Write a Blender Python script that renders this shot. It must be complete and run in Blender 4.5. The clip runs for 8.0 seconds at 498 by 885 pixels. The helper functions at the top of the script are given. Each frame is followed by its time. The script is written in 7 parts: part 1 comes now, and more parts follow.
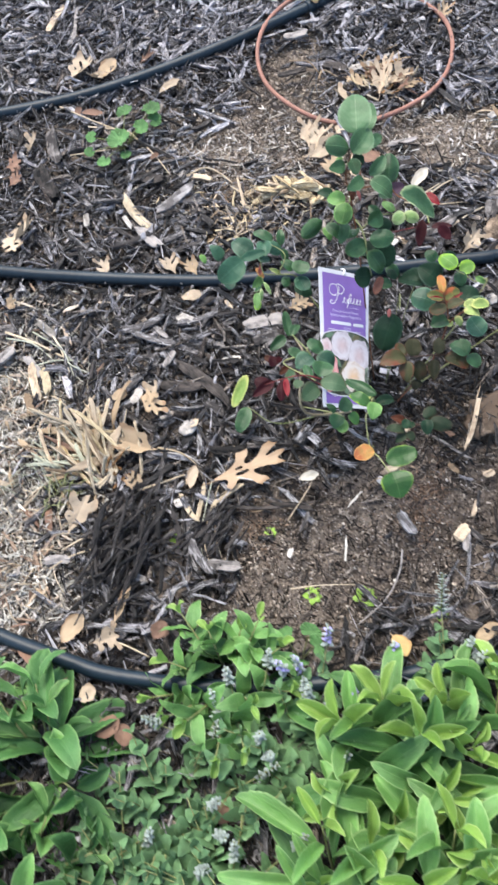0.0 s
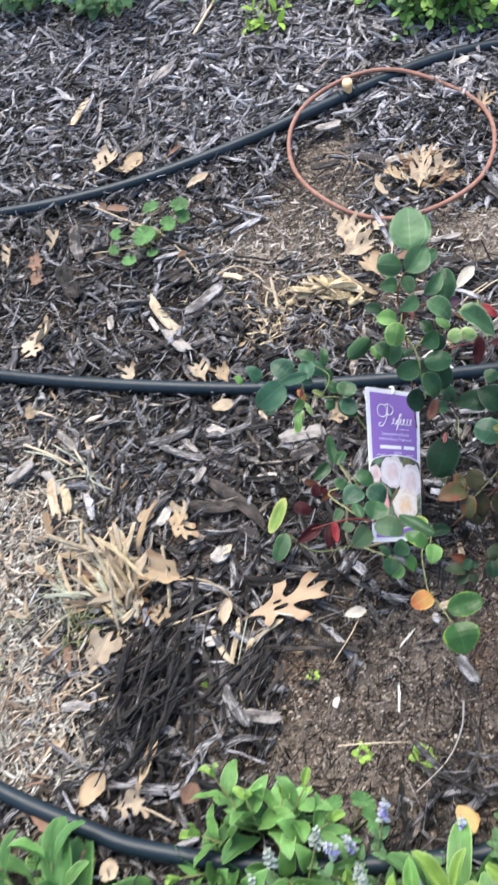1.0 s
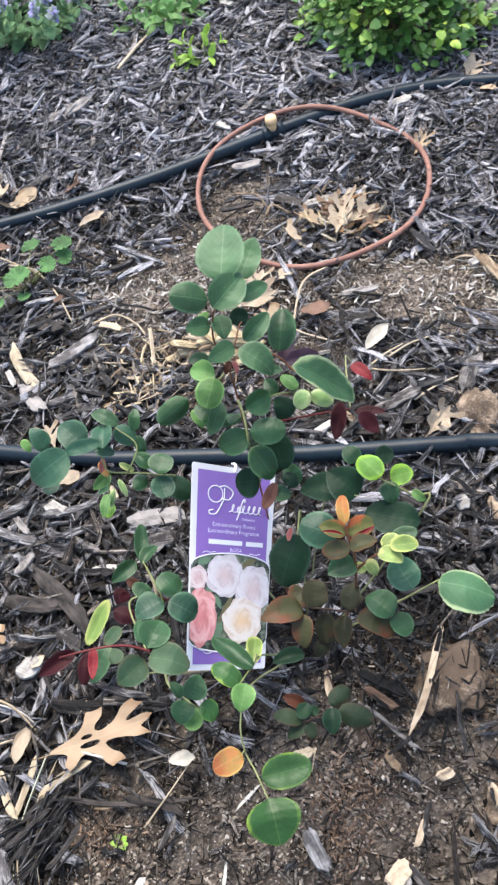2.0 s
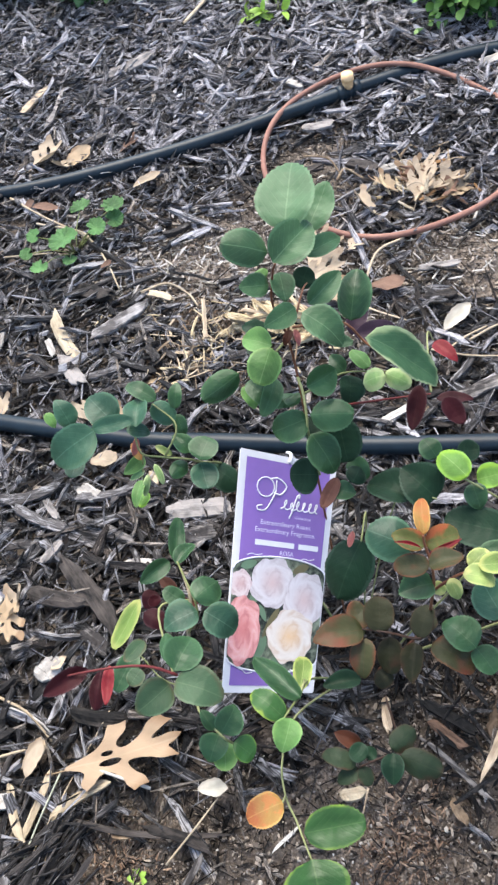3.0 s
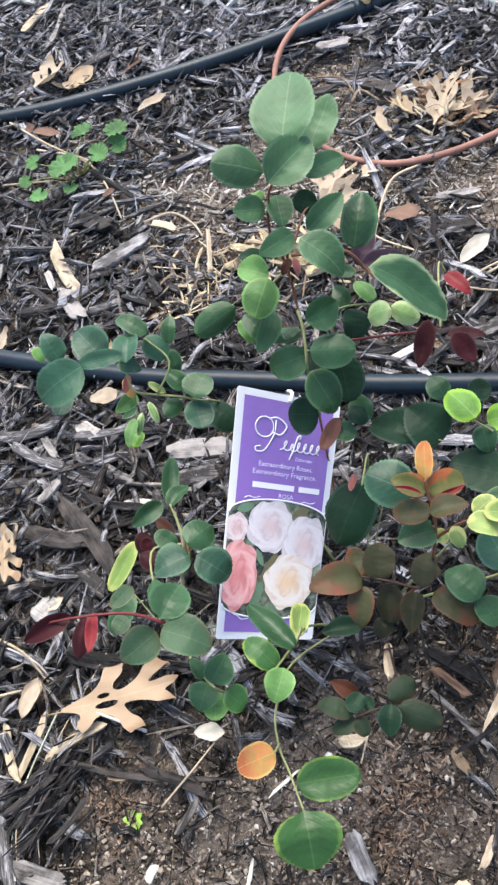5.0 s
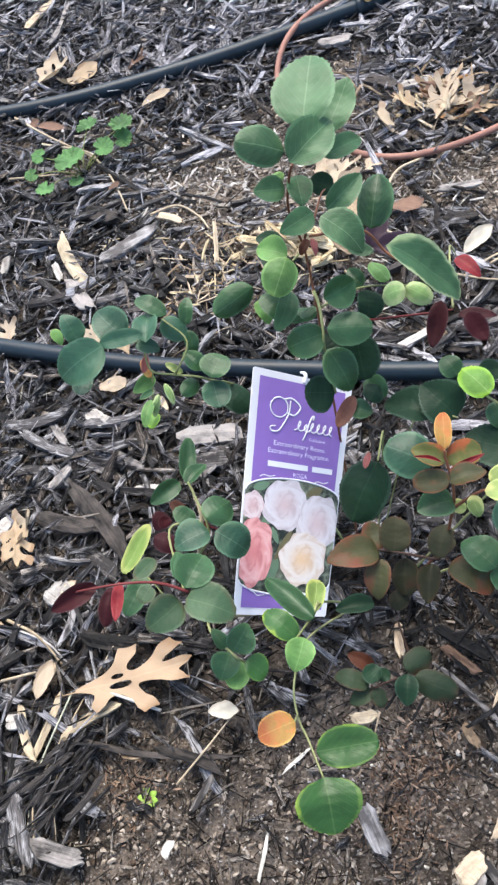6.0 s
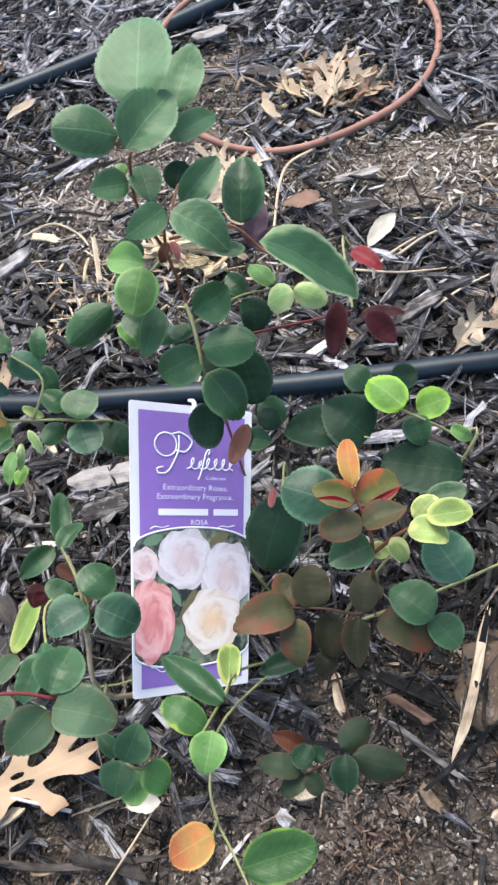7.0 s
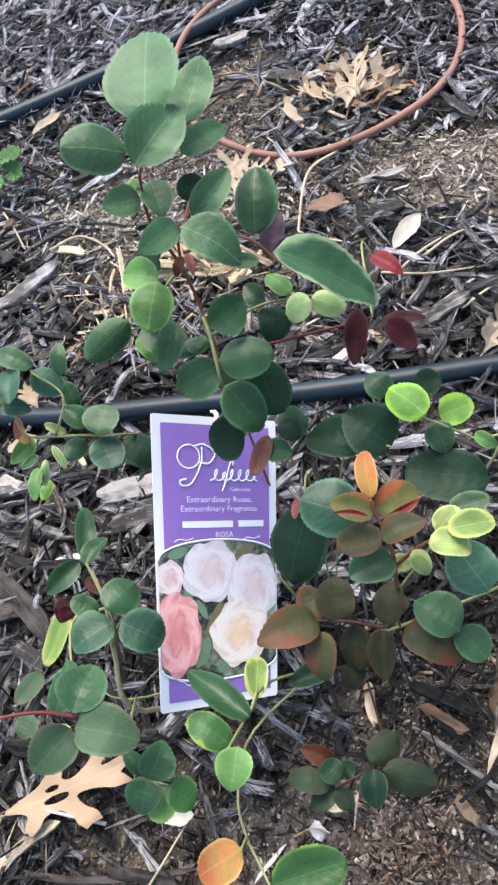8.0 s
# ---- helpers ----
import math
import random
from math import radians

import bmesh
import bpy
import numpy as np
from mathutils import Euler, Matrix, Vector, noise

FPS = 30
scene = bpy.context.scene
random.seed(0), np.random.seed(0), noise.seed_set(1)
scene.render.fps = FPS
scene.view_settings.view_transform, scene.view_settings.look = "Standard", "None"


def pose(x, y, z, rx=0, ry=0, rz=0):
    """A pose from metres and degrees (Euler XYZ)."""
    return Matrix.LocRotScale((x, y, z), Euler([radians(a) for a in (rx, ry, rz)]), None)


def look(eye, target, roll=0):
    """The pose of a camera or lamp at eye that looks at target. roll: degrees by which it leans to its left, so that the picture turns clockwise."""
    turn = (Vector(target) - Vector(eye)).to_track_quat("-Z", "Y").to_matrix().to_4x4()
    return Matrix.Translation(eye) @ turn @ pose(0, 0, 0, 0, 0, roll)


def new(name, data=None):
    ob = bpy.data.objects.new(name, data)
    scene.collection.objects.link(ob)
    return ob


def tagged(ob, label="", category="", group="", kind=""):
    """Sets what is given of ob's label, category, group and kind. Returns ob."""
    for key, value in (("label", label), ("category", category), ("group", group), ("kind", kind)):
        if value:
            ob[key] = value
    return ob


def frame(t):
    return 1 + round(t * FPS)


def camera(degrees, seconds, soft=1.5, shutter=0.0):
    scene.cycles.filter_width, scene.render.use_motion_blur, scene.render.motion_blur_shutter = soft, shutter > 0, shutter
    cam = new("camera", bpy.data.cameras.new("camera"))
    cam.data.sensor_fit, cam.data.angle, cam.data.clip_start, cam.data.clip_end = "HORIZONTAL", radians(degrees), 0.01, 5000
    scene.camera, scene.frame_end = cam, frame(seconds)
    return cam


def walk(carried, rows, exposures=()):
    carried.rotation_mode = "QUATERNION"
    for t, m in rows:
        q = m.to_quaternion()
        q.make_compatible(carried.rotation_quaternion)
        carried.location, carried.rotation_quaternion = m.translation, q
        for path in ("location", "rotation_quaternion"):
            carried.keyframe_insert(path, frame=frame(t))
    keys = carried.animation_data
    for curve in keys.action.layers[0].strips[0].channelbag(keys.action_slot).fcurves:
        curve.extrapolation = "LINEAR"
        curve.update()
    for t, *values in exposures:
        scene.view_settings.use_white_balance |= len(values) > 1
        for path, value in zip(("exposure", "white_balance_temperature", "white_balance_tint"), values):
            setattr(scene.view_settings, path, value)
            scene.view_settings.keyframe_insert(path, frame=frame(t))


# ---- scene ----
cam = camera(33.1, 8.0, soft=2.4, shutter=0.25)
PATH = [
    (0, (0.108, 0.116, 0.99), (-0.284, 0.978, -0.771), -17.1),
    (0.5, (0.044, 0.154, 0.995), (-0.352, 1.085, -0.73), -17.2),
    (1, (0.061, 0.23, 0.95), (-0.387, 1.204, -0.739), -17.6),
    (1.5, (0.174, 0.325, 0.844), (-0.279, 1.424, -0.764), -15.4),
    (1.7, (0.199, 0.353, 0.802), (-0.27, 1.473, -0.787), -14.8),
    (2.8, (0.171, 0.423, 0.671), (-0.44, 1.487, -0.909), -16.9),
    (3, (0.167, 0.435, 0.667), (-0.461, 1.488, -0.913), -17.1),
    (3.5, (0.162, 0.461, 0.649), (-0.501, 1.462, -0.95), -19.0),
    (4, (0.186, 0.473, 0.637), (-0.484, 1.424, -0.99), -20.8),
    (4.5, (0.183, 0.472, 0.636), (-0.476, 1.395, -1.011), -20.5),
    (5, (0.171, 0.454, 0.641), (-0.477, 1.374, -1.013), -20.2),
    (5.2, (0.168, 0.45, 0.648), (-0.475, 1.373, -1.006), -19.7),
    (6.3, (0.161, 0.427, 0.643), (-0.45, 1.378, -1.007), -18.9),
    (6.5, (0.169, 0.439, 0.642), (-0.414, 1.41, -1.006), -18.4),
    (7, (0.165, 0.493, 0.573), (-0.337, 1.489, -1.087), -19.5),
    (7.5, (0.169, 0.501, 0.563), (-0.383, 1.485, -1.089), -23.4),
    (8, (0.173, 0.501, 0.571), (-0.419, 1.483, -1.068), -24.5),
]
walk(cam, [(t, look(eye, target, roll)) for t, eye, target, roll in PATH])

world = bpy.data.worlds.new("sky")
scene.world = world
world.use_nodes = True
wn = world.node_tree.nodes
sky = wn.new("ShaderNodeTexSky")
sky.sky_type = "NISHITA"
sky.sun_disc = False
sky.sun_elevation, sky.sun_rotation = radians(66), radians(-32)
sky.air_density, sky.dust_density, sky.ozone_density = 1.0, 2.5, 1.0
world.node_tree.links.new(sky.outputs["Color"], wn["Background"].inputs["Color"])
wn["Background"].inputs["Strength"].default_value = 0.13

# thin overcast: one broad, weak sun high over the bed, beyond the ring
sun = new("sun", bpy.data.lights.new("sun", "SUN"))
sun.data.energy, sun.data.angle, sun.data.color = 1.6, radians(36), (1.0, 0.95, 0.84)
sun.matrix_world = look((-1.0, 1.6, 4.4), (0, 0, 0))
scene.view_settings.exposure = 1.78


# ---- materials ----
def node_mat(name):
    m = bpy.data.materials.new(name)
    m.use_nodes = True
    t = m.node_tree
    return m, t.nodes, t.links, t.nodes["Principled BSDF"]


def ramp(nodes, links, fac, stops):
    r = nodes.new("ShaderNodeValToRGB")
    el = r.color_ramp.elements
    while len(el) < len(stops):
        el.new(0.5)
    for e, (p, c) in zip(el, stops):
        e.position, e.color = p, (*c, 1)
    links.new(fac, r.inputs["Fac"])
    return r.outputs["Color"]


def noise_tex(nodes, links, vec, scale, detail=4.0, rough=0.6):
    n = nodes.new("ShaderNodeTexNoise")
    n.inputs["Scale"].default_value, n.inputs["Detail"].default_value, n.inputs["Roughness"].default_value = scale, detail, rough
    if vec is not None:
        links.new(vec, n.inputs["Vector"])
    return n.outputs["Fac"]


def mix(nodes, links, fac, a, b, how="MIX"):
    n = nodes.new("ShaderNodeMix")
    n.data_type, n.blend_type = "RGBA", how
    for sock, v in ((n.inputs[0], fac), (n.inputs[6], a), (n.inputs[7], b)):
        if isinstance(v, (int, float)):
            sock.default_value = v
        elif isinstance(v, tuple):
            sock.default_value = (*v, 1)
        else:
            links.new(v, sock)
    return n.outputs[2]


def calc(nodes, links, op, a, b=0.0, c=0.0):
    n = nodes.new("ShaderNodeMath")
    n.operation = op
    for sock, v in zip(n.inputs, (a, b, c)):
        if isinstance(v, (int, float)):
            sock.default_value = v
        else:
            links.new(v, sock)
    return n.outputs[0]


def bump(nodes, links, bsdf, height, strength, distance):
    b = nodes.new("ShaderNodeBump")
    b.inputs["Strength"].default_value, b.inputs["Distance"].default_value = strength, distance
    links.new(height, b.inputs["Height"])
    links.new(b.outputs["Normal"], bsdf.inputs["Normal"])


def litter_mat(name, stops, rough=0.75, grain=260.0, spread=0.55, relief=0.7, streak=None, sheen=0.35):
    """Broken wood and soil crumbs: one tone a piece, with specks, or with streaks that run along the piece."""
    m, n, l, p = node_mat(name)
    geo, co = n.new("ShaderNodeNewGeometry"), n.new("ShaderNodeTexCoord")
    rnd = geo.outputs["Random Per Island"]
    if streak:
        sep, com = n.new("ShaderNodeSeparateXYZ"), n.new("ShaderNodeCombineXYZ")
        l.new(co.outputs["UV"], sep.inputs[0])
        l.new(calc(n, l, "MULTIPLY_ADD", sep.outputs[0], streak[0], calc(n, l, "MULTIPLY", rnd, 197.0)), com.inputs[0])
        l.new(calc(n, l, "MULTIPLY_ADD", sep.outputs[1], streak[1], calc(n, l, "MULTIPLY", rnd, 71.0)), com.inputs[1])
        # Stretched contrast: wood grain, with lit ridges and dark sides put into colour.
        fine = calc(n, l, "MULTIPLY_ADD", noise_tex(n, l, com.outputs[0], 1.0, 5, 0.7), 1.7, -0.35)
    else:
        fine = noise_tex(n, l, co.outputs["Object"], grain, 5, 0.7)
    mid = noise_tex(n, l, co.outputs["Object"], grain / 6, 3, 0.6)
    tone = calc(n, l, "MULTIPLY_ADD", fine, 1 - spread, calc(n, l, "MULTIPLY", rnd, spread))
    tone = calc(n, l, "ADD", tone, calc(n, l, "MULTIPLY_ADD", mid, 0.4, -0.2))
    l.new(ramp(n, l, tone, stops), p.inputs["Base Color"])
    p.inputs["Roughness"].default_value = rough
    p.inputs["Specular IOR Level"].default_value = sheen
    bump(n, l, p, fine, relief, 0.002)
    return m


def thing_mat(name, low, high, rough=0.7, grain=120.0, relief=0.4, sheen=0.2, by_object=0.35, stretch=1.0, span=(0.25, 0.75)):
    """A plain surface with grain and stains at two scales, a little different on each object."""
    m, n, l, p = node_mat(name)
    co, info = n.new("ShaderNodeTexCoord"), n.new("ShaderNodeObjectInfo")
    along = n.new("ShaderNodeMapping")
    along.inputs["Scale"].default_value = (stretch, 1, 1)
    l.new(co.outputs["Object"], along.inputs["Vector"])
    fine = noise_tex(n, l, along.outputs[0], grain, 5, 0.65)
    wide = noise_tex(n, l, co.outputs["Object"], grain / 7, 3, 0.5)
    f = calc(n, l, "MULTIPLY_ADD", fine, 0.55, calc(n, l, "MULTIPLY", wide, 0.6))
    f = calc(n, l, "ADD", f, calc(n, l, "MULTIPLY_ADD", info.outputs["Random"], by_object, -0.1 - by_object / 2))
    l.new(ramp(n, l, f, ((span[0], low), (span[1], high))), p.inputs["Base Color"])
    p.inputs["Roughness"].default_value = rough
    p.inputs["Specular IOR Level"].default_value = sheen
    bump(n, l, p, fine, relief, 0.001)
    return m


def leaf_mat(name, blade, edge=None, vein=None, rough=0.5, edge_from=0.62, veins=7.0, glow=0.13, sheen=0.3, spots=None, blend=0.55, crinkle=0.05, patch=0.6, tip=None, radial=1.0, margin=None, deep=0.5, pale=1.4, ribbed=0.10):
    """A leaf: x runs along the blade from 0 to 1, y across it from -0.5 to 0.5. Mid rib, side veins, tinted margin, blotches."""
    m, n, l, p = node_mat(name)
    co, info = n.new("ShaderNodeTexCoord"), n.new("ShaderNodeObjectInfo")
    sep = n.new("ShaderNodeSeparateXYZ")
    l.new(co.outputs["Object"], sep.inputs[0])
    x, y = sep.outputs[0], sep.outputs[1]
    side = calc(n, l, "ABSOLUTE", y)
    edge = edge or tuple(0.8 * c for c in blade)
    vein = vein or tuple(min(1, 1.5 * c + 0.02) for c in blade)
    blot = noise_tex(n, l, co.outputs["Object"], 3.5, 4, 0.6)
    fine = noise_tex(n, l, co.outputs["Object"], 15.0, 3, 0.6)
    shift = n.new("ShaderNodeVectorMath")
    l.new(co.outputs["Object"], shift.inputs[0])
    off = n.new("ShaderNodeCombineXYZ")
    l.new(calc(n, l, "MULTIPLY", info.outputs["Random"], 31.0), off.inputs[0])
    l.new(calc(n, l, "MULTIPLY", info.outputs["Random"], 67.0), off.inputs[1])
    l.new(off.outputs[0], shift.inputs[1])
    drift = noise_tex(n, l, shift.outputs[0], 1.5, 2, 0.5)
    dark, light = tuple(deep * c for c in blade), tuple(pale * c for c in blade)
    col = ramp(n, l, calc(n, l, "MULTIPLY_ADD", info.outputs["Random"], 0.35, calc(n, l, "MULTIPLY_ADD", drift, 0.75, calc(n, l, "MULTIPLY_ADD", blot, 0.3, -0.2))), ((0.15, dark), (0.8, light)))
    if spots:
        col = mix(n, l, calc(n, l, "MULTIPLY", calc(n, l, "GREATER_THAN", blot, 0.57), 0.7), col, spots)
    # margin: distance from the rim of an ellipse, roughened
    r = calc(n, l, "ADD", calc(n, l, "POWER", calc(n, l, "MULTIPLY", side, 2.0), 2.0),
             calc(n, l, "POWER", calc(n, l, "MULTIPLY_ADD", x, 2.0, -1.0), 2.0))
    r = calc(n, l, "MULTIPLY_ADD", r, radial, calc(n, l, "MULTIPLY_ADD", drift, 2.0 * patch, -1.0 * patch))
    rim = n.new("ShaderNodeMapRange")
    l.new(r, rim.inputs[0])
    rim.interpolation_type = "SMOOTHSTEP"
    rim.inputs[1].default_value, rim.inputs[2].default_value = edge_from, edge_from + blend
    col = mix(n, l, rim.outputs[0], col, edge)
    if tip:
        along = calc(n, l, "ADD", x, calc(n, l, "MULTIPLY_ADD", drift, 1.2, calc(n, l, "MULTIPLY_ADD", info.outputs["Random"], 0.4, -0.8)))
        col = mix(n, l, ramp(n, l, along, ((0.35, (0, 0, 0)), (0.9, (1, 1, 1)))), col, tip)
    if margin:
        cut = n.new("ShaderNodeSeparateXYZ")
        l.new(co.outputs["UV"], cut.inputs[0])
        hem = ramp(n, l, calc(n, l, "MULTIPLY_ADD", fine, 0.16, calc(n, l, "ABSOLUTE", cut.outputs[1])), ((0.94, (0, 0, 0)), (1.05, (1, 1, 1))))
        col = mix(n, l, calc(n, l, "MULTIPLY", hem, 0.45), col, margin)
        col = mix(n, l, calc(n, l, "MULTIPLY_ADD", fine, 0.4, -0.08), col, tuple(0.72 * c for c in blade), "MIX") if ribbed > 0.15 else col
    ribs = calc(n, l, "PINGPONG", calc(n, l, "MULTIPLY", calc(n, l, "MULTIPLY_ADD", calc(n, l, "POWER", side, 1.25), -1.1, x), veins), 0.5)
    rib = calc(n, l, "LESS_THAN", ribs, 0.03)
    mid = calc(n, l, "LESS_THAN", side, 0.014)
    col = mix(n, l, calc(n, l, "MAXIMUM", calc(n, l, "MULTIPLY", rib, ribbed), calc(n, l, "MULTIPLY", mid, 0.28)), col, vein)
    l.new(col, p.inputs["Base Color"])
    p.inputs["Roughness"].default_value, p.inputs["Specular IOR Level"].default_value = rough, sheen
    bump(n, l, p, calc(n, l, "MULTIPLY_ADD", calc(n, l, "SMOOTH_MIN", ribs, 0.12, 0.1), 0.22, calc(n, l, "MULTIPLY", fine, crinkle)), 0.12 + 0.5 * crinkle, 0.012 + 0.02 * crinkle)
    t = n.new("ShaderNodeBsdfTranslucent")
    l.new(col, t.inputs["Color"])
    s = n.new("ShaderNodeMixShader")
    s.inputs[0].default_value = glow
    l.new(p.outputs[0], s.inputs[1]), l.new(t.outputs[0], s.inputs[2])
    l.new(s.outputs[0], n["Material Output"].inputs["Surface"])
    return m


BARK = litter_mat("bark", ((0.34, (0.0024, 0.0021, 0.002)), (0.46, (0.015, 0.0132, 0.0128)), (0.57, (0.095, 0.088, 0.088)), (0.7, (0.36, 0.35, 0.357))), rough=0.6, spread=0.3, relief=1.0, streak=(4.0, 15.0), sheen=0.4)
BARK_BROWN = litter_mat("brown_bark", ((0.24, (0.004, 0.003, 0.0025)), (0.43, (0.025, 0.0185, 0.015)), (0.55, (0.105, 0.085, 0.071)), (0.71, (0.4, 0.35, 0.3))), rough=0.75, spread=0.3, relief=1.0, streak=(4.0, 15.0), sheen=0.3)
BARK_GREY = litter_mat("grey_bark", ((0.3, (0.008, 0.0072, 0.0075)), (0.41, (0.07, 0.066, 0.07)), (0.52, (0.215, 0.204, 0.214)), (0.68, (0.48, 0.466, 0.485))), rough=0.65, spread=0.3, relief=1.0, streak=(4.0, 15.0), sheen=0.3)
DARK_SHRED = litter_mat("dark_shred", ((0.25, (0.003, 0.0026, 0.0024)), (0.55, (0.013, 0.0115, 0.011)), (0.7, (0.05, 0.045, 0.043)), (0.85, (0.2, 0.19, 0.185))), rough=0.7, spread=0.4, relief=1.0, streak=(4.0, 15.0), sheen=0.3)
FIBRE = litter_mat("fibre", ((0.3, (0.003, 0.0026, 0.0023)), (0.64, (0.02, 0.0165, 0.0145)), (0.92, (0.28, 0.24, 0.2))), spread=0.6, sheen=0.15)
STRAW = litter_mat("straw", ((0.15, (0.12, 0.09, 0.07)), (0.45, (0.31, 0.285, 0.235)), (0.8, (0.62, 0.6, 0.535))), grain=180.0, streak=(3.0, 6.0))
TAN_CHIP = litter_mat("tan_chip", ((0.15, (0.1, 0.06, 0.04)), (0.5, (0.27, 0.19, 0.135)), (0.85, (0.58, 0.5, 0.4))), grain=180.0, streak=(4.0, 12.0), spread=0.7)
CRUMB = litter_mat("crumb", ((0.1, (0.045, 0.036, 0.027)), (0.45, (0.165, 0.132, 0.105)), (0.85, (0.45, 0.385, 0.31))), grain=400.0)
def strip_mat(name, dark, mid, bloom, share):
    """Torn bark: fine dark grooves along the strip, and a pale weathered bloom in patches."""
    m, n, l, p = node_mat(name)
    co, info = n.new("ShaderNodeTexCoord"), n.new("ShaderNodeObjectInfo")
    vec = []
    for scale in ((60, 1100, 1100), (45, 160, 160)):
        mp = n.new("ShaderNodeMapping")
        mp.inputs["Scale"].default_value = scale
        l.new(co.outputs["Object"], mp.inputs["Vector"])
        move = n.new("ShaderNodeVectorMath")
        l.new(mp.outputs[0], move.inputs[0])
        l.new(calc(n, l, "MULTIPLY", info.outputs["Random"], 57.0), move.inputs[1])
        vec.append(move.outputs[0])
    groove, patch = noise_tex(n, l, vec[0], 1.0, 4, 0.65), noise_tex(n, l, vec[1], 1.0, 3, 0.6)
    tone = calc(n, l, "ADD", groove, calc(n, l, "MULTIPLY_ADD", info.outputs["Random"], 0.22, -0.11))
    col = ramp(n, l, tone, ((0.36, dark), (0.62, mid)))
    over = calc(n, l, "MULTIPLY", calc(n, l, "MULTIPLY_ADD", patch, 0.7, calc(n, l, "MULTIPLY", groove, 0.5)), 1.0)
    l.new(mix(n, l, ramp(n, l, over, ((0.66 - share, (0, 0, 0)), (0.82 - share, (1, 1, 1)))), col, bloom), p.inputs["Base Color"])
    p.inputs["Roughness"].default_value, p.inputs["Specular IOR Level"].default_value = 0.7, 0.3
    bump(n, l, p, groove, 1.0, 0.0015)
    return m


STRIP = strip_mat("bark_strip", (0.0035, 0.003, 0.003), (0.04, 0.034, 0.031), (0.24, 0.232, 0.23), 0.0)
STRIP_GREY = strip_mat("grey_bark_strip", (0.01, 0.009, 0.009), (0.09, 0.082, 0.08), (0.34, 0.332, 0.335), 0.05)
BLACK_STRIP = strip_mat("black_bark_strip", (0.0025, 0.0022, 0.0022), (0.022, 0.019, 0.018), (0.14, 0.135, 0.135), -0.07)
GOLDEN = strip_mat("torn_golden_straw", (0.25, 0.18, 0.09), (0.56, 0.46, 0.29), (0.68, 0.6, 0.45), 0.02)
STUB = strip_mat("dead_stalk", (0.18, 0.135, 0.085), (0.48, 0.4, 0.28), (0.62, 0.56, 0.46), 0.03)
RUST = strip_mat("rusty_stalk", (0.1, 0.05, 0.02), (0.32, 0.17, 0.07), (0.42, 0.27, 0.14), -0.05)
LOAM = litter_mat("loam", ((0.16, (0.03, 0.024, 0.0195)), (0.48, (0.128, 0.105, 0.087)), (0.86, (0.35, 0.3, 0.252))), rough=0.95, grain=190.0, spread=0.45, sheen=0.1)
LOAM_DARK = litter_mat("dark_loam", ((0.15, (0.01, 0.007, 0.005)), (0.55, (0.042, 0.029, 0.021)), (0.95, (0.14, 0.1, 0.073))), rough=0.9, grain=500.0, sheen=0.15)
PERLITE = litter_mat("perlite", ((0.1, (0.3, 0.26, 0.22)), (0.7, (0.62, 0.57, 0.5))), rough=0.9, grain=400.0)
GRIT = litter_mat("grit", ((0.1, (0.14, 0.12, 0.10)), (0.5, (0.32, 0.29, 0.26)), (0.9, (0.6, 0.57, 0.53))), grain=300.0)
HOSE = thing_mat("hose", (0.004, 0.009, 0.0145), (0.012, 0.024, 0.034), rough=0.43, grain=60.0, relief=0.12, sheen=0.28, by_object=0.1)
RING = thing_mat("ring", (0.17, 0.08, 0.06), (0.31, 0.165, 0.125), rough=0.6, grain=80.0, relief=0.15, by_object=0.0)
BRASS = thing_mat("fitting", (0.62, 0.36, 0.17), (0.85, 0.58, 0.32), rough=0.5, grain=150.0)
DRY = leaf_mat("dry_leaf", (0.34, 0.255, 0.165), edge=(0.25, 0.165, 0.1), vein=(0.42, 0.33, 0.23), rough=0.7, crinkle=0.4, veins=6.0, glow=0.15, sheen=0.2)
OAK_TAN = leaf_mat("oak_tan_leaf", (0.3, 0.21, 0.132), edge=(0.2, 0.118, 0.06), vein=(0.43, 0.33, 0.21), rough=0.6, crinkle=0.12, veins=5.0, glow=0.12, sheen=0.3, edge_from=0.7, blend=0.8)
DRY_PALE = leaf_mat("dry_pale_leaf", (0.38, 0.305, 0.22), edge=(0.28, 0.21, 0.145), vein=(0.46, 0.38, 0.29), rough=0.7, crinkle=0.4, veins=6.0, glow=0.15, sheen=0.2)
CREAM = leaf_mat("cream_husk", (0.48, 0.44, 0.36), edge=(0.38, 0.33, 0.26), vein=(0.5, 0.46, 0.38), rough=0.6, veins=4.0, glow=0.15, sheen=0.25, crinkle=0.2)
GOLD = leaf_mat("golden_straw", (0.4, 0.27, 0.11), edge=(0.3, 0.18, 0.07), vein=(0.55, 0.46, 0.3), rough=0.65, veins=3.0, glow=0.15, sheen=0.25, crinkle=0.3)
DRY_RED = leaf_mat("dry_red_leaf", (0.18, 0.108, 0.076), edge=(0.11, 0.066, 0.047), vein=(0.3, 0.2, 0.14), rough=0.7, crinkle=0.4, veins=6.0, glow=0.15, sheen=0.2)
STRAW_STALK = thing_mat("straw_stalk", (0.26, 0.2, 0.13), (0.56, 0.47, 0.34), rough=0.7, grain=160.0)
PALE_WOOD = thing_mat("pale_wood", (0.15, 0.105, 0.066), (0.47, 0.375, 0.265), rough=0.8, grain=420.0, relief=0.8, stretch=0.06, span=(0.36, 0.62))
GREY_WOOD = thing_mat("grey_wood", (0.03, 0.027, 0.026), (0.27, 0.247, 0.23), rough=0.85, grain=460.0, relief=1.0, stretch=0.07, span=(0.36, 0.64))
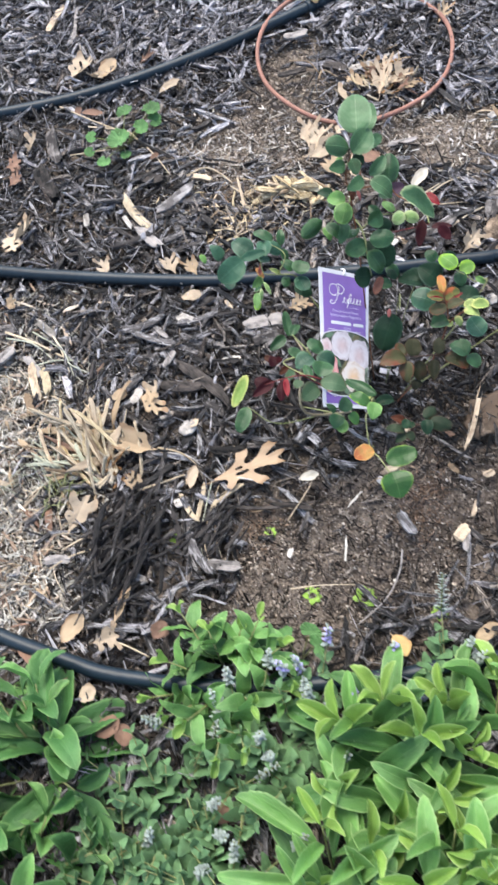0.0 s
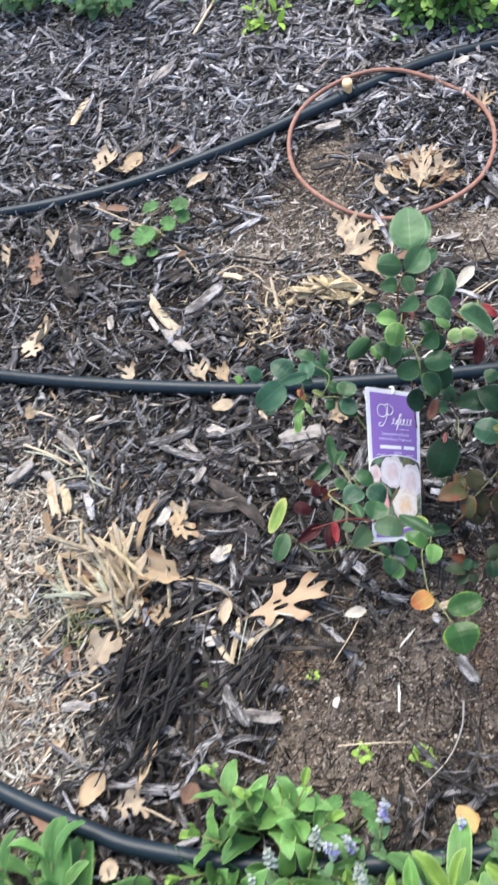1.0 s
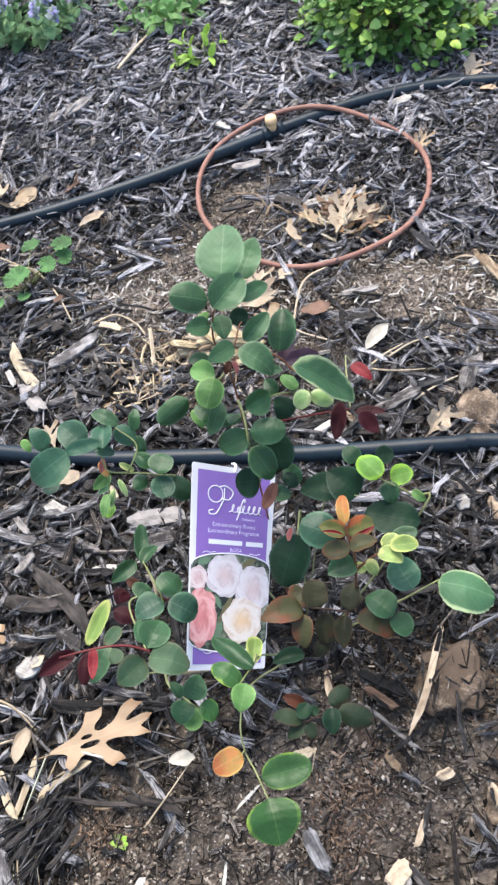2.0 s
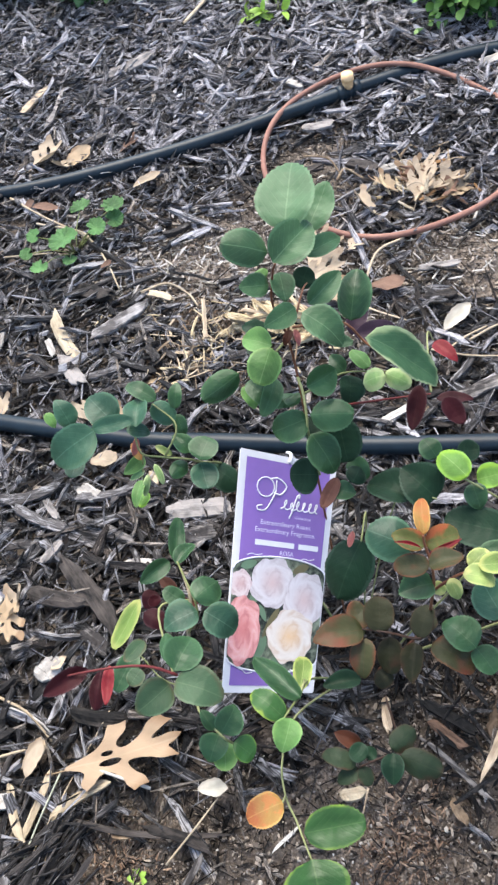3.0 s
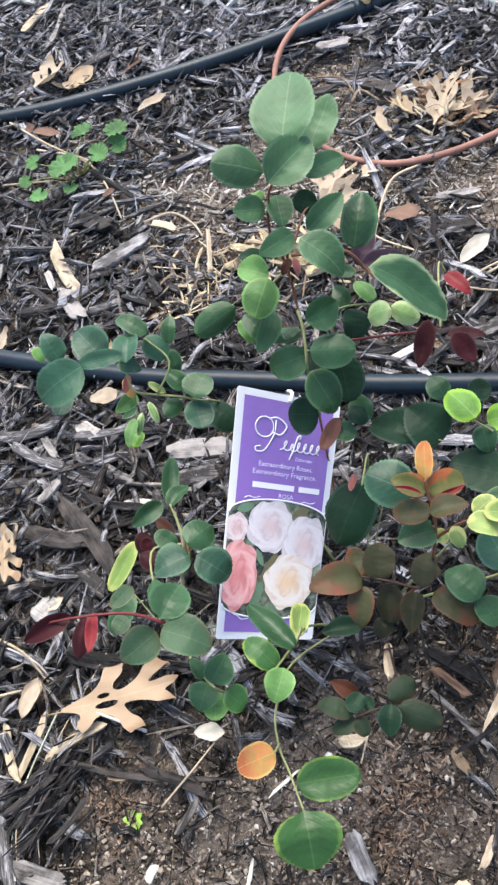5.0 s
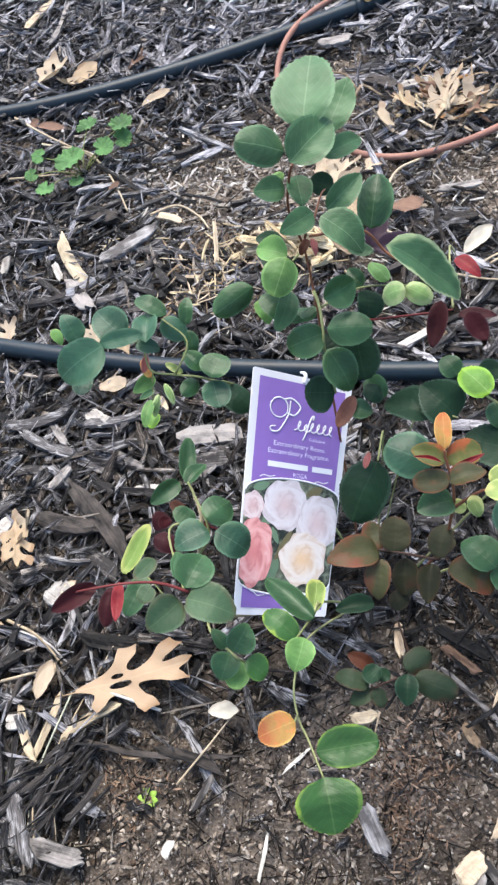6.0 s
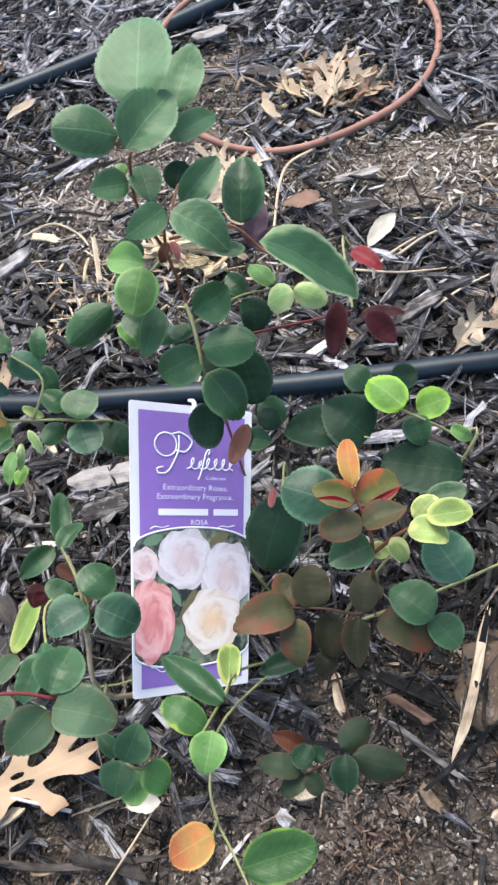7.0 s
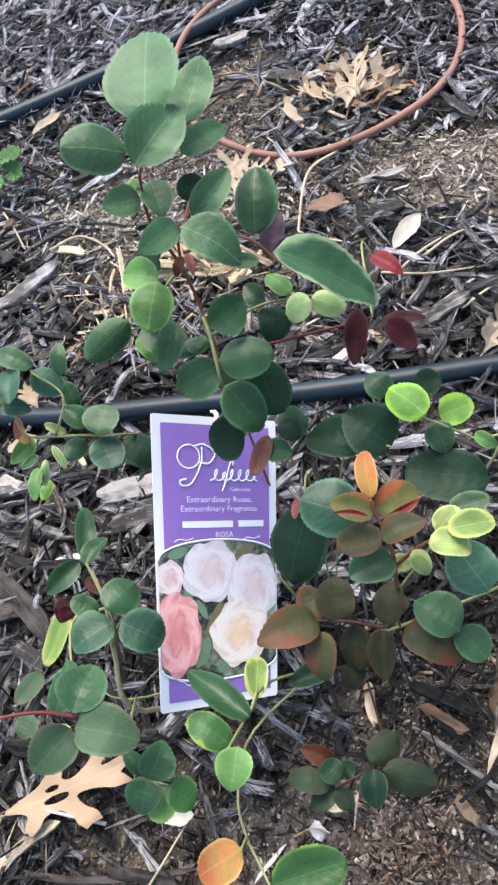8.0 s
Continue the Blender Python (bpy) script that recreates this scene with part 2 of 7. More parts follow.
FRESH = thing_mat("fresh_wood", (0.2, 0.155, 0.1), (0.43, 0.36, 0.255), rough=0.8, grain=420.0, relief=0.7, stretch=0.06, span=(0.3, 0.6))
BROWN_WOOD = thing_mat("brown_wood", (0.02, 0.012, 0.008), (0.13, 0.08, 0.055), rough=0.8, grain=460.0, relief=1.0, stretch=0.07, span=(0.34, 0.62))
BLEACHED = thing_mat("bleached_wood", (0.08, 0.073, 0.07), (0.42, 0.4, 0.39), rough=0.85, grain=460.0, relief=1.0, stretch=0.07, span=(0.32, 0.62))
DARK_WOOD = thing_mat("dark_wood", (0.0035, 0.003, 0.0026), (0.06, 0.05, 0.044), rough=0.7, grain=460.0, relief=1.0, stretch=0.07, span=(0.38, 0.66), by_object=0.25)
WHITE_CHIP = thing_mat("white_chip", (0.12, 0.108, 0.095), (0.42, 0.392, 0.355), rough=0.75, grain=320.0, relief=0.5, stretch=0.1, span=(0.3, 0.6))
CLOD = thing_mat("clod", (0.09, 0.066, 0.048), (0.4, 0.31, 0.23), rough=0.95, span=(0.36, 0.66), grain=420.0, relief=1.0, sheen=0.1)
STEM_RED = thing_mat("stem_red", (0.11, 0.04, 0.025), (0.23, 0.1, 0.05), rough=0.5, grain=300.0, relief=0.1)
STEM_DARK = thing_mat("stem_dark", (0.03, 0.016, 0.012), (0.08, 0.045, 0.03), rough=0.5, grain=300.0, relief=0.1)
STEM_DARK_RED = thing_mat("stem_dark_red", (0.07, 0.014, 0.014), (0.15, 0.03, 0.028), rough=0.5, grain=300.0, relief=0.1)
STEM_GREEN = thing_mat("stem_green", (0.12, 0.14, 0.05), (0.27, 0.28, 0.13), rough=0.5, grain=300.0, relief=0.1)
STEM_TAN = thing_mat("stem_tan", (0.2, 0.16, 0.1), (0.42, 0.35, 0.23), rough=0.7, grain=300.0, relief=0.4)
STEM_PALE = thing_mat("stem_pale", (0.2, 0.21, 0.15), (0.42, 0.43, 0.34), rough=0.7, grain=300.0, relief=0.3)
def rose_mat(name, blade, **kw):
    """A rose leaflet: soft gloss, pale hem, and side veins that can be made out."""
    kw.setdefault("margin", tuple(min(1, 1.7 * c + 0.035) for c in blade))
    kw["rough"] = kw.get("rough", 0.5) + 0.08
    return leaf_mat(name, blade, deep=0.52, pale=1.25, ribbed=0.16, crinkle=0.1, **kw)


ROSE = {
    "g1": rose_mat("rose_leaf_soft", (0.048, 0.115, 0.046), edge=(0.105, 0.135, 0.075), vein=(0.18, 0.28, 0.15), rough=0.42, edge_from=0.75),
    "gl": rose_mat("rose_leaf_deep", (0.026, 0.086, 0.018), edge=(0.2, 0.29, 0.03), vein=(0.09, 0.16, 0.05), rough=0.34, edge_from=0.95, blend=0.4, patch=1.2, margin=(0.12, 0.2, 0.035)),
    "g2": rose_mat("rose_leaf_green", (0.025, 0.073, 0.026), edge=(0.05, 0.105, 0.04), vein=(0.09, 0.16, 0.075), rough=0.34),
    "gb": rose_mat("rose_leaf_blue", (0.027, 0.08, 0.044), edge=(0.06, 0.115, 0.06), vein=(0.11, 0.19, 0.13), rough=0.38),
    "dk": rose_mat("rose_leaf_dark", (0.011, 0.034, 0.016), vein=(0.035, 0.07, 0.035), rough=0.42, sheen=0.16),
    "lg": rose_mat("rose_leaf_light", (0.10, 0.215, 0.055), edge=(0.16, 0.26, 0.07), vein=(0.25, 0.36, 0.15), rough=0.45),
    "lm": rose_mat("rose_leaf_lime", (0.10, 0.22, 0.035), edge=(0.2, 0.36, 0.03), vein=(0.26, 0.38, 0.13), edge_from=0.45),
    "yg": rose_mat("rose_leaf_yellow_green", (0.17, 0.26, 0.06), edge=(0.36, 0.37, 0.11), vein=(0.45, 0.48, 0.2), edge_from=0.4),
    "ye": rose_mat("rose_leaf_yellow", (0.2, 0.27, 0.08), edge=(0.45, 0.44, 0.16), vein=(0.45, 0.45, 0.2), edge_from=0.45, blend=0.7, patch=1.6),
    "va": rose_mat("rose_leaf_margined", (0.05, 0.125, 0.055), edge=(0.28, 0.36, 0.17), vein=(0.17, 0.27, 0.14), margin=(0.42, 0.48, 0.28), edge_from=0.72, blend=0.3, patch=0.9),
    "pa": rose_mat("rose_leaf_pale", (0.2, 0.32, 0.11), edge=(0.4, 0.47, 0.22), vein=(0.5, 0.58, 0.3), edge_from=0.3),
    "or": rose_mat("rose_leaf_orange", (0.34, 0.19, 0.045), edge=(0.3, 0.2, 0.05), vein=(0.5, 0.3, 0.1), spots=(0.42, 0.13, 0.035), tip=(0.27, 0.07, 0.018), patch=1.6),
    "bz": rose_mat("rose_leaf_bronze", (0.042, 0.046, 0.015), edge=(0.115, 0.024, 0.01), vein=(0.085, 0.048, 0.022), margin=(0.15, 0.04, 0.018), edge_from=0.05, blend=1.5, patch=1.9, radial=0.6),
    "bo": rose_mat("rose_leaf_flushed", (0.08, 0.09, 0.022), edge=(0.33, 0.08, 0.025), vein=(0.16, 0.06, 0.03), margin=(0.3, 0.12, 0.035), edge_from=0.2, blend=1.0, patch=3.0, radial=0.4),
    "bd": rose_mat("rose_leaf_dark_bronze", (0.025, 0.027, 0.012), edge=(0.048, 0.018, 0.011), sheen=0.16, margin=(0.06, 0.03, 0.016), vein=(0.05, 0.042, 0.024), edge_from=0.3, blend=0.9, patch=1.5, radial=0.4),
    "bg": rose_mat("rose_leaf_bronze_green", (0.022, 0.04, 0.019), edge=(0.05, 0.022, 0.015), vein=(0.05, 0.06, 0.03), sheen=0.2, edge_from=0.3, blend=0.9, patch=1.6, radial=0.5, margin=(0.06, 0.035, 0.02)),
    "ol": rose_mat("rose_leaf_olive", (0.038, 0.08, 0.036), edge=(0.085, 0.07, 0.035), vein=(0.11, 0.15, 0.08), edge_from=0.6),
    "pk": rose_mat("rose_leaf_pink", (0.33, 0.1, 0.085), vein=(0.4, 0.16, 0.12), edge=(0.3, 0.14, 0.07)),
    "rd": rose_mat("rose_leaf_red", (0.17, 0.007, 0.011), vein=(0.26, 0.03, 0.03), edge=(0.16, 0.008, 0.012)),
    "dr": rose_mat("rose_leaf_dark_red", (0.034, 0.0045, 0.0065), vein=(0.06, 0.012, 0.014), edge=(0.028, 0.005, 0.008), sheen=0.15),
    "rb": rose_mat("rose_leaf_red_brown", (0.06, 0.019, 0.009), vein=(0.1, 0.04, 0.02), edge=(0.035, 0.012, 0.007), sheen=0.15),
    "pu": rose_mat("rose_leaf_purple", (0.05, 0.025, 0.04), vein=(0.1, 0.05, 0.07), edge=(0.035, 0.016, 0.028)),
    "br": rose_mat("rose_leaf_brown", (0.12, 0.045, 0.026), vein=(0.2, 0.09, 0.05), edge=(0.08, 0.03, 0.02)),
}
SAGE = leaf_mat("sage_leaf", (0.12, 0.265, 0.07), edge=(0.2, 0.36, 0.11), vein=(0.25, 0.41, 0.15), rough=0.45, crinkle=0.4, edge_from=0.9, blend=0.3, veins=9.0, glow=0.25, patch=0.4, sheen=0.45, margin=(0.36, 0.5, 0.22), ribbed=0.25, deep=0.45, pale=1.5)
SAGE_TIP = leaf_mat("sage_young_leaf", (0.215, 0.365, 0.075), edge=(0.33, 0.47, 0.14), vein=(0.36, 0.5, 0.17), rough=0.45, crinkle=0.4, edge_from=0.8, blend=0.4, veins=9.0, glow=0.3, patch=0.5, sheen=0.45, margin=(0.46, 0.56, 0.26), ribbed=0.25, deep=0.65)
# Deep green of two clumps, and gap shade put into other clumps' lower leaves.
SAGE_DEEP_SHADED = leaf_mat("sage_deep_shaded_leaf", (0.05, 0.135, 0.038), edge=(0.09, 0.2, 0.06), vein=(0.12, 0.24, 0.085), rough=0.5, crinkle=0.4, veins=9.0, glow=0.2, margin=(0.2, 0.33, 0.12), ribbed=0.25)
MINT = leaf_mat("mint_leaf", (0.11, 0.215, 0.095), crinkle=0.6, edge=(0.17, 0.29, 0.14), vein=(0.17, 0.26, 0.13), rough=0.65, veins=6.0, glow=0.2)
MALLOW = leaf_mat("mallow_leaf", (0.085, 0.195, 0.062), edge=(0.12, 0.245, 0.085), vein=(0.15, 0.27, 0.11), rough=0.6, veins=5.0, glow=0.2, crinkle=0.5)
SHRUB = leaf_mat("shrub_leaf", (0.10, 0.22, 0.055), edge=(0.13, 0.25, 0.06), vein=(0.17, 0.3, 0.1), rough=0.5, veins=6.0, glow=0.2)
LIME = leaf_mat("lime_leaf", (0.24, 0.4, 0.06), edge=(0.3, 0.45, 0.09), vein=(0.34, 0.48, 0.14), rough=0.5, veins=6.0, glow=0.25)
PETAL = leaf_mat("lavender_petal", (0.32, 0.3, 0.56), edge=(0.4, 0.38, 0.62), vein=(0.44, 0.42, 0.7), rough=0.6, veins=3.0, glow=0.2)
BUD = leaf_mat("grey_bud", (0.25, 0.3, 0.27), edge=(0.34, 0.36, 0.38), vein=(0.45, 0.47, 0.47), rough=0.8, veins=3.0, glow=0.2)


def soil_mat():
    m, n, l, p = node_mat("soil")
    co = n.new("ShaderNodeTexCoord")
    wide = noise_tex(n, l, co.outputs["Object"], 5.0, 4, 0.6)
    mid = noise_tex(n, l, co.outputs["Object"], 45.0, 6, 0.75)
    fine = noise_tex(n, l, co.outputs["Object"], 420.0, 5, 0.75)
    f = calc(n, l, "MULTIPLY_ADD", wide, 0.45, calc(n, l, "MULTIPLY_ADD", mid, 0.4, calc(n, l, "MULTIPLY", fine, 0.15)))
    col = ramp(n, l, f, ((0.36, (0.022, 0.0168, 0.013)), (0.46, (0.1, 0.081, 0.066)), (0.55, (0.22, 0.181, 0.149)), (0.66, (0.42, 0.355, 0.295))))
    speck = n.new("ShaderNodeTexVoronoi")
    speck.inputs["Scale"].default_value = 240.0
    l.new(co.outputs["Object"], speck.inputs["Vector"])
    dot = calc(n, l, "LESS_THAN", speck.outputs["Distance"], calc(n, l, "MULTIPLY_ADD", fine, 0.9, -0.3))
    col = mix(n, l, calc(n, l, "MULTIPLY", dot, 0.5), col, (0.34, 0.28, 0.23))
    l.new(col, p.inputs["Base Color"])
    p.inputs["Roughness"].default_value, p.inputs["Specular IOR Level"].default_value = 0.95, 0.15
    bump(n, l, p, calc(n, l, "MULTIPLY_ADD", fine, 0.35, mid), 1.0, 0.012)
    return m


SOIL = soil_mat()


def flat_mat(name, colour, rough=0.4, vary=0.12):
    low, high = tuple(c * (1 - vary) for c in colour), tuple(min(1, c * (1 + vary)) for c in colour)
    return thing_mat(name, low, high, rough=rough, grain=90.0, relief=0.03, sheen=0.5, by_object=0.0)


CARD = flat_mat("card_white", (0.64, 0.63, 0.655), vary=0.03)
PURPLE = flat_mat("print_purple", (0.215, 0.115, 0.39), vary=0.1)
INK = flat_mat("print_white", (0.7, 0.69, 0.73), vary=0.03)
LILAC = flat_mat("print_lilac", (0.7, 0.65, 0.82), vary=0.05)
PHOTO = thing_mat("print_foliage", (0.006, 0.012, 0.008), (0.3, 0.34, 0.24), rough=0.4, grain=210.0, relief=0.0, sheen=0.5, by_object=0.0, span=(0.42, 0.66))


def rose_print(name, shade, petal, heart):
    """A printed rose: overlapping petals, darker in their folds, warmer at the heart."""
    m, n, l, p = node_mat(name)
    co, ln = n.new("ShaderNodeTexCoord"), n.new("ShaderNodeVectorMath")
    ln.operation = "LENGTH"
    l.new(co.outputs["UV"], ln.inputs[0])
    r = ln.outputs["Value"]
    swirl = n.new("ShaderNodeVectorRotate")
    swirl.rotation_type = "Z_AXIS"
    l.new(co.outputs["UV"], swirl.inputs["Vector"])
    l.new(calc(n, l, "MULTIPLY", r, 1.6), swirl.inputs["Angle"])
    wob = n.new("ShaderNodeTexNoise")
    wob.inputs["Scale"].default_value = 2.2
    l.new(co.outputs["UV"], wob.inputs["Vector"])
    warp = n.new("ShaderNodeVectorMath")
    warp.operation = "MULTIPLY_ADD"
    warp.inputs[1].default_value = (0.5, 0.5, 0.5)
    l.new(wob.outputs["Color"], warp.inputs[0])
    l.new(swirl.outputs[0], warp.inputs[2])
    v = n.new("ShaderNodeTexVoronoi")
    v.feature = "SMOOTH_F1"
    v.inputs["Scale"].default_value, v.inputs["Smoothness"].default_value = 2.3, 0.8
    l.new(warp.outputs[0], v.inputs["Vector"])
    ring = calc(n, l, "PINGPONG", calc(n, l, "MULTIPLY_ADD", v.outputs["Distance"], 1.1, calc(n, l, "MULTIPLY", r, 1.5)), 0.5)
    f = calc(n, l, "ADD", calc(n, l, "MULTIPLY", ring, 0.9), calc(n, l, "MULTIPLY_ADD", noise_tex(n, l, warp.outputs[0], 3.5, 3, 0.6), 0.7, -0.15))
    col = ramp(n, l, f, ((0.0, shade), (0.4, petal), (0.9, tuple(min(0.7, 0.22 + 0.75 * c) for c in petal))))
    mid = calc(n, l, "MULTIPLY", calc(n, l, "SUBTRACT", 1.0, calc(n, l, "MINIMUM", calc(n, l, "MULTIPLY", r, 1.5), 1.0)), 0.8)
    l.new(mix(n, l, mid, col, heart), p.inputs["Base Color"])
    p.inputs["Roughness"].default_value = 0.4
    return m


PRINT_LEAF = flat_mat("print_leaf", (0.12, 0.2, 0.12), vary=0.3)
PRINT_OLIVE = flat_mat("print_olive", (0.13, 0.11, 0.05), vary=0.3)
PRINT_PALE = rose_print("print_pale_rose", (0.38, 0.31, 0.32), (0.56, 0.51, 0.53), (0.55, 0.38, 0.37))
PRINT_BLUSH = rose_print("print_blush_rose", (0.38, 0.24, 0.24), (0.6, 0.48, 0.48), (0.5, 0.29, 0.28))
PRINT_PINK = rose_print("print_pink_rose", (0.36, 0.09, 0.1), (0.62, 0.28, 0.27), (0.5, 0.14, 0.14))
PRINT_PEACH = rose_print("print_peach_rose", (0.5, 0.33, 0.22), (0.62, 0.55, 0.5), (0.66, 0.4, 0.18))

# ---- building helpers ----
def mesh_from(name, verts, faces, material, smooth=True, uvs=None):
    me = bpy.data.meshes.new(name)
    me.from_pydata([tuple(v) for v in verts], [], faces)
    me.materials.append(material)
    if smooth:
        me.polygons.foreach_set("use_smooth", [True] * len(me.polygons))
    if uvs is not None:
        idx = np.empty(len(me.loops), dtype=np.int32)
        me.loops.foreach_get("vertex_index", idx)
        me.uv_layers.new().data.foreach_set("uv", np.asarray(uvs, dtype=np.float32)[idx].ravel())
    me.update()
    return me


def part(name, me, parent, label="", m=None):
    """One mesh object under a thing or a part."""
    ob = new(name, me)
    ob.parent = parent
    if m is not None:
        ob.matrix_basis = m
    return tagged(ob, label)


def thing(name, label, category, at=(0, 0, 0), group="", kind=""):
    ob = new(name)
    ob.empty_display_size = 0.05
    ob.matrix_basis = Matrix.Translation(at)
    return tagged(ob, label, category, group, kind)


def tube_data(points, radii, sides=10, closed=False, steps=6):
    """Vertices and faces of a smooth tube through the points."""
    pts = [Vector(p) for p in points]
    n = len(pts)
    line, rad = [], []
    spans = n if closed else n - 1
    for i in range(spans):
        p1, p2 = pts[i], pts[(i + 1) % n]
        p0 = pts[(i - 1) % n] if closed or i > 0 else p1 * 2 - p2
        p3 = pts[(i + 2) % n] if closed or i + 2 < n else p2 * 2 - p1
        for k in range(steps):
            u = k / steps
            line.append(0.5 * (2 * p1 + (p2 - p0) * u + (2 * p0 - 5 * p1 + 4 * p2 - p3) * u * u + (3 * p1 - p0 - 3 * p2 + p3) * u ** 3))
            rad.append(radii[i] + (radii[(i + 1) % n] - radii[i]) * u)
    if not closed:
        line.append(pts[-1])
        rad.append(radii[-1])
    verts, faces = [], []
    side = Vector((0.13, 0.21, 1.0))
    count = len(line)
    for i, p in enumerate(line):
        if closed:
            way = line[(i + 1) % count] - line[i - 1]
        else:
            way = line[min(i + 1, count - 1)] - line[max(i - 1, 0)]
        way = way.normalized() if way.length > 1e-9 else Vector((1, 0, 0))
        a = (side - way * side.dot(way)).normalized()
        side, b = a, way.cross(a)
        for k in range(sides):
            g = 2 * math.pi * k / sides
            verts.append(p + (a * math.cos(g) + b * math.sin(g)) * rad[i])
    for i in range(count if closed else count - 1):
        for k in range(sides):
            j, q = (i + 1) % count, (k + 1) % sides
            faces.append((i * sides + k, i * sides + q, j * sides + q, j * sides + k))
    if not closed:
        faces.append(tuple(reversed(range(sides))))
        faces.append(tuple(range((count - 1) * sides, count * sides)))
    return verts, faces


def tube(name, points, radii, material, sides=10, closed=False, steps=6):
    verts, faces = tube_data(points, radii, sides, closed, steps)
    return mesh_from(name, verts, faces, material)


def bed(x, y):
    """The height of the soil."""
    h = 0.007 * noise.noise((x * 2.3, y * 2.3, 0.0)) + 0.006 * noise.noise((x * 7, y * 7, 3.0)) + 0.003 * noise.noise((x * 31, y * 31, 7.0))
    h += 0.013 * blob(x, y, 0.192, 0.668, 0.035, 0.03) + 0.010 * blob(x, y, 0.11, 0.556, 0.025, 0.04) + 0.012 * blob(x, y, 0.175, 1.165, 0.07, 0.04)
    b = max(0.0, bare(x, y))
    h += b * (0.0065 * noise.noise((x * 42, y * 42, 5.0)) + 0.003 * noise.noise((x * 95, y * 95, 9.0)))
    return h - 0.012


def blob(x, y, cx, cy, rx, ry):
    return math.exp(-((x - cx) / rx) ** 2 - ((y - cy) / ry) ** 2)


def bare(x, y):
    """How bare the soil lies: 0 under thick bark, 1 where the soil shows."""
    b = 1.0 * blob(x, y, 0.06, 0.47, 0.15, 0.13) + 0.9 * blob(x, y, 0.17, 0.62, 0.1, 0.12) + 0.95 * blob(x, y, -0.18, 1.14, 0.25, 0.13)
    b += 1.0 * blob(x, y, -0.16, 1.34, 0.08, 0.12) + 1.0 * blob(x, y, 0.18, 1.17, 0.17, 0.09) + 0.55 * blob(x, y, -0.02, 0.36, 0.1, 0.1) + 0.7 * blob(x, y, 0.1, 0.56, 0.06, 0.07) + 0.6 * blob(x, y, 0.19, 0.668, 0.05, 0.045)
    b += 0.55 * blob(x, y, -0.06, 0.45, 0.06, 0.06) + 1.1 * blob(x, y, -0.5, 0.56, 0.13, 0.2) + 0.9 * blob(x, y, -0.38, 0.38, 0.09, 0.09) + 0.5 * blob(x, y, -0.657, 1.593, 0.06, 0.05)
    return min(1.0, b + 0.25 * noise.noise((x * 9, y * 9, 11.0)))


# ---- the bed ----
def spread(lo, hi, step, far):
    mid = list(np.arange(lo, hi + step / 2, step))
    out, g = [], step
    while not out or out[-1] < far:
        g *= 1.35
        out.append((out[-1] if out else 0) + g)
    return [lo - v for v in reversed(out)] + mid + [hi + v for v in out]


def build_ground():
    xs, ys = spread(-0.9, 0.45, 0.0065, 400), spread(0.1, 1.5, 0.0065, 400)
    verts = [(x, y, bed(x, y)) for y in ys for x in xs]
    w = len(xs)
    faces = [(j * w + i, j * w + i + 1, (j + 1) * w + i + 1, (j + 1) * w + i) for j in range(len(ys) - 1) for i in range(w - 1)]
    tagged(new("ground", mesh_from("ground", verts, faces, SOIL)), "brown crumbly garden soil with fine grit", "soil", kind="structure")


build_ground()


def shard(rng, rings=4, sides=4, rag=0.45):
    """A splinter of unit length, width and height, lying along x."""
    v = []
    for i in range(rings):
        u = i / (rings - 1)
        w = 0.5 * (0.35 + 0.65 * math.sin(math.pi * (0.12 + 0.76 * u))) * rng.uniform(0.75, 1.2)
        dy, dz = rng.uniform(-0.18, 0.18), rng.uniform(-0.12, 0.12)
        for k in range(sides):
            g = 2 * math.pi * (k + 0.5) / sides
            v.append((u - 0.5 + rng.uniform(-rag, rag) / rings, math.cos(g) * w * rng.uniform(0.6, 1.3) + dy, math.sin(g) * 0.5 * rng.uniform(0.5, 1.3) + dz))
    f = []
    for i in range(rings - 1):
        for k in range(sides):
            q = (k + 1) % sides
            f.append((i * sides + k, i * sides + q, (i + 1) * sides + q, (i + 1) * sides + k))
    f.append(tuple(reversed(range(sides))))
    f.append(tuple(range((rings - 1) * sides, rings * sides)))
    return np.array(v), f


def heading(x, y):
    """The way in which the mulch was raked."""
    return 0.1 + 1.7 * noise.noise((x * 2.4, y * 2.4, 20.0))


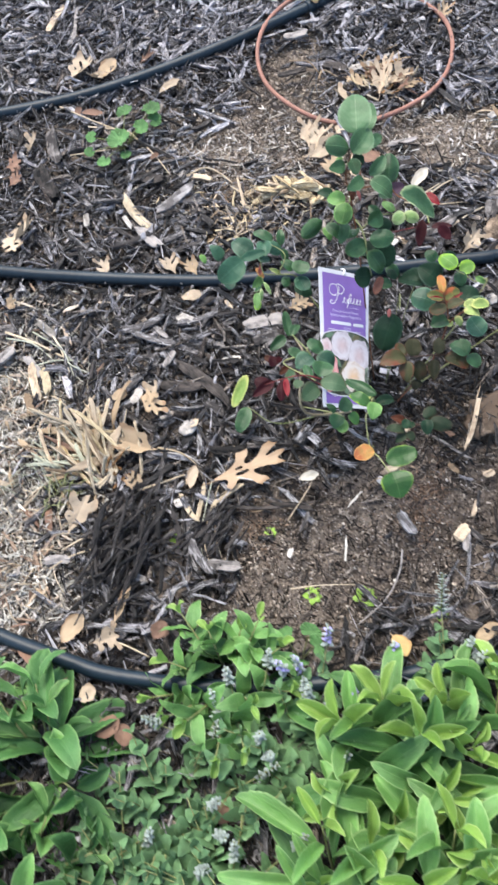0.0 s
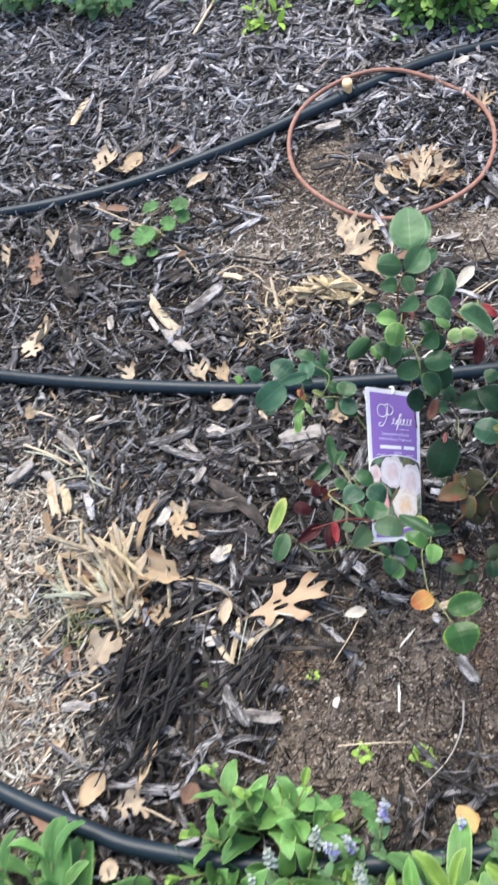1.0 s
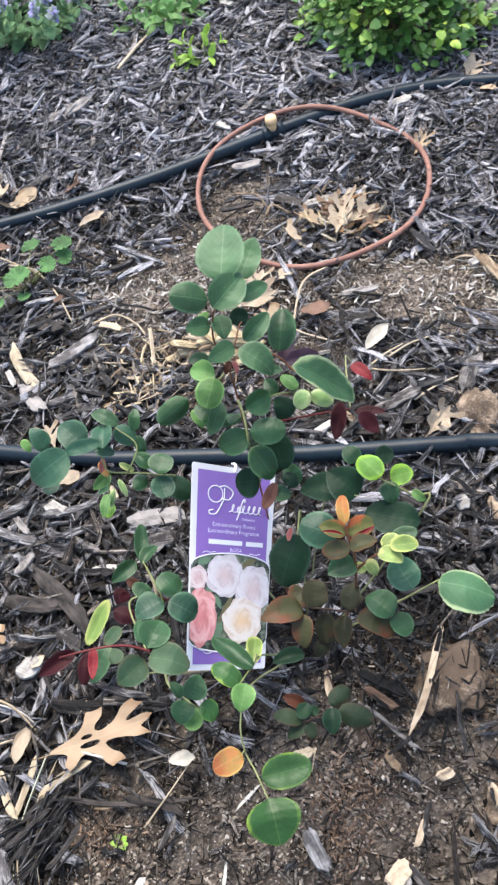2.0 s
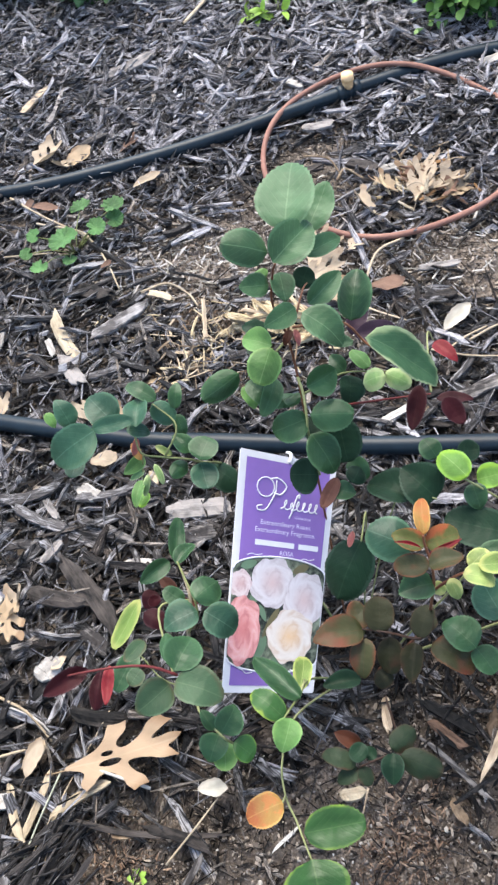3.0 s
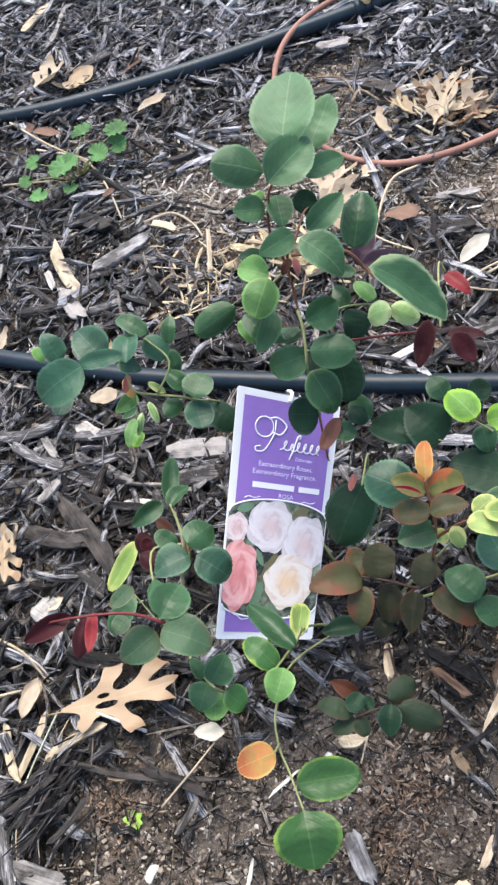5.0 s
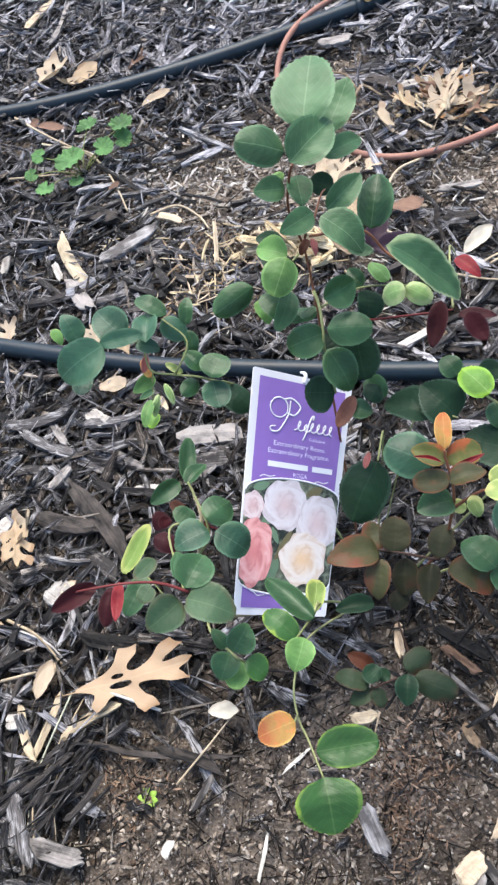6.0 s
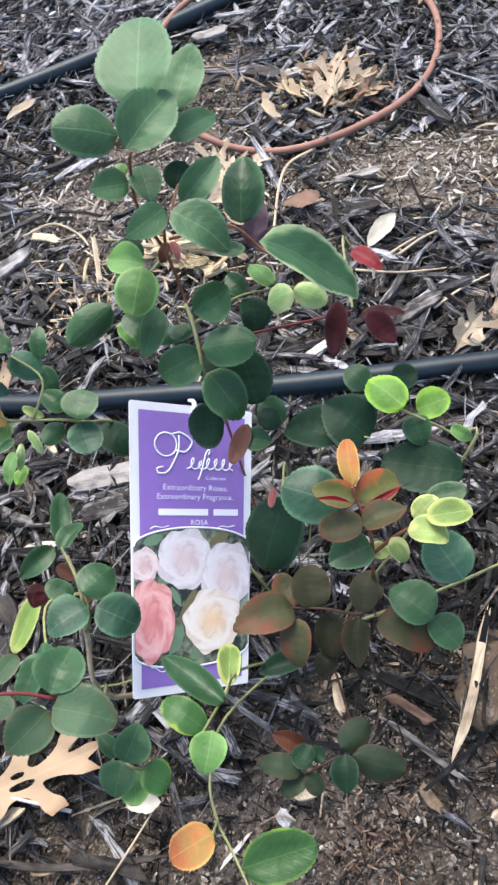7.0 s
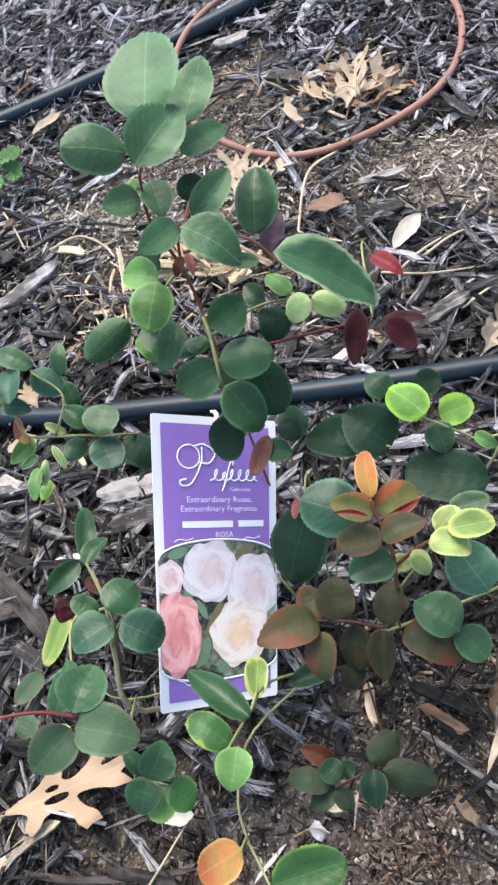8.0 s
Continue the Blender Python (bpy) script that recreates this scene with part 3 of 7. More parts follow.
def scatter(name, label, category, material, count, area, size, keep, seed, lift=(0.0, 0.012), tilt=14.0, rings=4, sides=4, flow=0.0, smooth=False):
    """Very many loose pieces in one mesh. size: ranges of length, width and height. keep(x, y): the share that stays."""
    rng = np.random.default_rng(seed)
    shapes = [shard(rng, rings, sides) for _ in range(14)]
    grid = [(i / (rings - 1), k / sides) for i in range(rings) for k in range(sides)]
    verts, faces, base, made, tries = [], [], 0, 0, 0
    while made < count and tries < count * 6:
        tries += 1
        x, y = rng.uniform(area[0], area[1]), rng.uniform(area[2], area[3])
        if rng.random() > keep(x, y):
            continue
        v, f = shapes[rng.integers(len(shapes))]
        skew = rng.random() ** 1.8
        ln = size[0][0] + (size[0][1] - size[0][0]) * skew
        wd, ht = rng.uniform(*size[1]) * (0.6 + 0.8 * skew), rng.uniform(*size[2])
        yaw = rng.uniform(0, 2 * math.pi)
        if flow:
            yaw = (yaw - math.pi) * (1 - flow) + heading(x, y)
        v = v + np.outer(v[:, 0] ** 2, (0, rng.normal(0, 0.09) * ln / wd, 0)) if rings > 3 else v
        m = Euler((rng.normal(0, radians(tilt * 1.5)), rng.normal(0, radians(tilt)), yaw)).to_matrix()
        p = (v * (ln, wd, ht)) @ np.array(m).T
        p += (x, y, bed(x, y) + rng.uniform(*lift) + ht * 0.3)
        verts.append(p)
        faces += [tuple(i + base for i in q) for q in f]
        base += len(v)
        made += 1
    return tagged(new(name, mesh_from(name, np.concatenate(verts).tolist(), faces, material, smooth, grid * made)), label, category, kind="stuff")


CORE, WIDE = (-1.0, 0.42, -0.02, 2.25), (-2.6, 2.0, -1.3, 3.6)
def thick(x, y): return max(0.012, 1.0 - 1.06 * bare(x, y))
def fade(x, y): return max(0.0, min(1, (x - CORE[0]) / 0.2, (CORE[1] - x) / 0.12, (CORE[3] - y) / 0.25))
def outer(x, y):
    """The mulch past the part that is walked by: it thins out unevenly."""
    if CORE[0] < x < CORE[1] and CORE[2] < y < CORE[3]:
        return 0.0
    return math.exp(-((x + 0.3) / 1.5) ** 4 - ((y - 1.1) / 1.9) ** 4) * min(1, max(0.15, 1.1 + 0.9 * noise.noise((x * 1.7, y * 1.7, 5.0))))


def soily(x, y): return max(0.02, bare(x, y))


scatter("bark_fines", "dark rotted bark crumbs between the chips", "mulch", FIBRE, 19000, CORE, ((0.004, 0.016), (0.002, 0.006), (0.0015, 0.004)), thick, 9, (-0.002, 0.006), 20, 3, 3)
scatter("bark_mulch", "dark weathered shredded bark mulch over the soil", "mulch", BARK, 18000, CORE, ((0.010, 0.075), (0.0026, 0.0115), (0.002, 0.007)), thick, 1, (0.0, 0.017), 15, 5, 4, 0.6)
scatter("bark_mulch", "brown-grey split bark and wood mulch", "mulch", BARK_BROWN, 4500, CORE, ((0.009, 0.06), (0.003, 0.012), (0.002, 0.006)), lambda x, y: 0.01 + 0.99 * thick(x, y), 15, (0.002, 0.019), 17, 4, 4, 0.3)
scatter("bark_mulch", "grey bleached bark mulch past the far hose", "mulch", BARK_GREY, 11000, CORE, ((0.012, 0.075), (0.003, 0.013), (0.002, 0.006)), lambda x, y: fade(x, y) * max(0.0, thick(x, y) - 0.05) * min(1, max(0.06, (y + 0.3 * x - 1.0) * 2.5)), 18, (0.004, 0.02), 16, 4, 4, 0.5)
scatter("bark_mulch", "dark weathered bark mulch of the outer bed", "mulch", BARK, 14000, WIDE, ((0.02, 0.10), (0.008, 0.02), (0.003, 0.007)), outer, 2, (0.0, 0.016), 14, 3, 3)
scatter("bark_fibre", "thin dark bark fibres lying over the mulch", "mulch", FIBRE, 15000, CORE, ((0.01, 0.05), (0.0008, 0.003), (0.0008, 0.002)), lambda x, y: 0.03 + 0.97 * thick(x, y), 3, (0.002, 0.02), 12, 3, 3, 0.3)
scatter("bark_mulch", "thin frosted grey splinters of torn bark", "mulch", BARK_GREY, 13000, CORE, ((0.006, 0.038), (0.0008, 0.0026), (0.0008, 0.002)), lambda x, y: fade(x, y) * max(0.0, thick(x, y) - 0.05) * (0.3 + 0.7 * min(1, max(0.0, (y - 0.85) * 2.0))), 25, (0.012, 0.026), 14, 3, 3, 0.35)
scatter("bark_mulch", "fine dark splinters of shredded bark", "mulch", BARK, 14000, CORE, ((0.008, 0.04), (0.0012, 0.0035), (0.001, 0.003)), thick, 12, (0.006, 0.022), 16, 3, 3, 0.3)
# Where the darkest pieces lie: two spots at the rose, one in the ring.
def dark_patches(x, y): return min(1, 1.2 * blob(x, y, 0.13, 0.745, 0.1, 0.09) + 0.8 * blob(x, y, -0.02, 0.74, 0.12, 0.08) + 1.2 * blob(x, y, 0.03, 1.39, 0.09, 0.08))
scatter("bark_fines", "black bark shreds round the rose stems", "mulch", DARK_SHRED, 12000, CORE, ((0.008, 0.04), (0.0015, 0.005), (0.001, 0.003)), dark_patches, 19, (0.008, 0.022), 16, 3, 3, 0.2)
def strawy(x, y): return min(1, 1.3 * blob(x, y, -0.49, 0.58, 0.12, 0.2) + blob(x, y, -0.39, 0.39, 0.09, 0.1) + 0.22 * blob(x, y, -0.15, 1.08, 0.22, 0.11) + 0.3 * blob(x, y, -0.13, 0.97, 0.16, 0.06) + 0.1 * blob(x, y, 0.16, 1.15, 0.15, 0.09))
scatter("straw_bits", "short pale straw and wood slivers on bare soil", "straw", STRAW, 15000, CORE, ((0.005, 0.03), (0.0008, 0.003), (0.0006, 0.002)), lambda x, y: 0.004 + strawy(x, y), 4, (0.0, 0.014), 10, 3, 3)
scatter("straw_bits", "mat of short pale straw on sandy soil", "straw", STRAW, 4500, (-0.8, -0.28, 0.28, 0.85), ((0.004, 0.026), (0.0008, 0.0036), (0.0006, 0.002)), lambda x, y: min(1, 1.4 * blob(x, y, -0.5, 0.57, 0.12, 0.19) + 1.1 * blob(x, y, -0.39, 0.38, 0.085, 0.09)), 14, (0.0, 0.012), 10, 3, 3)
def sandy(x, y): return min(1, 1.3 * blob(x, y, -0.5, 0.55, 0.13, 0.2) + blob(x, y, -0.39, 0.37, 0.09, 0.09) + 0.85 * blob(x, y, -0.22, 1.12, 0.2, 0.1) + 0.5 * blob(x, y, 0.17, 1.17, 0.13, 0.06))
scatter("wood_chips", "tan and reddish wood chips on sandy soil", "wood chips", TAN_CHIP, 420, (-0.8, -0.28, 0.28, 0.85), ((0.008, 0.04), (0.002, 0.006), (0.001, 0.003)), lambda x, y: min(1, 1.2 * blob(x, y, -0.5, 0.6, 0.14, 0.2) + blob(x, y, -0.39, 0.38, 0.085, 0.09)), 24, (0.004, 0.016), 10)
scatter("straw_bits", "pale bleached chaff and broken wood on sandy soil", "straw", GRIT, 12000, CORE, ((0.002, 0.013), (0.0012, 0.004), (0.0008, 0.002)), sandy, 16, (0.001, 0.014), 12, 3, 4)
scatter("soil_fibres", "thin brown roots and fibres over the soil", "soil", FIBRE, 4000, CORE, ((0.008, 0.03), (0.0006, 0.0016), (0.0006, 0.0014)), soily, 17, (0.001, 0.005), 8, 3, 3)
scatter("soil_crumbs", "brown soil crumbs and small clods", "soil", CRUMB, 17000, CORE, ((0.001, 0.0065), (0.001, 0.0045), (0.001, 0.0035)), soily, 5, (-0.001, 0.003), 30, 3, 4)
scatter("grit", "small pale grit and perlite specks", "grit", GRIT, 7000, CORE, ((0.001, 0.0034), (0.0008, 0.0022), (0.0008, 0.002)), lambda x, y: 0.04 + 0.96 * soily(x, y), 6, (0.001, 0.006), 30, 3, 3, 0, True)

def pebbles(name, label, category, material, count, area, size, keep, seed, sink=0.3):
    """Very many rounded crumbs in one mesh. size: the smallest and the largest across."""
    rng = np.random.default_rng(seed)
    bm = bmesh.new()
    bmesh.ops.create_icosphere(bm, subdivisions=1, radius=0.5)
    ball, tris = np.array([v.co for v in bm.verts]), np.array([[v.index for v in f.verts] for f in bm.faces])
    bm.free()
    verts, faces = [], []
    for _ in range(count * 8):
        if len(verts) == count:
            break
        x, y = rng.uniform(area[0], area[1]), rng.uniform(area[2], area[3])
        if rng.random() > keep(x, y):
            continue
        s = size[0] + (size[1] - size[0]) * rng.random() ** 3.5
        p = ball * rng.uniform(0.6, 1.3, (len(ball), 1)) * (s * rng.uniform(0.8, 1.3, 3))
        turn = np.array(Euler(rng.uniform(0, 6.28, 3)).to_matrix())
        faces.append(tris + len(ball) * len(verts))
        verts.append(p @ turn.T + (x, y, bed(x, y) + s * (0.5 - sink)))
    return tagged(new(name, mesh_from(name, np.concatenate(verts).tolist(), np.concatenate(faces).tolist(), material)), label, category, kind="stuff")


NEAR = (-0.35, 0.32, 0.3, 0.85)
def loam(x, y): return min(1, 0.02 + bare(x, y) * (1 - sandy(x, y)) + 0.8 * dark_patches(x, y))
pebbles("soil_crumbs", "dark brown loose soil crumbs", "soil", LOAM, 30000, NEAR, (0.0008, 0.0042), loam, 71, 0.5)
pebbles("soil_crumbs", "black soil crumbs round the stems", "soil", LOAM_DARK, 4000, NEAR, (0.001, 0.005), lambda x, y: min(1, dark_patches(x, y) + 0.12 * soily(x, y)), 72)
pebbles("soil_crumbs", "light brown soil crumbs past the hose", "soil", CRUMB, 11000, (-0.5, 0.42, 0.85, 1.5), (0.0014, 0.006), soily, 73)
pebbles("grit", "white perlite grains in the soil", "grit", PERLITE, 420, NEAR, (0.0008, 0.0042), loam, 74, 0.15)

scatter("bark_fines", "small broken bark pieces trodden into the soil", "mulch", BARK_BROWN, 1500, NEAR, ((0.004, 0.026), (0.0015, 0.005), (0.001, 0.003)), loam, 28, (-0.001, 0.003), 10, 4, 4)
PEAT = litter_mat("peat", ((0.2, (0.07, 0.042, 0.028)), (0.55, (0.19, 0.127, 0.088)), (0.9, (0.38, 0.285, 0.21))), rough=0.95, grain=300.0, sheen=0.1)
def peaty(x, y): return min(1, 1.3 * blob(x, y, 0.121, 0.54, 0.024, 0.04) + 0.7 * blob(x, y, -0.085, 0.487, 0.025, 0.025) + 0.8 * blob(x, y, 0.195, 0.665, 0.03, 0.03) + 0.6 * blob(x, y, -0.16, 1.01, 0.1, 0.06))
scatter("peat", "matted reddish-brown peat fibres on the soil", "soil", PEAT, 17000, (-0.35, 0.3, 0.4, 1.12), ((0.0015, 0.007), (0.0006, 0.0016), (0.0006, 0.0014)), peaty, 26, (0.001, 0.008), 22, 3, 3)
scatter("soil_fibres", "fine dark humus shreds over the soil", "soil", FIBRE, 2800, NEAR, ((0.002, 0.014), (0.0006, 0.0022), (0.0006, 0.0014)), loam, 27, (0.0, 0.005), 16, 3, 3)

def strip_shape(rng, ln, wd):
    """A torn strip of bark: long ridges, split ends, a bent and twisted body."""
    rings, sides = 11, 7
    ridge = rng.uniform(0.55, 1.35, sides)
    ends = rng.uniform(0.0, 0.16, (2, sides))
    bend, twist, taper = rng.normal(0, 0.045), rng.normal(0, 0.5), rng.uniform(0.3, 0.9, 2)
    v = []
    for i in range(rings):
        u = i / (rings - 1)
        swell = min(1, taper[0] + 3.5 * u, taper[1] + 3.5 * (1 - u)) * rng.uniform(0.88, 1.1)
        for k in range(sides):
            g = 2 * math.pi * k / sides + twist * (u - 0.5)
            x = min(max(u, ends[0][k]), 1 - ends[1][k]) - 0.5
            r = ridge[k] * swell * rng.uniform(0.88, 1.12)
            v.append((x * ln, 0.5 * wd * r * math.cos(g) + bend * ln * (4 * x * x - 0.5), 0.34 * wd * r * math.sin(g) + 0.04 * wd * math.sin(9 * u)))
    f = [(i * sides + k, i * sides + (k + 1) % sides, (i + 1) * sides + (k + 1) % sides, (i + 1) * sides + k) for i in range(rings - 1) for k in range(sides)]
    return v, f + [tuple(reversed(range(sides))), tuple(range((rings - 1) * sides, rings * sides))]


def bark_strips():
    """The larger strips that lie on top of the mulch near the rose."""
    rng = np.random.default_rng(83)
    base = thing("bark_layer", "loose top layer of torn dark bark strips with grey bloom", "bark", (-0.05, 0.75, 0), kind="stuff")
    shapes = [mesh_from("bark_strip", *strip_shape(rng, 0.028 + 0.06 * rng.random() ** 1.6, rng.uniform(0.004, 0.011)), (STRIP, STRIP_GREY, STRIP)[i % 3], False) for i in range(36)]
    made = 0
    while made < 300:
        x, y = rng.uniform(-0.44, 0.3), rng.uniform(0.42, 1.2)
        if rng.random() > thick(x, y) ** 1.5 or abs(y - 0.862 - 0.12 * max(0.0, x + 0.15)) < 0.026:
            continue
        yaw = rng.normal(0, 0.75) + heading(x, y)
        m = Matrix.Translation((x + 0.05, y - 0.75, bed(x, y) + rng.uniform(0.013, 0.021))) @ Euler((rng.normal(0, 0.5), rng.normal(0, 0.1), yaw)).to_matrix().to_4x4()
        part("bark_strip", shapes[rng.integers(36)], base, "", m)
        made += 1


bark_strips()

# ---- drip lines ----
def drip_hose(points, label):
    pts = [(x, y, z) for x, y, z in points]
    base = thing("drip_hose", label, "hose", group="drip lines")
    part("tubing", tube("tubing", pts, [0.0092] * len(pts), HOSE, 14), base)
    return base


drip_hose([(-2.2, 0.96, 0.008), (-1.4, 1.08, 0.008), (-0.95, 1.152, 0.009), (-0.70, 1.192, 0.010), (-0.505, 1.249, 0.011), (-0.315, 1.349, 0.011), (-0.13, 1.476, 0.011),
           (-0.028, 1.542, 0.011), (0.065, 1.584, 0.010), (0.157, 1.6, 0.010), (0.35, 1.6, 0.009), (0.9, 1.54, 0.008), (1.7, 1.5, 0.008)], "black plastic drip hose crossing under the brown ring")
drip_hose([(-2.2, 1.0, 0.008), (-1.2, 0.9, 0.008), (-0.603, 0.861, 0.010), (-0.415, 0.853, 0.011), (-0.22, 0.856, 0.011), (-0.122, 0.868, 0.011), (0.014, 0.887, 0.011),
           (0.1, 0.903, 0.011), (0.182, 0.919, 0.011), (0.25, 0.93, 0.010), (0.7, 0.975, 0.008), (1.7, 1.02, 0.008)], "dark blue-grey drip hose running behind the rose")
drip_hose([(-2.0, 0.62, 0.008), (-1.0, 0.47, 0.008), (-0.6, 0.364, 0.009), (-0.44, 0.319, 0.011), (-0.361, 0.298, 0.011), (-0.287, 0.284, 0.011), (-0.216, 0.274, 0.010),
           (-0.06, 0.281, 0.009), (0.09, 0.313, 0.009), (0.4, 0.38, 0.008), (1.7, 0.5, 0.008)], "dark green-black drip hose sunk between leafy perennials")


def drip_ring():
    base = thing("drip_ring", "loop of brown thin drip tubing lying on the mulch", "tubing", (-0.053, 1.352, 0))
    pts = []
    for k in range(28):
        g = 2 * math.pi * k / 28
        r = 0.167 + 0.006 * math.sin(2 * g + 3.4) + 0.002 * math.sin(3 * g)
        over = 0.012 * max(0, math.cos(g - 2.0)) ** 6
        pts.append((r * math.cos(g), r * math.sin(g), 0.013 + over + 0.003 * math.sin(5 * g)))
    part("tubing", tube("tubing", pts, [0.0037] * 28, RING, 8, True, 4), base)


drip_ring()


def hose_fitting():
    base = thing("hose_fitting", "small peach plastic tee fitting on the drip hose", "fitting", (-0.133, 1.474, 0.011))
    turn = pose(0, 0, 0, 0, 0, 35)
    prof = ((-0.017, 0.0098), (-0.017, 0.0112), (-0.006, 0.0112), (-0.006, 0.0096), (0.006, 0.0096), (0.006, 0.0112), (0.017, 0.0112), (0.017, 0.0098))
    verts, faces = [], []
    for x, r in prof:
        verts += [turn @ Vector((x, r * math.cos(2 * math.pi * k / 12), r * math.sin(2 * math.pi * k / 12))) for k in range(12)]
    faces = [(i * 12 + k, i * 12 + (k + 1) % 12, (i + 1) * 12 + (k + 1) % 12, (i + 1) * 12 + k) for i in range(len(prof) - 1) for k in range(12)]
    part("collar", mesh_from("collar", verts, faces, HOSE), base, "dark ribbed clamp collar")
    part("spout", tube("spout", [(0, 0, 0.006), (0, 0, 0.017), (0, 0, 0.0171), (0, 0, 0.026)], [0.0075, 0.0075, 0.0092, 0.0085], BRASS, 12, False, 2), base, "peach coloured cap")


hose_fitting()


# ---- leaves ----
def leaf_mesh(name, material, outline, cup=0.10, bend=0.12, fold=0.12, teeth=0.0, rows=9, wave=0.0, seed=0):
    """A thin leaf of unit length and width along x, cupped along the rib and bent down at the tip. outline(u): half width."""
    rng = random.Random(seed)
    verts, faces = [], []
    for i in range(rows + 1):
        u = i / rows
        h = outline(u) + (0.0 if i in (0, rows) else teeth * (1 if i % 2 else -1))
        lift = -bend * (u - 0.35) ** 2 * 2 + wave * math.sin(u * 9 + seed)
        for s in (-1.0, -0.5, 0.0, 0.5, 1.0):
            y = s * h
            z = lift + fold * abs(y) - cup * (abs(s) ** 2) * 0.25 + (wave * 0.6 * math.sin(u * 13 + 2 * s + seed) if abs(s) == 1 else 0)
            verts.append((u, y + (rng.uniform(-0.01, 0.01) if 0 < i < rows else 0), z))
    for i in range(rows):
        for k in range(4):
            a = i * 5 + k
            faces.append((a, a + 5, a + 6, a + 1))
    return mesh_from(name, verts, faces, material)


def ovate(u):
    v = u ** 0.88
    tip = max(0.0, u - 0.62) / 0.38
    return 0.5 * max(0.0, 1 - abs(2 * v - 1) ** 2.25) ** 0.58 * (1 - 0.26 * tip ** 1.5)


def rose_blade(u):
    """A rose leaflet: round at the base, widest below the middle, drawn out to a point."""
    if u < 0.42:
        return 0.5 * max(0.0, 1 - (1 - u / 0.42) ** 2.3) ** 0.62
    return 0.5 * max(0.0, 1 - ((u - 0.42) / 0.58) ** 2.0) ** 0.78


def round_blade(u):
    """A blunter leaflet with a short tip."""
    if u < 0.47:
        return 0.5 * max(0.0, 1 - (1 - u / 0.47) ** 2.3) ** 0.58
    return 0.5 * max(0.0, 1 - ((u - 0.47) / 0.53) ** 2.35) ** 0.62


def quilted_leaf(name, material, outline, cup, bend, fold, teeth, tooth, wave, quilt, veins, seed):
    """A leaf of unit length and width with saw teeth on its rim and a blade that bulges between the side veins."""
    rng = random.Random(seed)
    rows, across = 2 * tooth, (-1.0, -0.74, -0.4, 0.0, 0.4, 0.74, 1.0)
    verts, faces, uvs = [], [], []
    lop = rng.uniform(-0.05, 0.05)
    for i in range(rows + 1):
        u = i / rows
        h, end = outline(u), i in (0, rows)
        lift = -bend * (u - 0.35) ** 2 * 2 + wave * math.sin(u * 9 + seed)
        for c in across:
            y, x = c * h + lop * math.sin(math.pi * u), u
            if abs(c) == 1 and not end:
                y += math.copysign(teeth * (1 if i % 2 else -0.5) * rng.uniform(0.6, 1.2) * min(1, 6 * h), c)
                x += (0.45 if i % 2 else -0.1) / rows
            k = abs(c)
            z = lift + fold * abs(c) * h - cup * k * k * 0.25 + quilt * math.sin(2 * math.pi * veins * (u - 0.22 * k)) * 3 * k * (1.15 - k) * h
            z += wave * 0.7 * math.sin(u * 13 + 2 * c + seed) * k
            verts.append((x, y, z))
            uvs.append((u, c))
    w = len(across)
    for i in range(rows):
        for k in range(w - 1):
            a = i * w + k
            faces.append((a, a + w, a + w + 1, a + 1))
    return mesh_from(name, verts, faces, material, True, uvs)


def lance(u):
    return 0.5 * max(0.0, math.sin(math.pi * (u * 0.97 + 0.03) ** 0.9)) ** 0.8


def spoon(u):
    v = u ** 1.15
    return 0.5 * max(0.0, 1 - abs(2 * v - 1) ** 2.1) ** 0.75


def heart(u):
    return 0.5 * max(0.0, math.sin(math.pi * (u * 0.9 + 0.1) ** 0.6)) ** 0.6


def aim(base, tip, width, up, thick=0.6):
    """The pose that lays a unit leaf from base to tip, facing up."""
    b, t = Vector(base), Vector(tip)
    x = t - b
    ln = x.length
    x.normalize()
    z = Vector(up)
    z = (z - x * z.dot(x)).normalized()
    y = z.cross(x)
    m = Matrix((x * ln, y * width, z * (thick * 0.5 * (ln + width)))).transposed().to_4x4()
    m.translation = b
    return m


# ---- the rose ----
rose = thing("rose_bush", "young rose bush with green, bronze and red leaves in soil", "rose bush", (0.055, 0.69, 0))
ROSE_AT = Vector((0.055, 0.69, 0))
CANE = {"red": STEM_RED, "darkred": STEM_DARK_RED, "green": STEM_GREEN, "tan": STEM_TAN, "dark": STEM_DARK}
LEAF_FORMS = ((0.15, 0.25, 0.32), (0.25, 0.45, 0.55), (0.2, 0.6, 0.4), (0.5, 0.3, -0.25), (0.1, 0.35, 0.75), (0.35, -0.22, 0.45))
ROSE_LEAF = {k: [quilted_leaf("leaf", m, rose_blade if i in (1, 4) or k in ("g1", "va", "dr", "rd", "pu") and i != 3 else round_blade, cup, bend, fold, 0.028, 15, 0.025, 0.035, 6, i) for i, (cup, bend, fold) in enumerate(LEAF_FORMS)] for k, m in ROSE.items()}
ROSE_LEAF["pa"] = [quilted_leaf("leaf", ROSE["pa"], round_blade, 0.9, 0.7, -0.1, 0.03, 12, 0.02, 0.05, 5, i) for i in range(6)]
made_leaves = 0


def cane(kind, points, thick, thin):
    n = len(points)
    pts = [Vector(p) - ROSE_AT for p in points]
    part("cane" if thick > 0.00105 else "leaf_stalk", tube("cane", pts, [thick + (thin - thick) * i / (n - 1) for i in range(n)], CANE[kind], 7, False, 5), rose)


def leaflet(kind, base, tip, width, up):
    global made_leaves
    shapes = ROSE_LEAF[kind]
    m = Matrix.Translation(-ROSE_AT) @ aim(base, tip, width, up)
    part("leaf", shapes[(made_leaves * 5 + made_leaves // 6) % 6], rose, "", m)
    made_leaves += 1



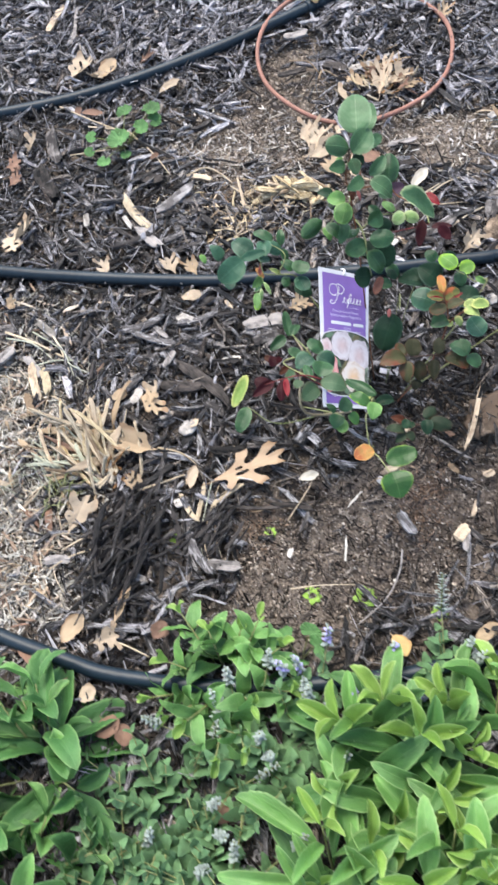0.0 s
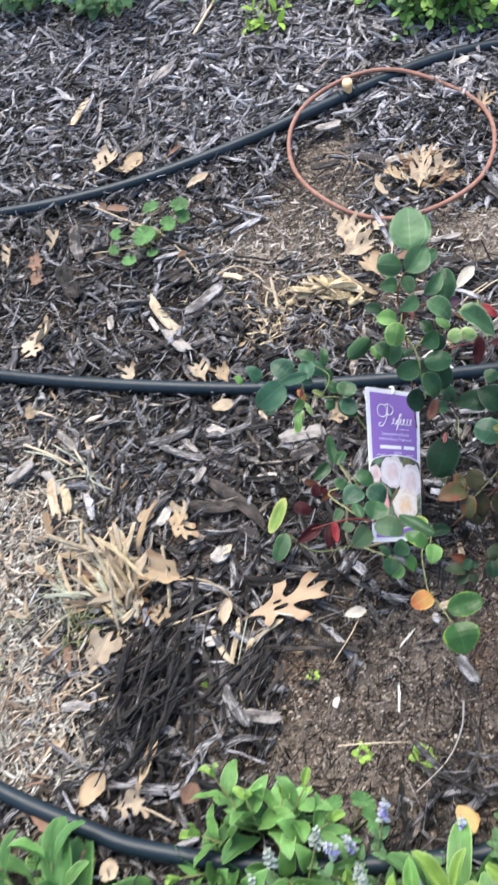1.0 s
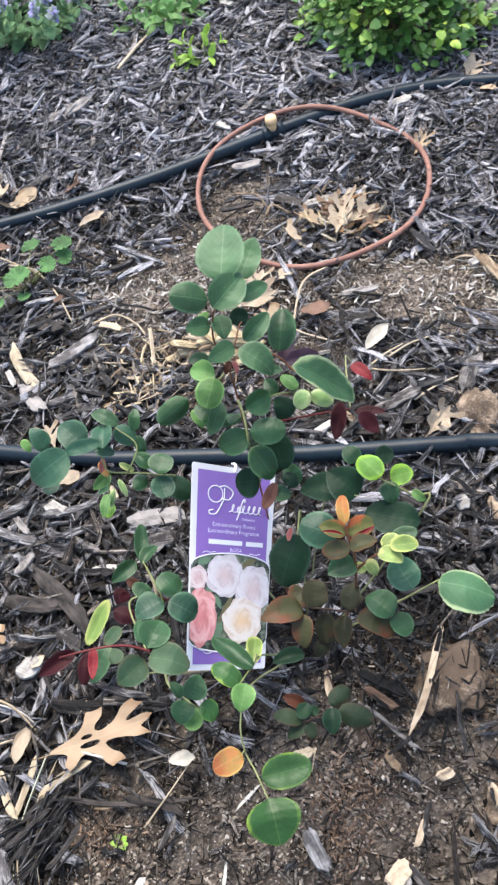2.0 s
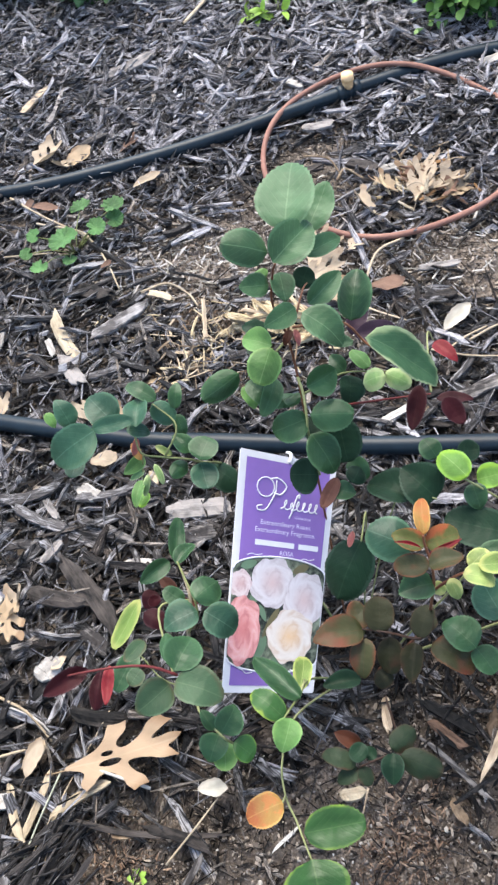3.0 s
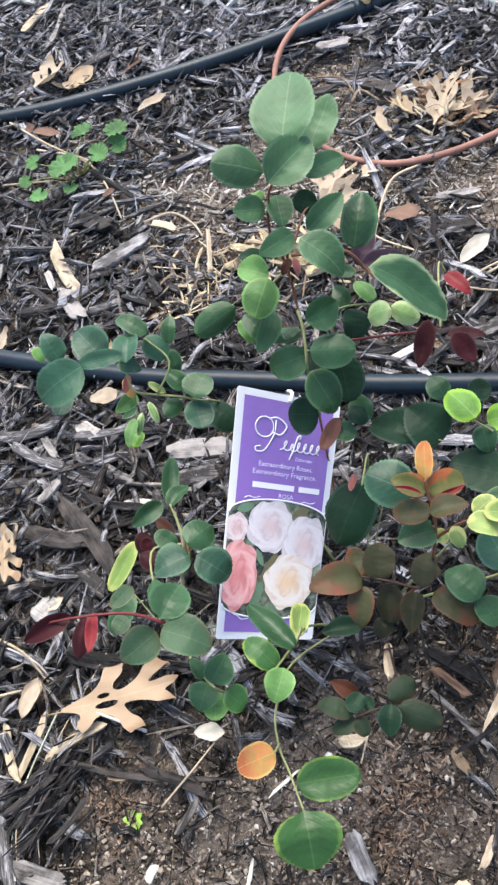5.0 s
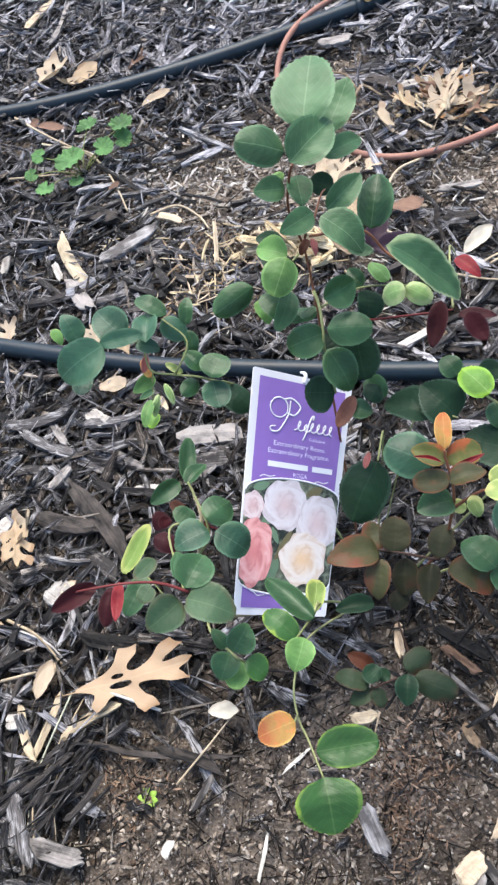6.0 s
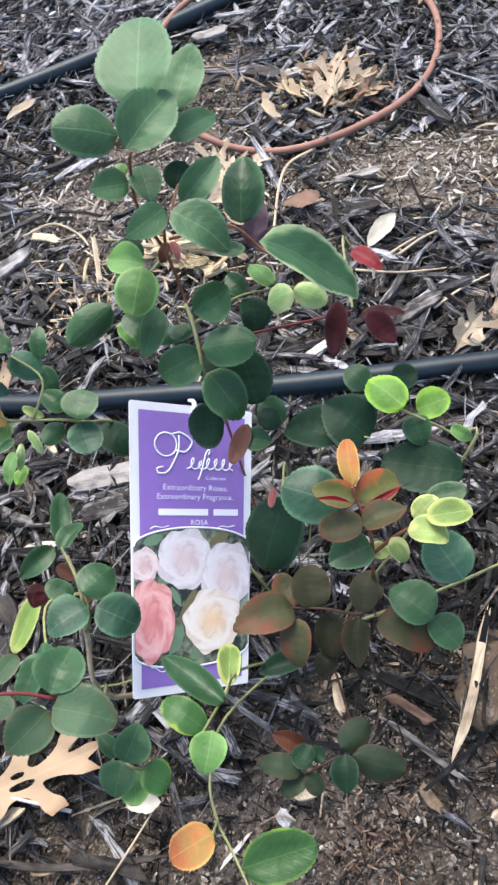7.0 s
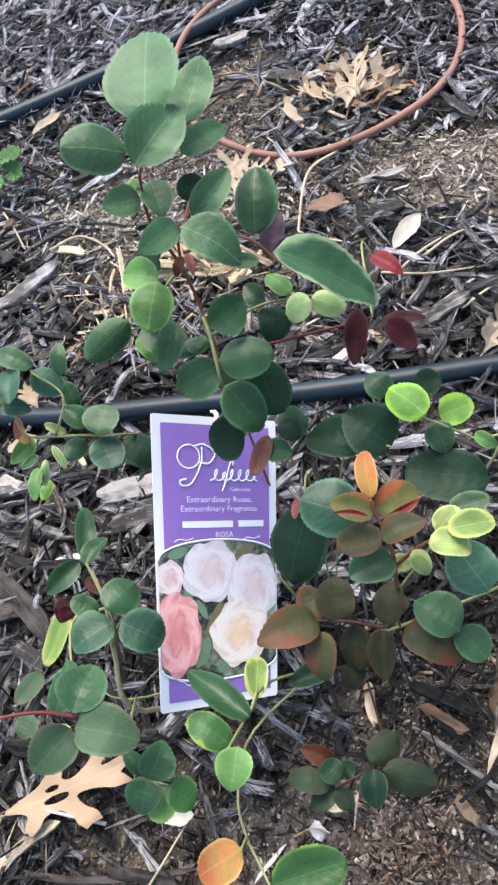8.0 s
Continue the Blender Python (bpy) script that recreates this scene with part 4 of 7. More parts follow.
cane("red", [(0.045, 0.705, 0.000), (0.023, 0.758, 0.219), (0.016, 0.774, 0.256), (0.014, 0.777, 0.280), (0.019, 0.774, 0.301), (0.021, 0.776, 0.309)], 0.0009, 0.0008)
cane("red", [(0.014, 0.777, 0.280), (0.010, 0.773, 0.313), (0.015, 0.771, 0.340), (0.018, 0.771, 0.348)], 0.0009, 0.0006)
cane("red", [(0.026, 0.766, 0.311), (0.024, 0.790, 0.310), (0.024, 0.799, 0.307)], 0.0008, 0.0004)
cane("green", [(0.020, 0.765, 0.255), (0.028, 0.750, 0.259), (0.034, 0.735, 0.256), (0.036, 0.728, 0.246), (0.042, 0.719, 0.215)], 0.0011, 0.0007)
cane("green", [(0.014, 0.777, 0.280), (0.013, 0.756, 0.289), (-0.007, 0.754, 0.262)], 0.0009, 0.0006)
cane("red", [(0.020, 0.773, 0.294), (0.051, 0.773, 0.303), (0.065, 0.773, 0.287), (0.076, 0.767, 0.286)], 0.0009, 0.0007)
cane("green", [(0.029, 0.751, 0.258), (0.043, 0.787, 0.238), (0.073, 0.787, 0.245)], 0.0009, 0.0005)
cane("darkred", [(0.048, 0.770, 0.226), (0.082, 0.796, 0.209), (0.101, 0.790, 0.223)], 0.0009, 0.0005)
cane("green", [(0.101, 0.792, 0.223), (0.089, 0.845, 0.221), (0.093, 0.848, 0.212)], 0.0008, 0.0005)
cane("red", [(0.075, 0.675, 0.000), (0.117, 0.655, 0.144), (0.128, 0.642, 0.230), (0.128, 0.643, 0.261), (0.123, 0.649, 0.275), (0.122, 0.651, 0.280)], 0.0011, 0.0006)
cane("red", [(0.128, 0.643, 0.235), (0.142, 0.646, 0.254), (0.158, 0.648, 0.263)], 0.0010, 0.0006)
cane("tan", [(0.025, 0.660, 0.000), (-0.026, 0.597, 0.101), (-0.032, 0.617, 0.149), (-0.027, 0.630, 0.181), (-0.040, 0.649, 0.184)], 0.0019, 0.0009)
cane("green", [(-0.031, 0.618, 0.154), (-0.016, 0.620, 0.191), (-0.043, 0.652, 0.187)], 0.0009, 0.0006)
cane("green", [(-0.029, 0.632, 0.176), (-0.051, 0.624, 0.169), (-0.002, 0.566, 0.232)], 0.0010, 0.0006)
cane("darkred", [(0.005, 0.562, 0.242), (-0.009, 0.560, 0.251), (-0.027, 0.553, 0.256), (-0.059, 0.541, 0.252)], 0.0009, 0.0006)
cane("green", [(-0.031, 0.602, 0.107), (-0.002, 0.566, 0.168), (0.024, 0.549, 0.192), (0.030, 0.548, 0.186)], 0.0009, 0.0007)
cane("green", [(0.060, 0.665, 0.000), (0.050, 0.619, 0.115), (0.056, 0.591, 0.165), (0.056, 0.570, 0.188), (0.055, 0.565, 0.189)], 0.0009, 0.0006)
cane("green", [(0.055, 0.660, 0.011), (0.048, 0.590, 0.124), (0.052, 0.555, 0.148), (0.058, 0.537, 0.141), (0.069, 0.524, 0.144), (0.083, 0.506, 0.143)], 0.0008, 0.0006)
cane("green", [(0.058, 0.537, 0.141), (0.062, 0.529, 0.163)], 0.0007, 0.0006)
cane("green", [(0.056, 0.591, 0.165), (0.052, 0.607, 0.146)], 0.0009, 0.0006)
cane("green", [(0.041, 0.698, 0.015), (-0.044, 0.761, 0.121), (-0.046, 0.720, 0.207), (-0.064, 0.710, 0.222), (-0.080, 0.708, 0.226), (-0.086, 0.716, 0.243), (-0.101, 0.703, 0.256)], 0.0010, 0.0006)
cane("green", [(-0.064, 0.710, 0.222), (-0.057, 0.726, 0.238), (-0.077, 0.737, 0.244)], 0.0008, 0.0005)
cane("green", [(-0.081, 0.710, 0.221), (-0.091, 0.709, 0.187)], 0.0007, 0.0005)
cane("green", [(0.086, 0.689, 0.014), (0.166, 0.722, 0.195), (0.157, 0.730, 0.199), (0.136, 0.726, 0.222), (0.130, 0.730, 0.220)], 0.0009, 0.0006)
cane("dark", [(0.120, 0.654, 0.155), (0.123, 0.628, 0.200), (0.103, 0.634, 0.185), (0.087, 0.632, 0.187)], 0.0010, 0.0006)
cane("dark", [(0.120, 0.654, 0.155), (0.129, 0.627, 0.203)], 0.0009, 0.0006)
cane("dark", [(0.085, 0.660, 0.000), (0.116, 0.590, 0.096), (0.111, 0.575, 0.138), (0.096, 0.566, 0.132)], 0.0009, 0.0006)
cane("green", [(0.061, 0.698, 0.016), (0.074, 0.705, 0.193), (0.077, 0.681, 0.206)], 0.0006, 0.0006)
cane("green", [(0.061, 0.698, 0.016), (0.090, 0.723, 0.193), (0.118, 0.715, 0.214)], 0.0006, 0.0005)
cane("green", [(0.086, 0.677, 0.027), (0.156, 0.654, 0.173), (0.183, 0.650, 0.222)], 0.0011, 0.0006)

leaflet("g1", (0.022, 0.784, 0.362), (0.016, 0.827, 0.378), 0.0334, (0.078, -0.743, 0.665))
leaflet("g1", (0.025, 0.811, 0.338), (0.031, 0.842, 0.349), 0.0209, (-0.003, -0.743, 0.670))
leaflet("g1", (0.020, 0.764, 0.356), (0.036, 0.791, 0.364), 0.0233, (0.472, -0.240, 0.848))
leaflet("g1", (0.017, 0.768, 0.359), (-0.003, 0.757, 0.374), 0.0205, (0.135, -0.561, 0.817))
leaflet("g1", (0.030, 0.789, 0.340), (0.048, 0.809, 0.339), 0.0122, (0.003, -0.775, 0.631))
leaflet("lg", (0.006, 0.780, 0.327), (-0.000, 0.782, 0.331), 0.0086, (0.478, -0.194, 0.857))
leaflet("g1", (0.011, 0.772, 0.330), (-0.004, 0.764, 0.334), 0.0139, (0.458, -0.611, 0.645))
leaflet("g1", (0.016, 0.778, 0.335), (0.024, 0.762, 0.329), 0.0139, (0.301, -0.251, 0.920))
leaflet("dk", (0.018, 0.801, 0.300), (0.021, 0.812, 0.308), 0.0141, (0.390, -0.589, 0.708))
leaflet("g1", (0.037, 0.763, 0.326), (0.052, 0.784, 0.334), 0.0139, (0.403, -0.544, 0.736))
leaflet("g2", (0.055, 0.781, 0.297), (0.054, 0.808, 0.315), 0.0203, (0.127, -0.540, 0.832))
leaflet("g1", (0.031, 0.758, 0.328), (0.018, 0.742, 0.328), 0.0137, (0.530, -0.414, 0.740))
leaflet("g1", (0.040, 0.745, 0.339), (0.065, 0.738, 0.326), 0.0193, (0.391, -0.300, 0.870))
leaflet("pu", (0.046, 0.814, 0.247), (0.072, 0.831, 0.243), 0.0138, (0.391, -0.439, 0.809))
leaflet("pu", (0.041, 0.822, 0.238), (0.047, 0.844, 0.253), 0.0128, (0.289, -0.592, 0.752))
leaflet("g2", (0.046, 0.762, 0.299), (0.061, 0.762, 0.297), 0.0077, (0.114, -0.365, 0.924))
leaflet("lg", (0.011, 0.756, 0.295), (-0.010, 0.760, 0.295), 0.0157, (-0.039, -0.408, 0.912))
leaflet("lg", (0.013, 0.751, 0.299), (0.010, 0.730, 0.289), 0.0201, (0.315, -0.444, 0.839))
leaflet("g2", (-0.016, 0.756, 0.264), (-0.034, 0.733, 0.261), 0.0173, (0.532, -0.479, 0.698))
leaflet("g2", (-0.012, 0.755, 0.258), (0.008, 0.744, 0.251), 0.0134, (0.083, -0.354, 0.931))
leaflet("dk", (-0.008, 0.793, 0.263), (-0.026, 0.795, 0.268), 0.0121, (0.223, -0.314, 0.923))
leaflet("va", (0.071, 0.763, 0.304), (0.112, 0.786, 0.243), 0.0271, (0.260, -0.241, 0.935))
leaflet("pa", (0.074, 0.777, 0.253), (0.059, 0.773, 0.248), 0.0147, (-0.108, -0.480, 0.871))
leaflet("pa", (0.073, 0.784, 0.247), (0.091, 0.782, 0.240), 0.0129, (0.211, -0.588, 0.781))
leaflet("g2", (0.043, 0.792, 0.234), (0.031, 0.800, 0.240), 0.0114, (-0.034, -0.605, 0.796))
leaflet("lg", (0.062, 0.787, 0.248), (0.048, 0.797, 0.253), 0.0105, (0.247, -0.127, 0.961))
leaflet("dk", (0.047, 0.790, 0.234), (0.052, 0.772, 0.228), 0.0184, (0.493, -0.135, 0.860))
leaflet("rd", (0.092, 0.852, 0.206), (0.111, 0.839, 0.206), 0.0109, (-0.045, -0.122, 0.992))
leaflet("dr", (0.104, 0.796, 0.212), (0.128, 0.800, 0.212), 0.0085, (0.025, -0.120, 0.992))
leaflet("dr", (0.112, 0.777, 0.237), (0.126, 0.768, 0.224), 0.0129, (0.312, -0.574, 0.758))
leaflet("dr", (0.093, 0.795, 0.225), (0.092, 0.770, 0.207), 0.0124, (0.071, -0.600, 0.796))
leaflet("g2", (0.037, 0.738, 0.281), (0.052, 0.754, 0.281), 0.0186, (0.563, -0.552, 0.615))
leaflet("g2", (0.039, 0.728, 0.267), (0.065, 0.731, 0.271), 0.0198, (-0.085, -0.474, 0.877))
leaflet("g2", (0.035, 0.734, 0.255), (0.014, 0.722, 0.251), 0.0196, (0.173, -0.601, 0.781))
leaflet("g2", (0.039, 0.726, 0.250), (0.057, 0.713, 0.230), 0.0216, (0.528, -0.398, 0.750))
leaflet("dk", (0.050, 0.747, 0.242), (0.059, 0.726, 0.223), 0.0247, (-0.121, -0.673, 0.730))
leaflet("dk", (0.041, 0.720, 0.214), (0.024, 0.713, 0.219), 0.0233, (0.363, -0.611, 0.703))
leaflet("br", (0.053, 0.721, 0.212), (0.047, 0.700, 0.205), 0.0096, (0.129, -0.345, 0.930))
leaflet("g2", (0.052, 0.714, 0.208), (0.066, 0.714, 0.208), 0.0130, (-0.069, -0.252, 0.965))
leaflet("g2", (0.024, 0.755, 0.249), (0.007, 0.746, 0.251), 0.0105, (0.196, -0.052, 0.979))
leaflet("gb", (-0.097, 0.696, 0.264), (-0.121, 0.672, 0.257), 0.0260, (0.250, -0.496, 0.832))
leaflet("gb", (-0.091, 0.710, 0.254), (-0.114, 0.722, 0.265), 0.0224, (0.219, -0.383, 0.898))
leaflet("gb", (-0.128, 0.710, 0.243), (-0.138, 0.719, 0.259), 0.0151, (0.670, -0.355, 0.652))
leaflet("gb", (-0.100, 0.697, 0.263), (-0.074, 0.708, 0.265), 0.0107, (0.183, -0.561, 0.807))
leaflet("gb", (-0.115, 0.690, 0.241), (-0.112, 0.672, 0.239), 0.0130, (0.237, -0.037, 0.971))
leaflet("gb", (-0.075, 0.709, 0.256), (-0.082, 0.732, 0.258), 0.0161, (0.006, -0.043, 0.999))
leaflet("gb", (-0.078, 0.737, 0.244), (-0.061, 0.734, 0.234), 0.0154, (0.446, -0.290, 0.847))
leaflet("g2", (-0.070, 0.733, 0.255), (-0.091, 0.738, 0.264), 0.0120, (0.361, -0.129, 0.924))
leaflet("g2", (-0.064, 0.741, 0.236), (-0.065, 0.754, 0.248), 0.0092, (0.282, -0.637, 0.718))
leaflet("gb", (-0.085, 0.711, 0.248), (-0.071, 0.716, 0.242), 0.0111, (0.423, -0.037, 0.906))
leaflet("g2", (-0.040, 0.713, 0.221), (-0.038, 0.731, 0.224), 0.0201, (0.124, -0.189, 0.974))
leaflet("gb", (-0.042, 0.716, 0.213), (-0.032, 0.699, 0.207), 0.0186, (0.338, -0.092, 0.936))
leaflet("g2", (-0.049, 0.718, 0.220), (-0.062, 0.726, 0.228), 0.0125, (0.429, -0.225, 0.875))
leaflet("g2", (-0.052, 0.716, 0.211), (-0.056, 0.701, 0.216), 0.0114, (0.650, 0.003, 0.760))
leaflet("dk", (-0.054, 0.743, 0.167), (-0.031, 0.738, 0.155), 0.0219, (0.461, -0.002, 0.887))
leaflet("lg", (-0.094, 0.712, 0.184), (-0.092, 0.691, 0.184), 0.0083, (-0.015, -0.014, 1.000))
leaflet("lg", (-0.085, 0.715, 0.210), (-0.092, 0.698, 0.212), 0.0102, (0.687, -0.202, 0.698))
leaflet("or", (-0.081, 0.706, 0.220), (-0.091, 0.717, 0.224), 0.0061, (0.080, -0.215, 0.973))
leaflet("g2", (-0.049, 0.657, 0.176), (-0.058, 0.687, 0.181), 0.0118, (0.528, 0.066, 0.846))
leaflet("g2", (-0.044, 0.651, 0.186), (-0.039, 0.671, 0.183), 0.0117, (-0.052, 0.099, 0.994))
leaflet("g2", (-0.053, 0.656, 0.177), (-0.067, 0.636, 0.177), 0.0126, (0.417, -0.330, 0.847))
leaflet("g2", (-0.016, 0.623, 0.203), (-0.007, 0.641, 0.198), 0.0196, (0.421, 0.052, 0.906))
leaflet("gb", (-0.009, 0.618, 0.198), (0.012, 0.614, 0.187), 0.0211, (0.404, -0.292, 0.867))
leaflet("gb", (-0.014, 0.618, 0.197), (-0.030, 0.602, 0.201), 0.0213, (0.152, 0.084, 0.985))
leaflet("g2", (-0.030, 0.627, 0.183), (-0.044, 0.630, 0.190), 0.0113, (0.388, -0.226, 0.894))
leaflet("yg", (-0.118, 0.670, 0.060), (-0.133, 0.632, 0.038), 0.0150, (0.150, -0.100, 0.980))
leaflet("dr", (-0.056, 0.627, 0.164), (-0.060, 0.633, 0.168), 0.0093, (0.607, -0.110, 0.787))
leaflet("g2", (0.004, 0.563, 0.246), (0.006, 0.585, 0.244), 0.0215, (0.197, 0.052, 0.979))
leaflet("g2", (-0.008, 0.573, 0.228), (-0.018, 0.590, 0.226), 0.0093, (-0.019, 0.081, 0.997))
leaflet("ol", (0.005, 0.558, 0.244), (0.032, 0.557, 0.244), 0.0204, (-0.004, -0.077, 0.997))
leaflet("ol", (0.001, 0.558, 0.237), (-0.010, 0.538, 0.239), 0.0193, (0.510, -0.214, 0.833))
leaflet("ol", (-0.029, 0.583, 0.223), (-0.033, 0.567, 0.229), 0.0093, (0.402, 0.247, 0.882))
leaflet("ol", (-0.017, 0.561, 0.240), (-0.020, 0.551, 0.240), 0.0103, (0.053, -0.009, 0.999))
leaflet("rd", (-0.031, 0.556, 0.250), (-0.026, 0.536, 0.246), 0.0065, (0.232, -0.138, 0.963))
leaflet("dr", (-0.042, 0.551, 0.251), (-0.061, 0.531, 0.251), 0.0108, (0.361, -0.298, 0.884))
leaflet("dr", (-0.034, 0.552, 0.251), (-0.032, 0.532, 0.246), 0.0097, (0.073, -0.209, 0.975))
leaflet("dr", (-0.065, 0.642, 0.154), (-0.068, 0.629, 0.154), 0.0134, (0.278, -0.010, 0.960))
leaflet("g2", (0.027, 0.547, 0.204), (0.032, 0.563, 0.208), 0.0164, (0.497, -0.317, 0.807))
leaflet("g2", (0.022, 0.550, 0.192), (0.021, 0.534, 0.190), 0.0163, (0.218, -0.157, 0.963))
leaflet("gl", (0.034, 0.546, 0.198), (0.046, 0.543, 0.190), 0.0149, (0.568, 0.081, 0.819))
leaflet("lg", (0.024, 0.549, 0.181), (0.029, 0.533, 0.180), 0.0140, (0.099, -0.031, 0.995))
leaflet("g2", (0.018, 0.551, 0.191), (0.009, 0.559, 0.197), 0.0079, (0.472, -0.116, 0.874))
leaflet("g2", (0.060, 0.585, 0.181), (0.024, 0.604, 0.181), 0.0142, (0.033, 0.096, 0.995))
leaflet("yg", (0.048, 0.605, 0.132), (0.044, 0.631, 0.129), 0.0127, (0.302, 0.142, 0.943))
leaflet("gl", (0.054, 0.571, 0.180), (0.033, 0.580, 0.188), 0.0152, (0.336, -0.045, 0.941))
leaflet("lg", (0.060, 0.569, 0.190), (0.060, 0.550, 0.188), 0.0165, (0.333, -0.085, 0.939))
leaflet("or", (0.061, 0.530, 0.157), (0.043, 0.516, 0.159), 0.0192, (0.019, 0.126, 0.992))
leaflet("gl", (0.076, 0.518, 0.151), (0.108, 0.534, 0.147), 0.0222, (0.210, -0.156, 0.965))
leaflet("gl", (0.084, 0.506, 0.151), (0.097, 0.480, 0.144), 0.0359, (0.236, -0.118, 0.965))
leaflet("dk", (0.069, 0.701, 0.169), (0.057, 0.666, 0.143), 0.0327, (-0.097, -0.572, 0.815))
leaflet("gb", (0.116, 0.653, 0.260), (0.091, 0.656, 0.268), 0.0239, (0.236, -0.361, 0.902))
leaflet("or", (0.122, 0.653, 0.278), (0.117, 0.672, 0.284), 0.0084, (0.019, -0.285, 0.958))
leaflet("bo", (0.124, 0.649, 0.275), (0.106, 0.649, 0.279), 0.0111, (0.177, -0.509, 0.842))
leaflet("bo", (0.123, 0.651, 0.271), (0.139, 0.662, 0.270), 0.0138, (0.293, -0.404, 0.867))
leaflet("bz", (0.127, 0.641, 0.270), (0.109, 0.637, 0.267), 0.0120, (-0.014, -0.507, 0.862))
leaflet("bz", (0.127, 0.638, 0.273), (0.143, 0.646, 0.277), 0.0125, (-0.199, 0.017, 0.980))
leaflet("g2", (0.129, 0.641, 0.249), (0.113, 0.630, 0.253), 0.0173, (0.222, -0.035, 0.974))
leaflet("ye", (0.146, 0.650, 0.257), (0.154, 0.660, 0.261), 0.0126, (-0.175, -0.220, 0.960))
leaflet("ye", (0.144, 0.642, 0.264), (0.161, 0.643, 0.262), 0.0123, (0.073, 0.017, 0.997))
leaflet("ye", (0.137, 0.644, 0.251), (0.144, 0.636, 0.245), 0.0082, (0.290, -0.402, 0.869))
leaflet("yg", (0.151, 0.647, 0.266), (0.169, 0.653, 0.265), 0.0116, (0.128, -0.111, 0.986))
leaflet("gb", (0.167, 0.639, 0.225), (0.152, 0.656, 0.232), 0.0215, (0.177, -0.282, 0.943))
leaflet("g2", (0.149, 0.669, 0.239), (0.166, 0.675, 0.240), 0.0107, (-0.029, -0.182, 0.983))
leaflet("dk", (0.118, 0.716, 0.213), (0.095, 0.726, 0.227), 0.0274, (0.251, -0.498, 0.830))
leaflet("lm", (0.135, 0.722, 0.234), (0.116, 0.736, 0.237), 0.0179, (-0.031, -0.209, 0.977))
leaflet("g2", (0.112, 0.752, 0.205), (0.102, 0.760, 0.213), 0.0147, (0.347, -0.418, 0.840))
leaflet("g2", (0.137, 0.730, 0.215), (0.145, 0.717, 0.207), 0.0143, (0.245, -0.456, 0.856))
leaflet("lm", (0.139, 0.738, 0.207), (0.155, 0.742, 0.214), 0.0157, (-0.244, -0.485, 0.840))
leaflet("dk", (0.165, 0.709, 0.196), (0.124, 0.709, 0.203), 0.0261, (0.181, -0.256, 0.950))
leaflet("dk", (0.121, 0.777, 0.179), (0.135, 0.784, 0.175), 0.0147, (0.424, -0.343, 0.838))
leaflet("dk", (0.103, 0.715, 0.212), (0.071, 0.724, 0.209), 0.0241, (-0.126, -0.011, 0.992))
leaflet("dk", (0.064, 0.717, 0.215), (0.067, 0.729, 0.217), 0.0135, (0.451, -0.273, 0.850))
leaflet("lg", (0.157, 0.723, 0.216), (0.167, 0.717, 0.214), 0.0068, (-0.266, -0.520, 0.812))
leaflet("bz", (0.088, 0.633, 0.185), (0.063, 0.617, 0.196), 0.0200, (0.345, 0.055, 0.937))
leaflet("bz", (0.090, 0.628, 0.184), (0.092, 0.606, 0.175), 0.0157, (-0.109, -0.368, 0.923))
leaflet("bd", (0.097, 0.633, 0.185), (0.094, 0.653, 0.193), 0.0186, (0.309, -0.330, 0.892))
leaflet("bz", (0.086, 0.634, 0.180), (0.077, 0.650, 0.184), 0.0125, (0.192, -0.134, 0.972))
leaflet("bd", (0.119, 0.632, 0.184), (0.121, 0.609, 0.180), 0.0135, (-0.090, -0.207, 0.974))
leaflet("bd", (0.102, 0.636, 0.174), (0.106, 0.616, 0.164), 0.0160, (-0.155, -0.477, 0.865))
leaflet("bd", (0.123, 0.628, 0.201), (0.124, 0.647, 0.208), 0.0133, (-0.119, -0.357, 0.927))
leaflet("bz", (0.130, 0.628, 0.200), (0.155, 0.618, 0.202), 0.0190, (-0.077, 0.051, 0.996))
leaflet("g2", (0.155, 0.627, 0.207), (0.135, 0.639, 0.210), 0.0202, (0.153, -0.088, 0.984))
leaflet("g2", (0.154, 0.630, 0.200), (0.167, 0.619, 0.197), 0.0160, (0.245, -0.055, 0.968))
leaflet("dk", (0.099, 0.571, 0.135), (0.089, 0.576, 0.137), 0.0124, (0.218, 0.039, 0.975))
leaflet("dk", (0.116, 0.575, 0.149), (0.119, 0.558, 0.145), 0.0133, (0.066, -0.247, 0.967))
leaflet("bg", (0.120, 0.575, 0.146), (0.146, 0.572, 0.142), 0.0165, (0.051, -0.433, 0.900))
leaflet("bg", (0.114, 0.578, 0.146), (0.126, 0.593, 0.146), 0.0145, (0.307, -0.270, 0.913))
leaflet("bg", (0.094, 0.567, 0.132), (0.073, 0.569, 0.137), 0.0124, (0.256, 0.147, 0.956))
leaflet("bg", (0.096, 0.566, 0.128), (0.084, 0.555, 0.126), 0.0104, (0.054, -0.185, 0.981))
leaflet("bg", (0.097, 0.567, 0.131), (0.104, 0.558, 0.127), 0.0095, (0.241, -0.282, 0.929))
leaflet("dk", (0.098, 0.574, 0.127), (0.103, 0.580, 0.129), 0.0085, (-0.097, -0.255, 0.962))
leaflet("rb", (0.094, 0.579, 0.130), (0.077, 0.582, 0.136), 0.0096, (0.290, -0.253, 0.923))
leaflet("dk", (0.076, 0.641, 0.074), (0.051, 0.629, 0.078), 0.0136, (0.145, -0.022, 0.989))
leaflet("va", (0.183, 0.647, 0.227), (0.222, 0.646, 0.220), 0.0301, (0.182, 0.034, 0.983))
leaflet("g2", (0.009, 0.756, 0.265), (0.010, 0.729, 0.262), 0.0133, (0.554, -0.080, 0.829))
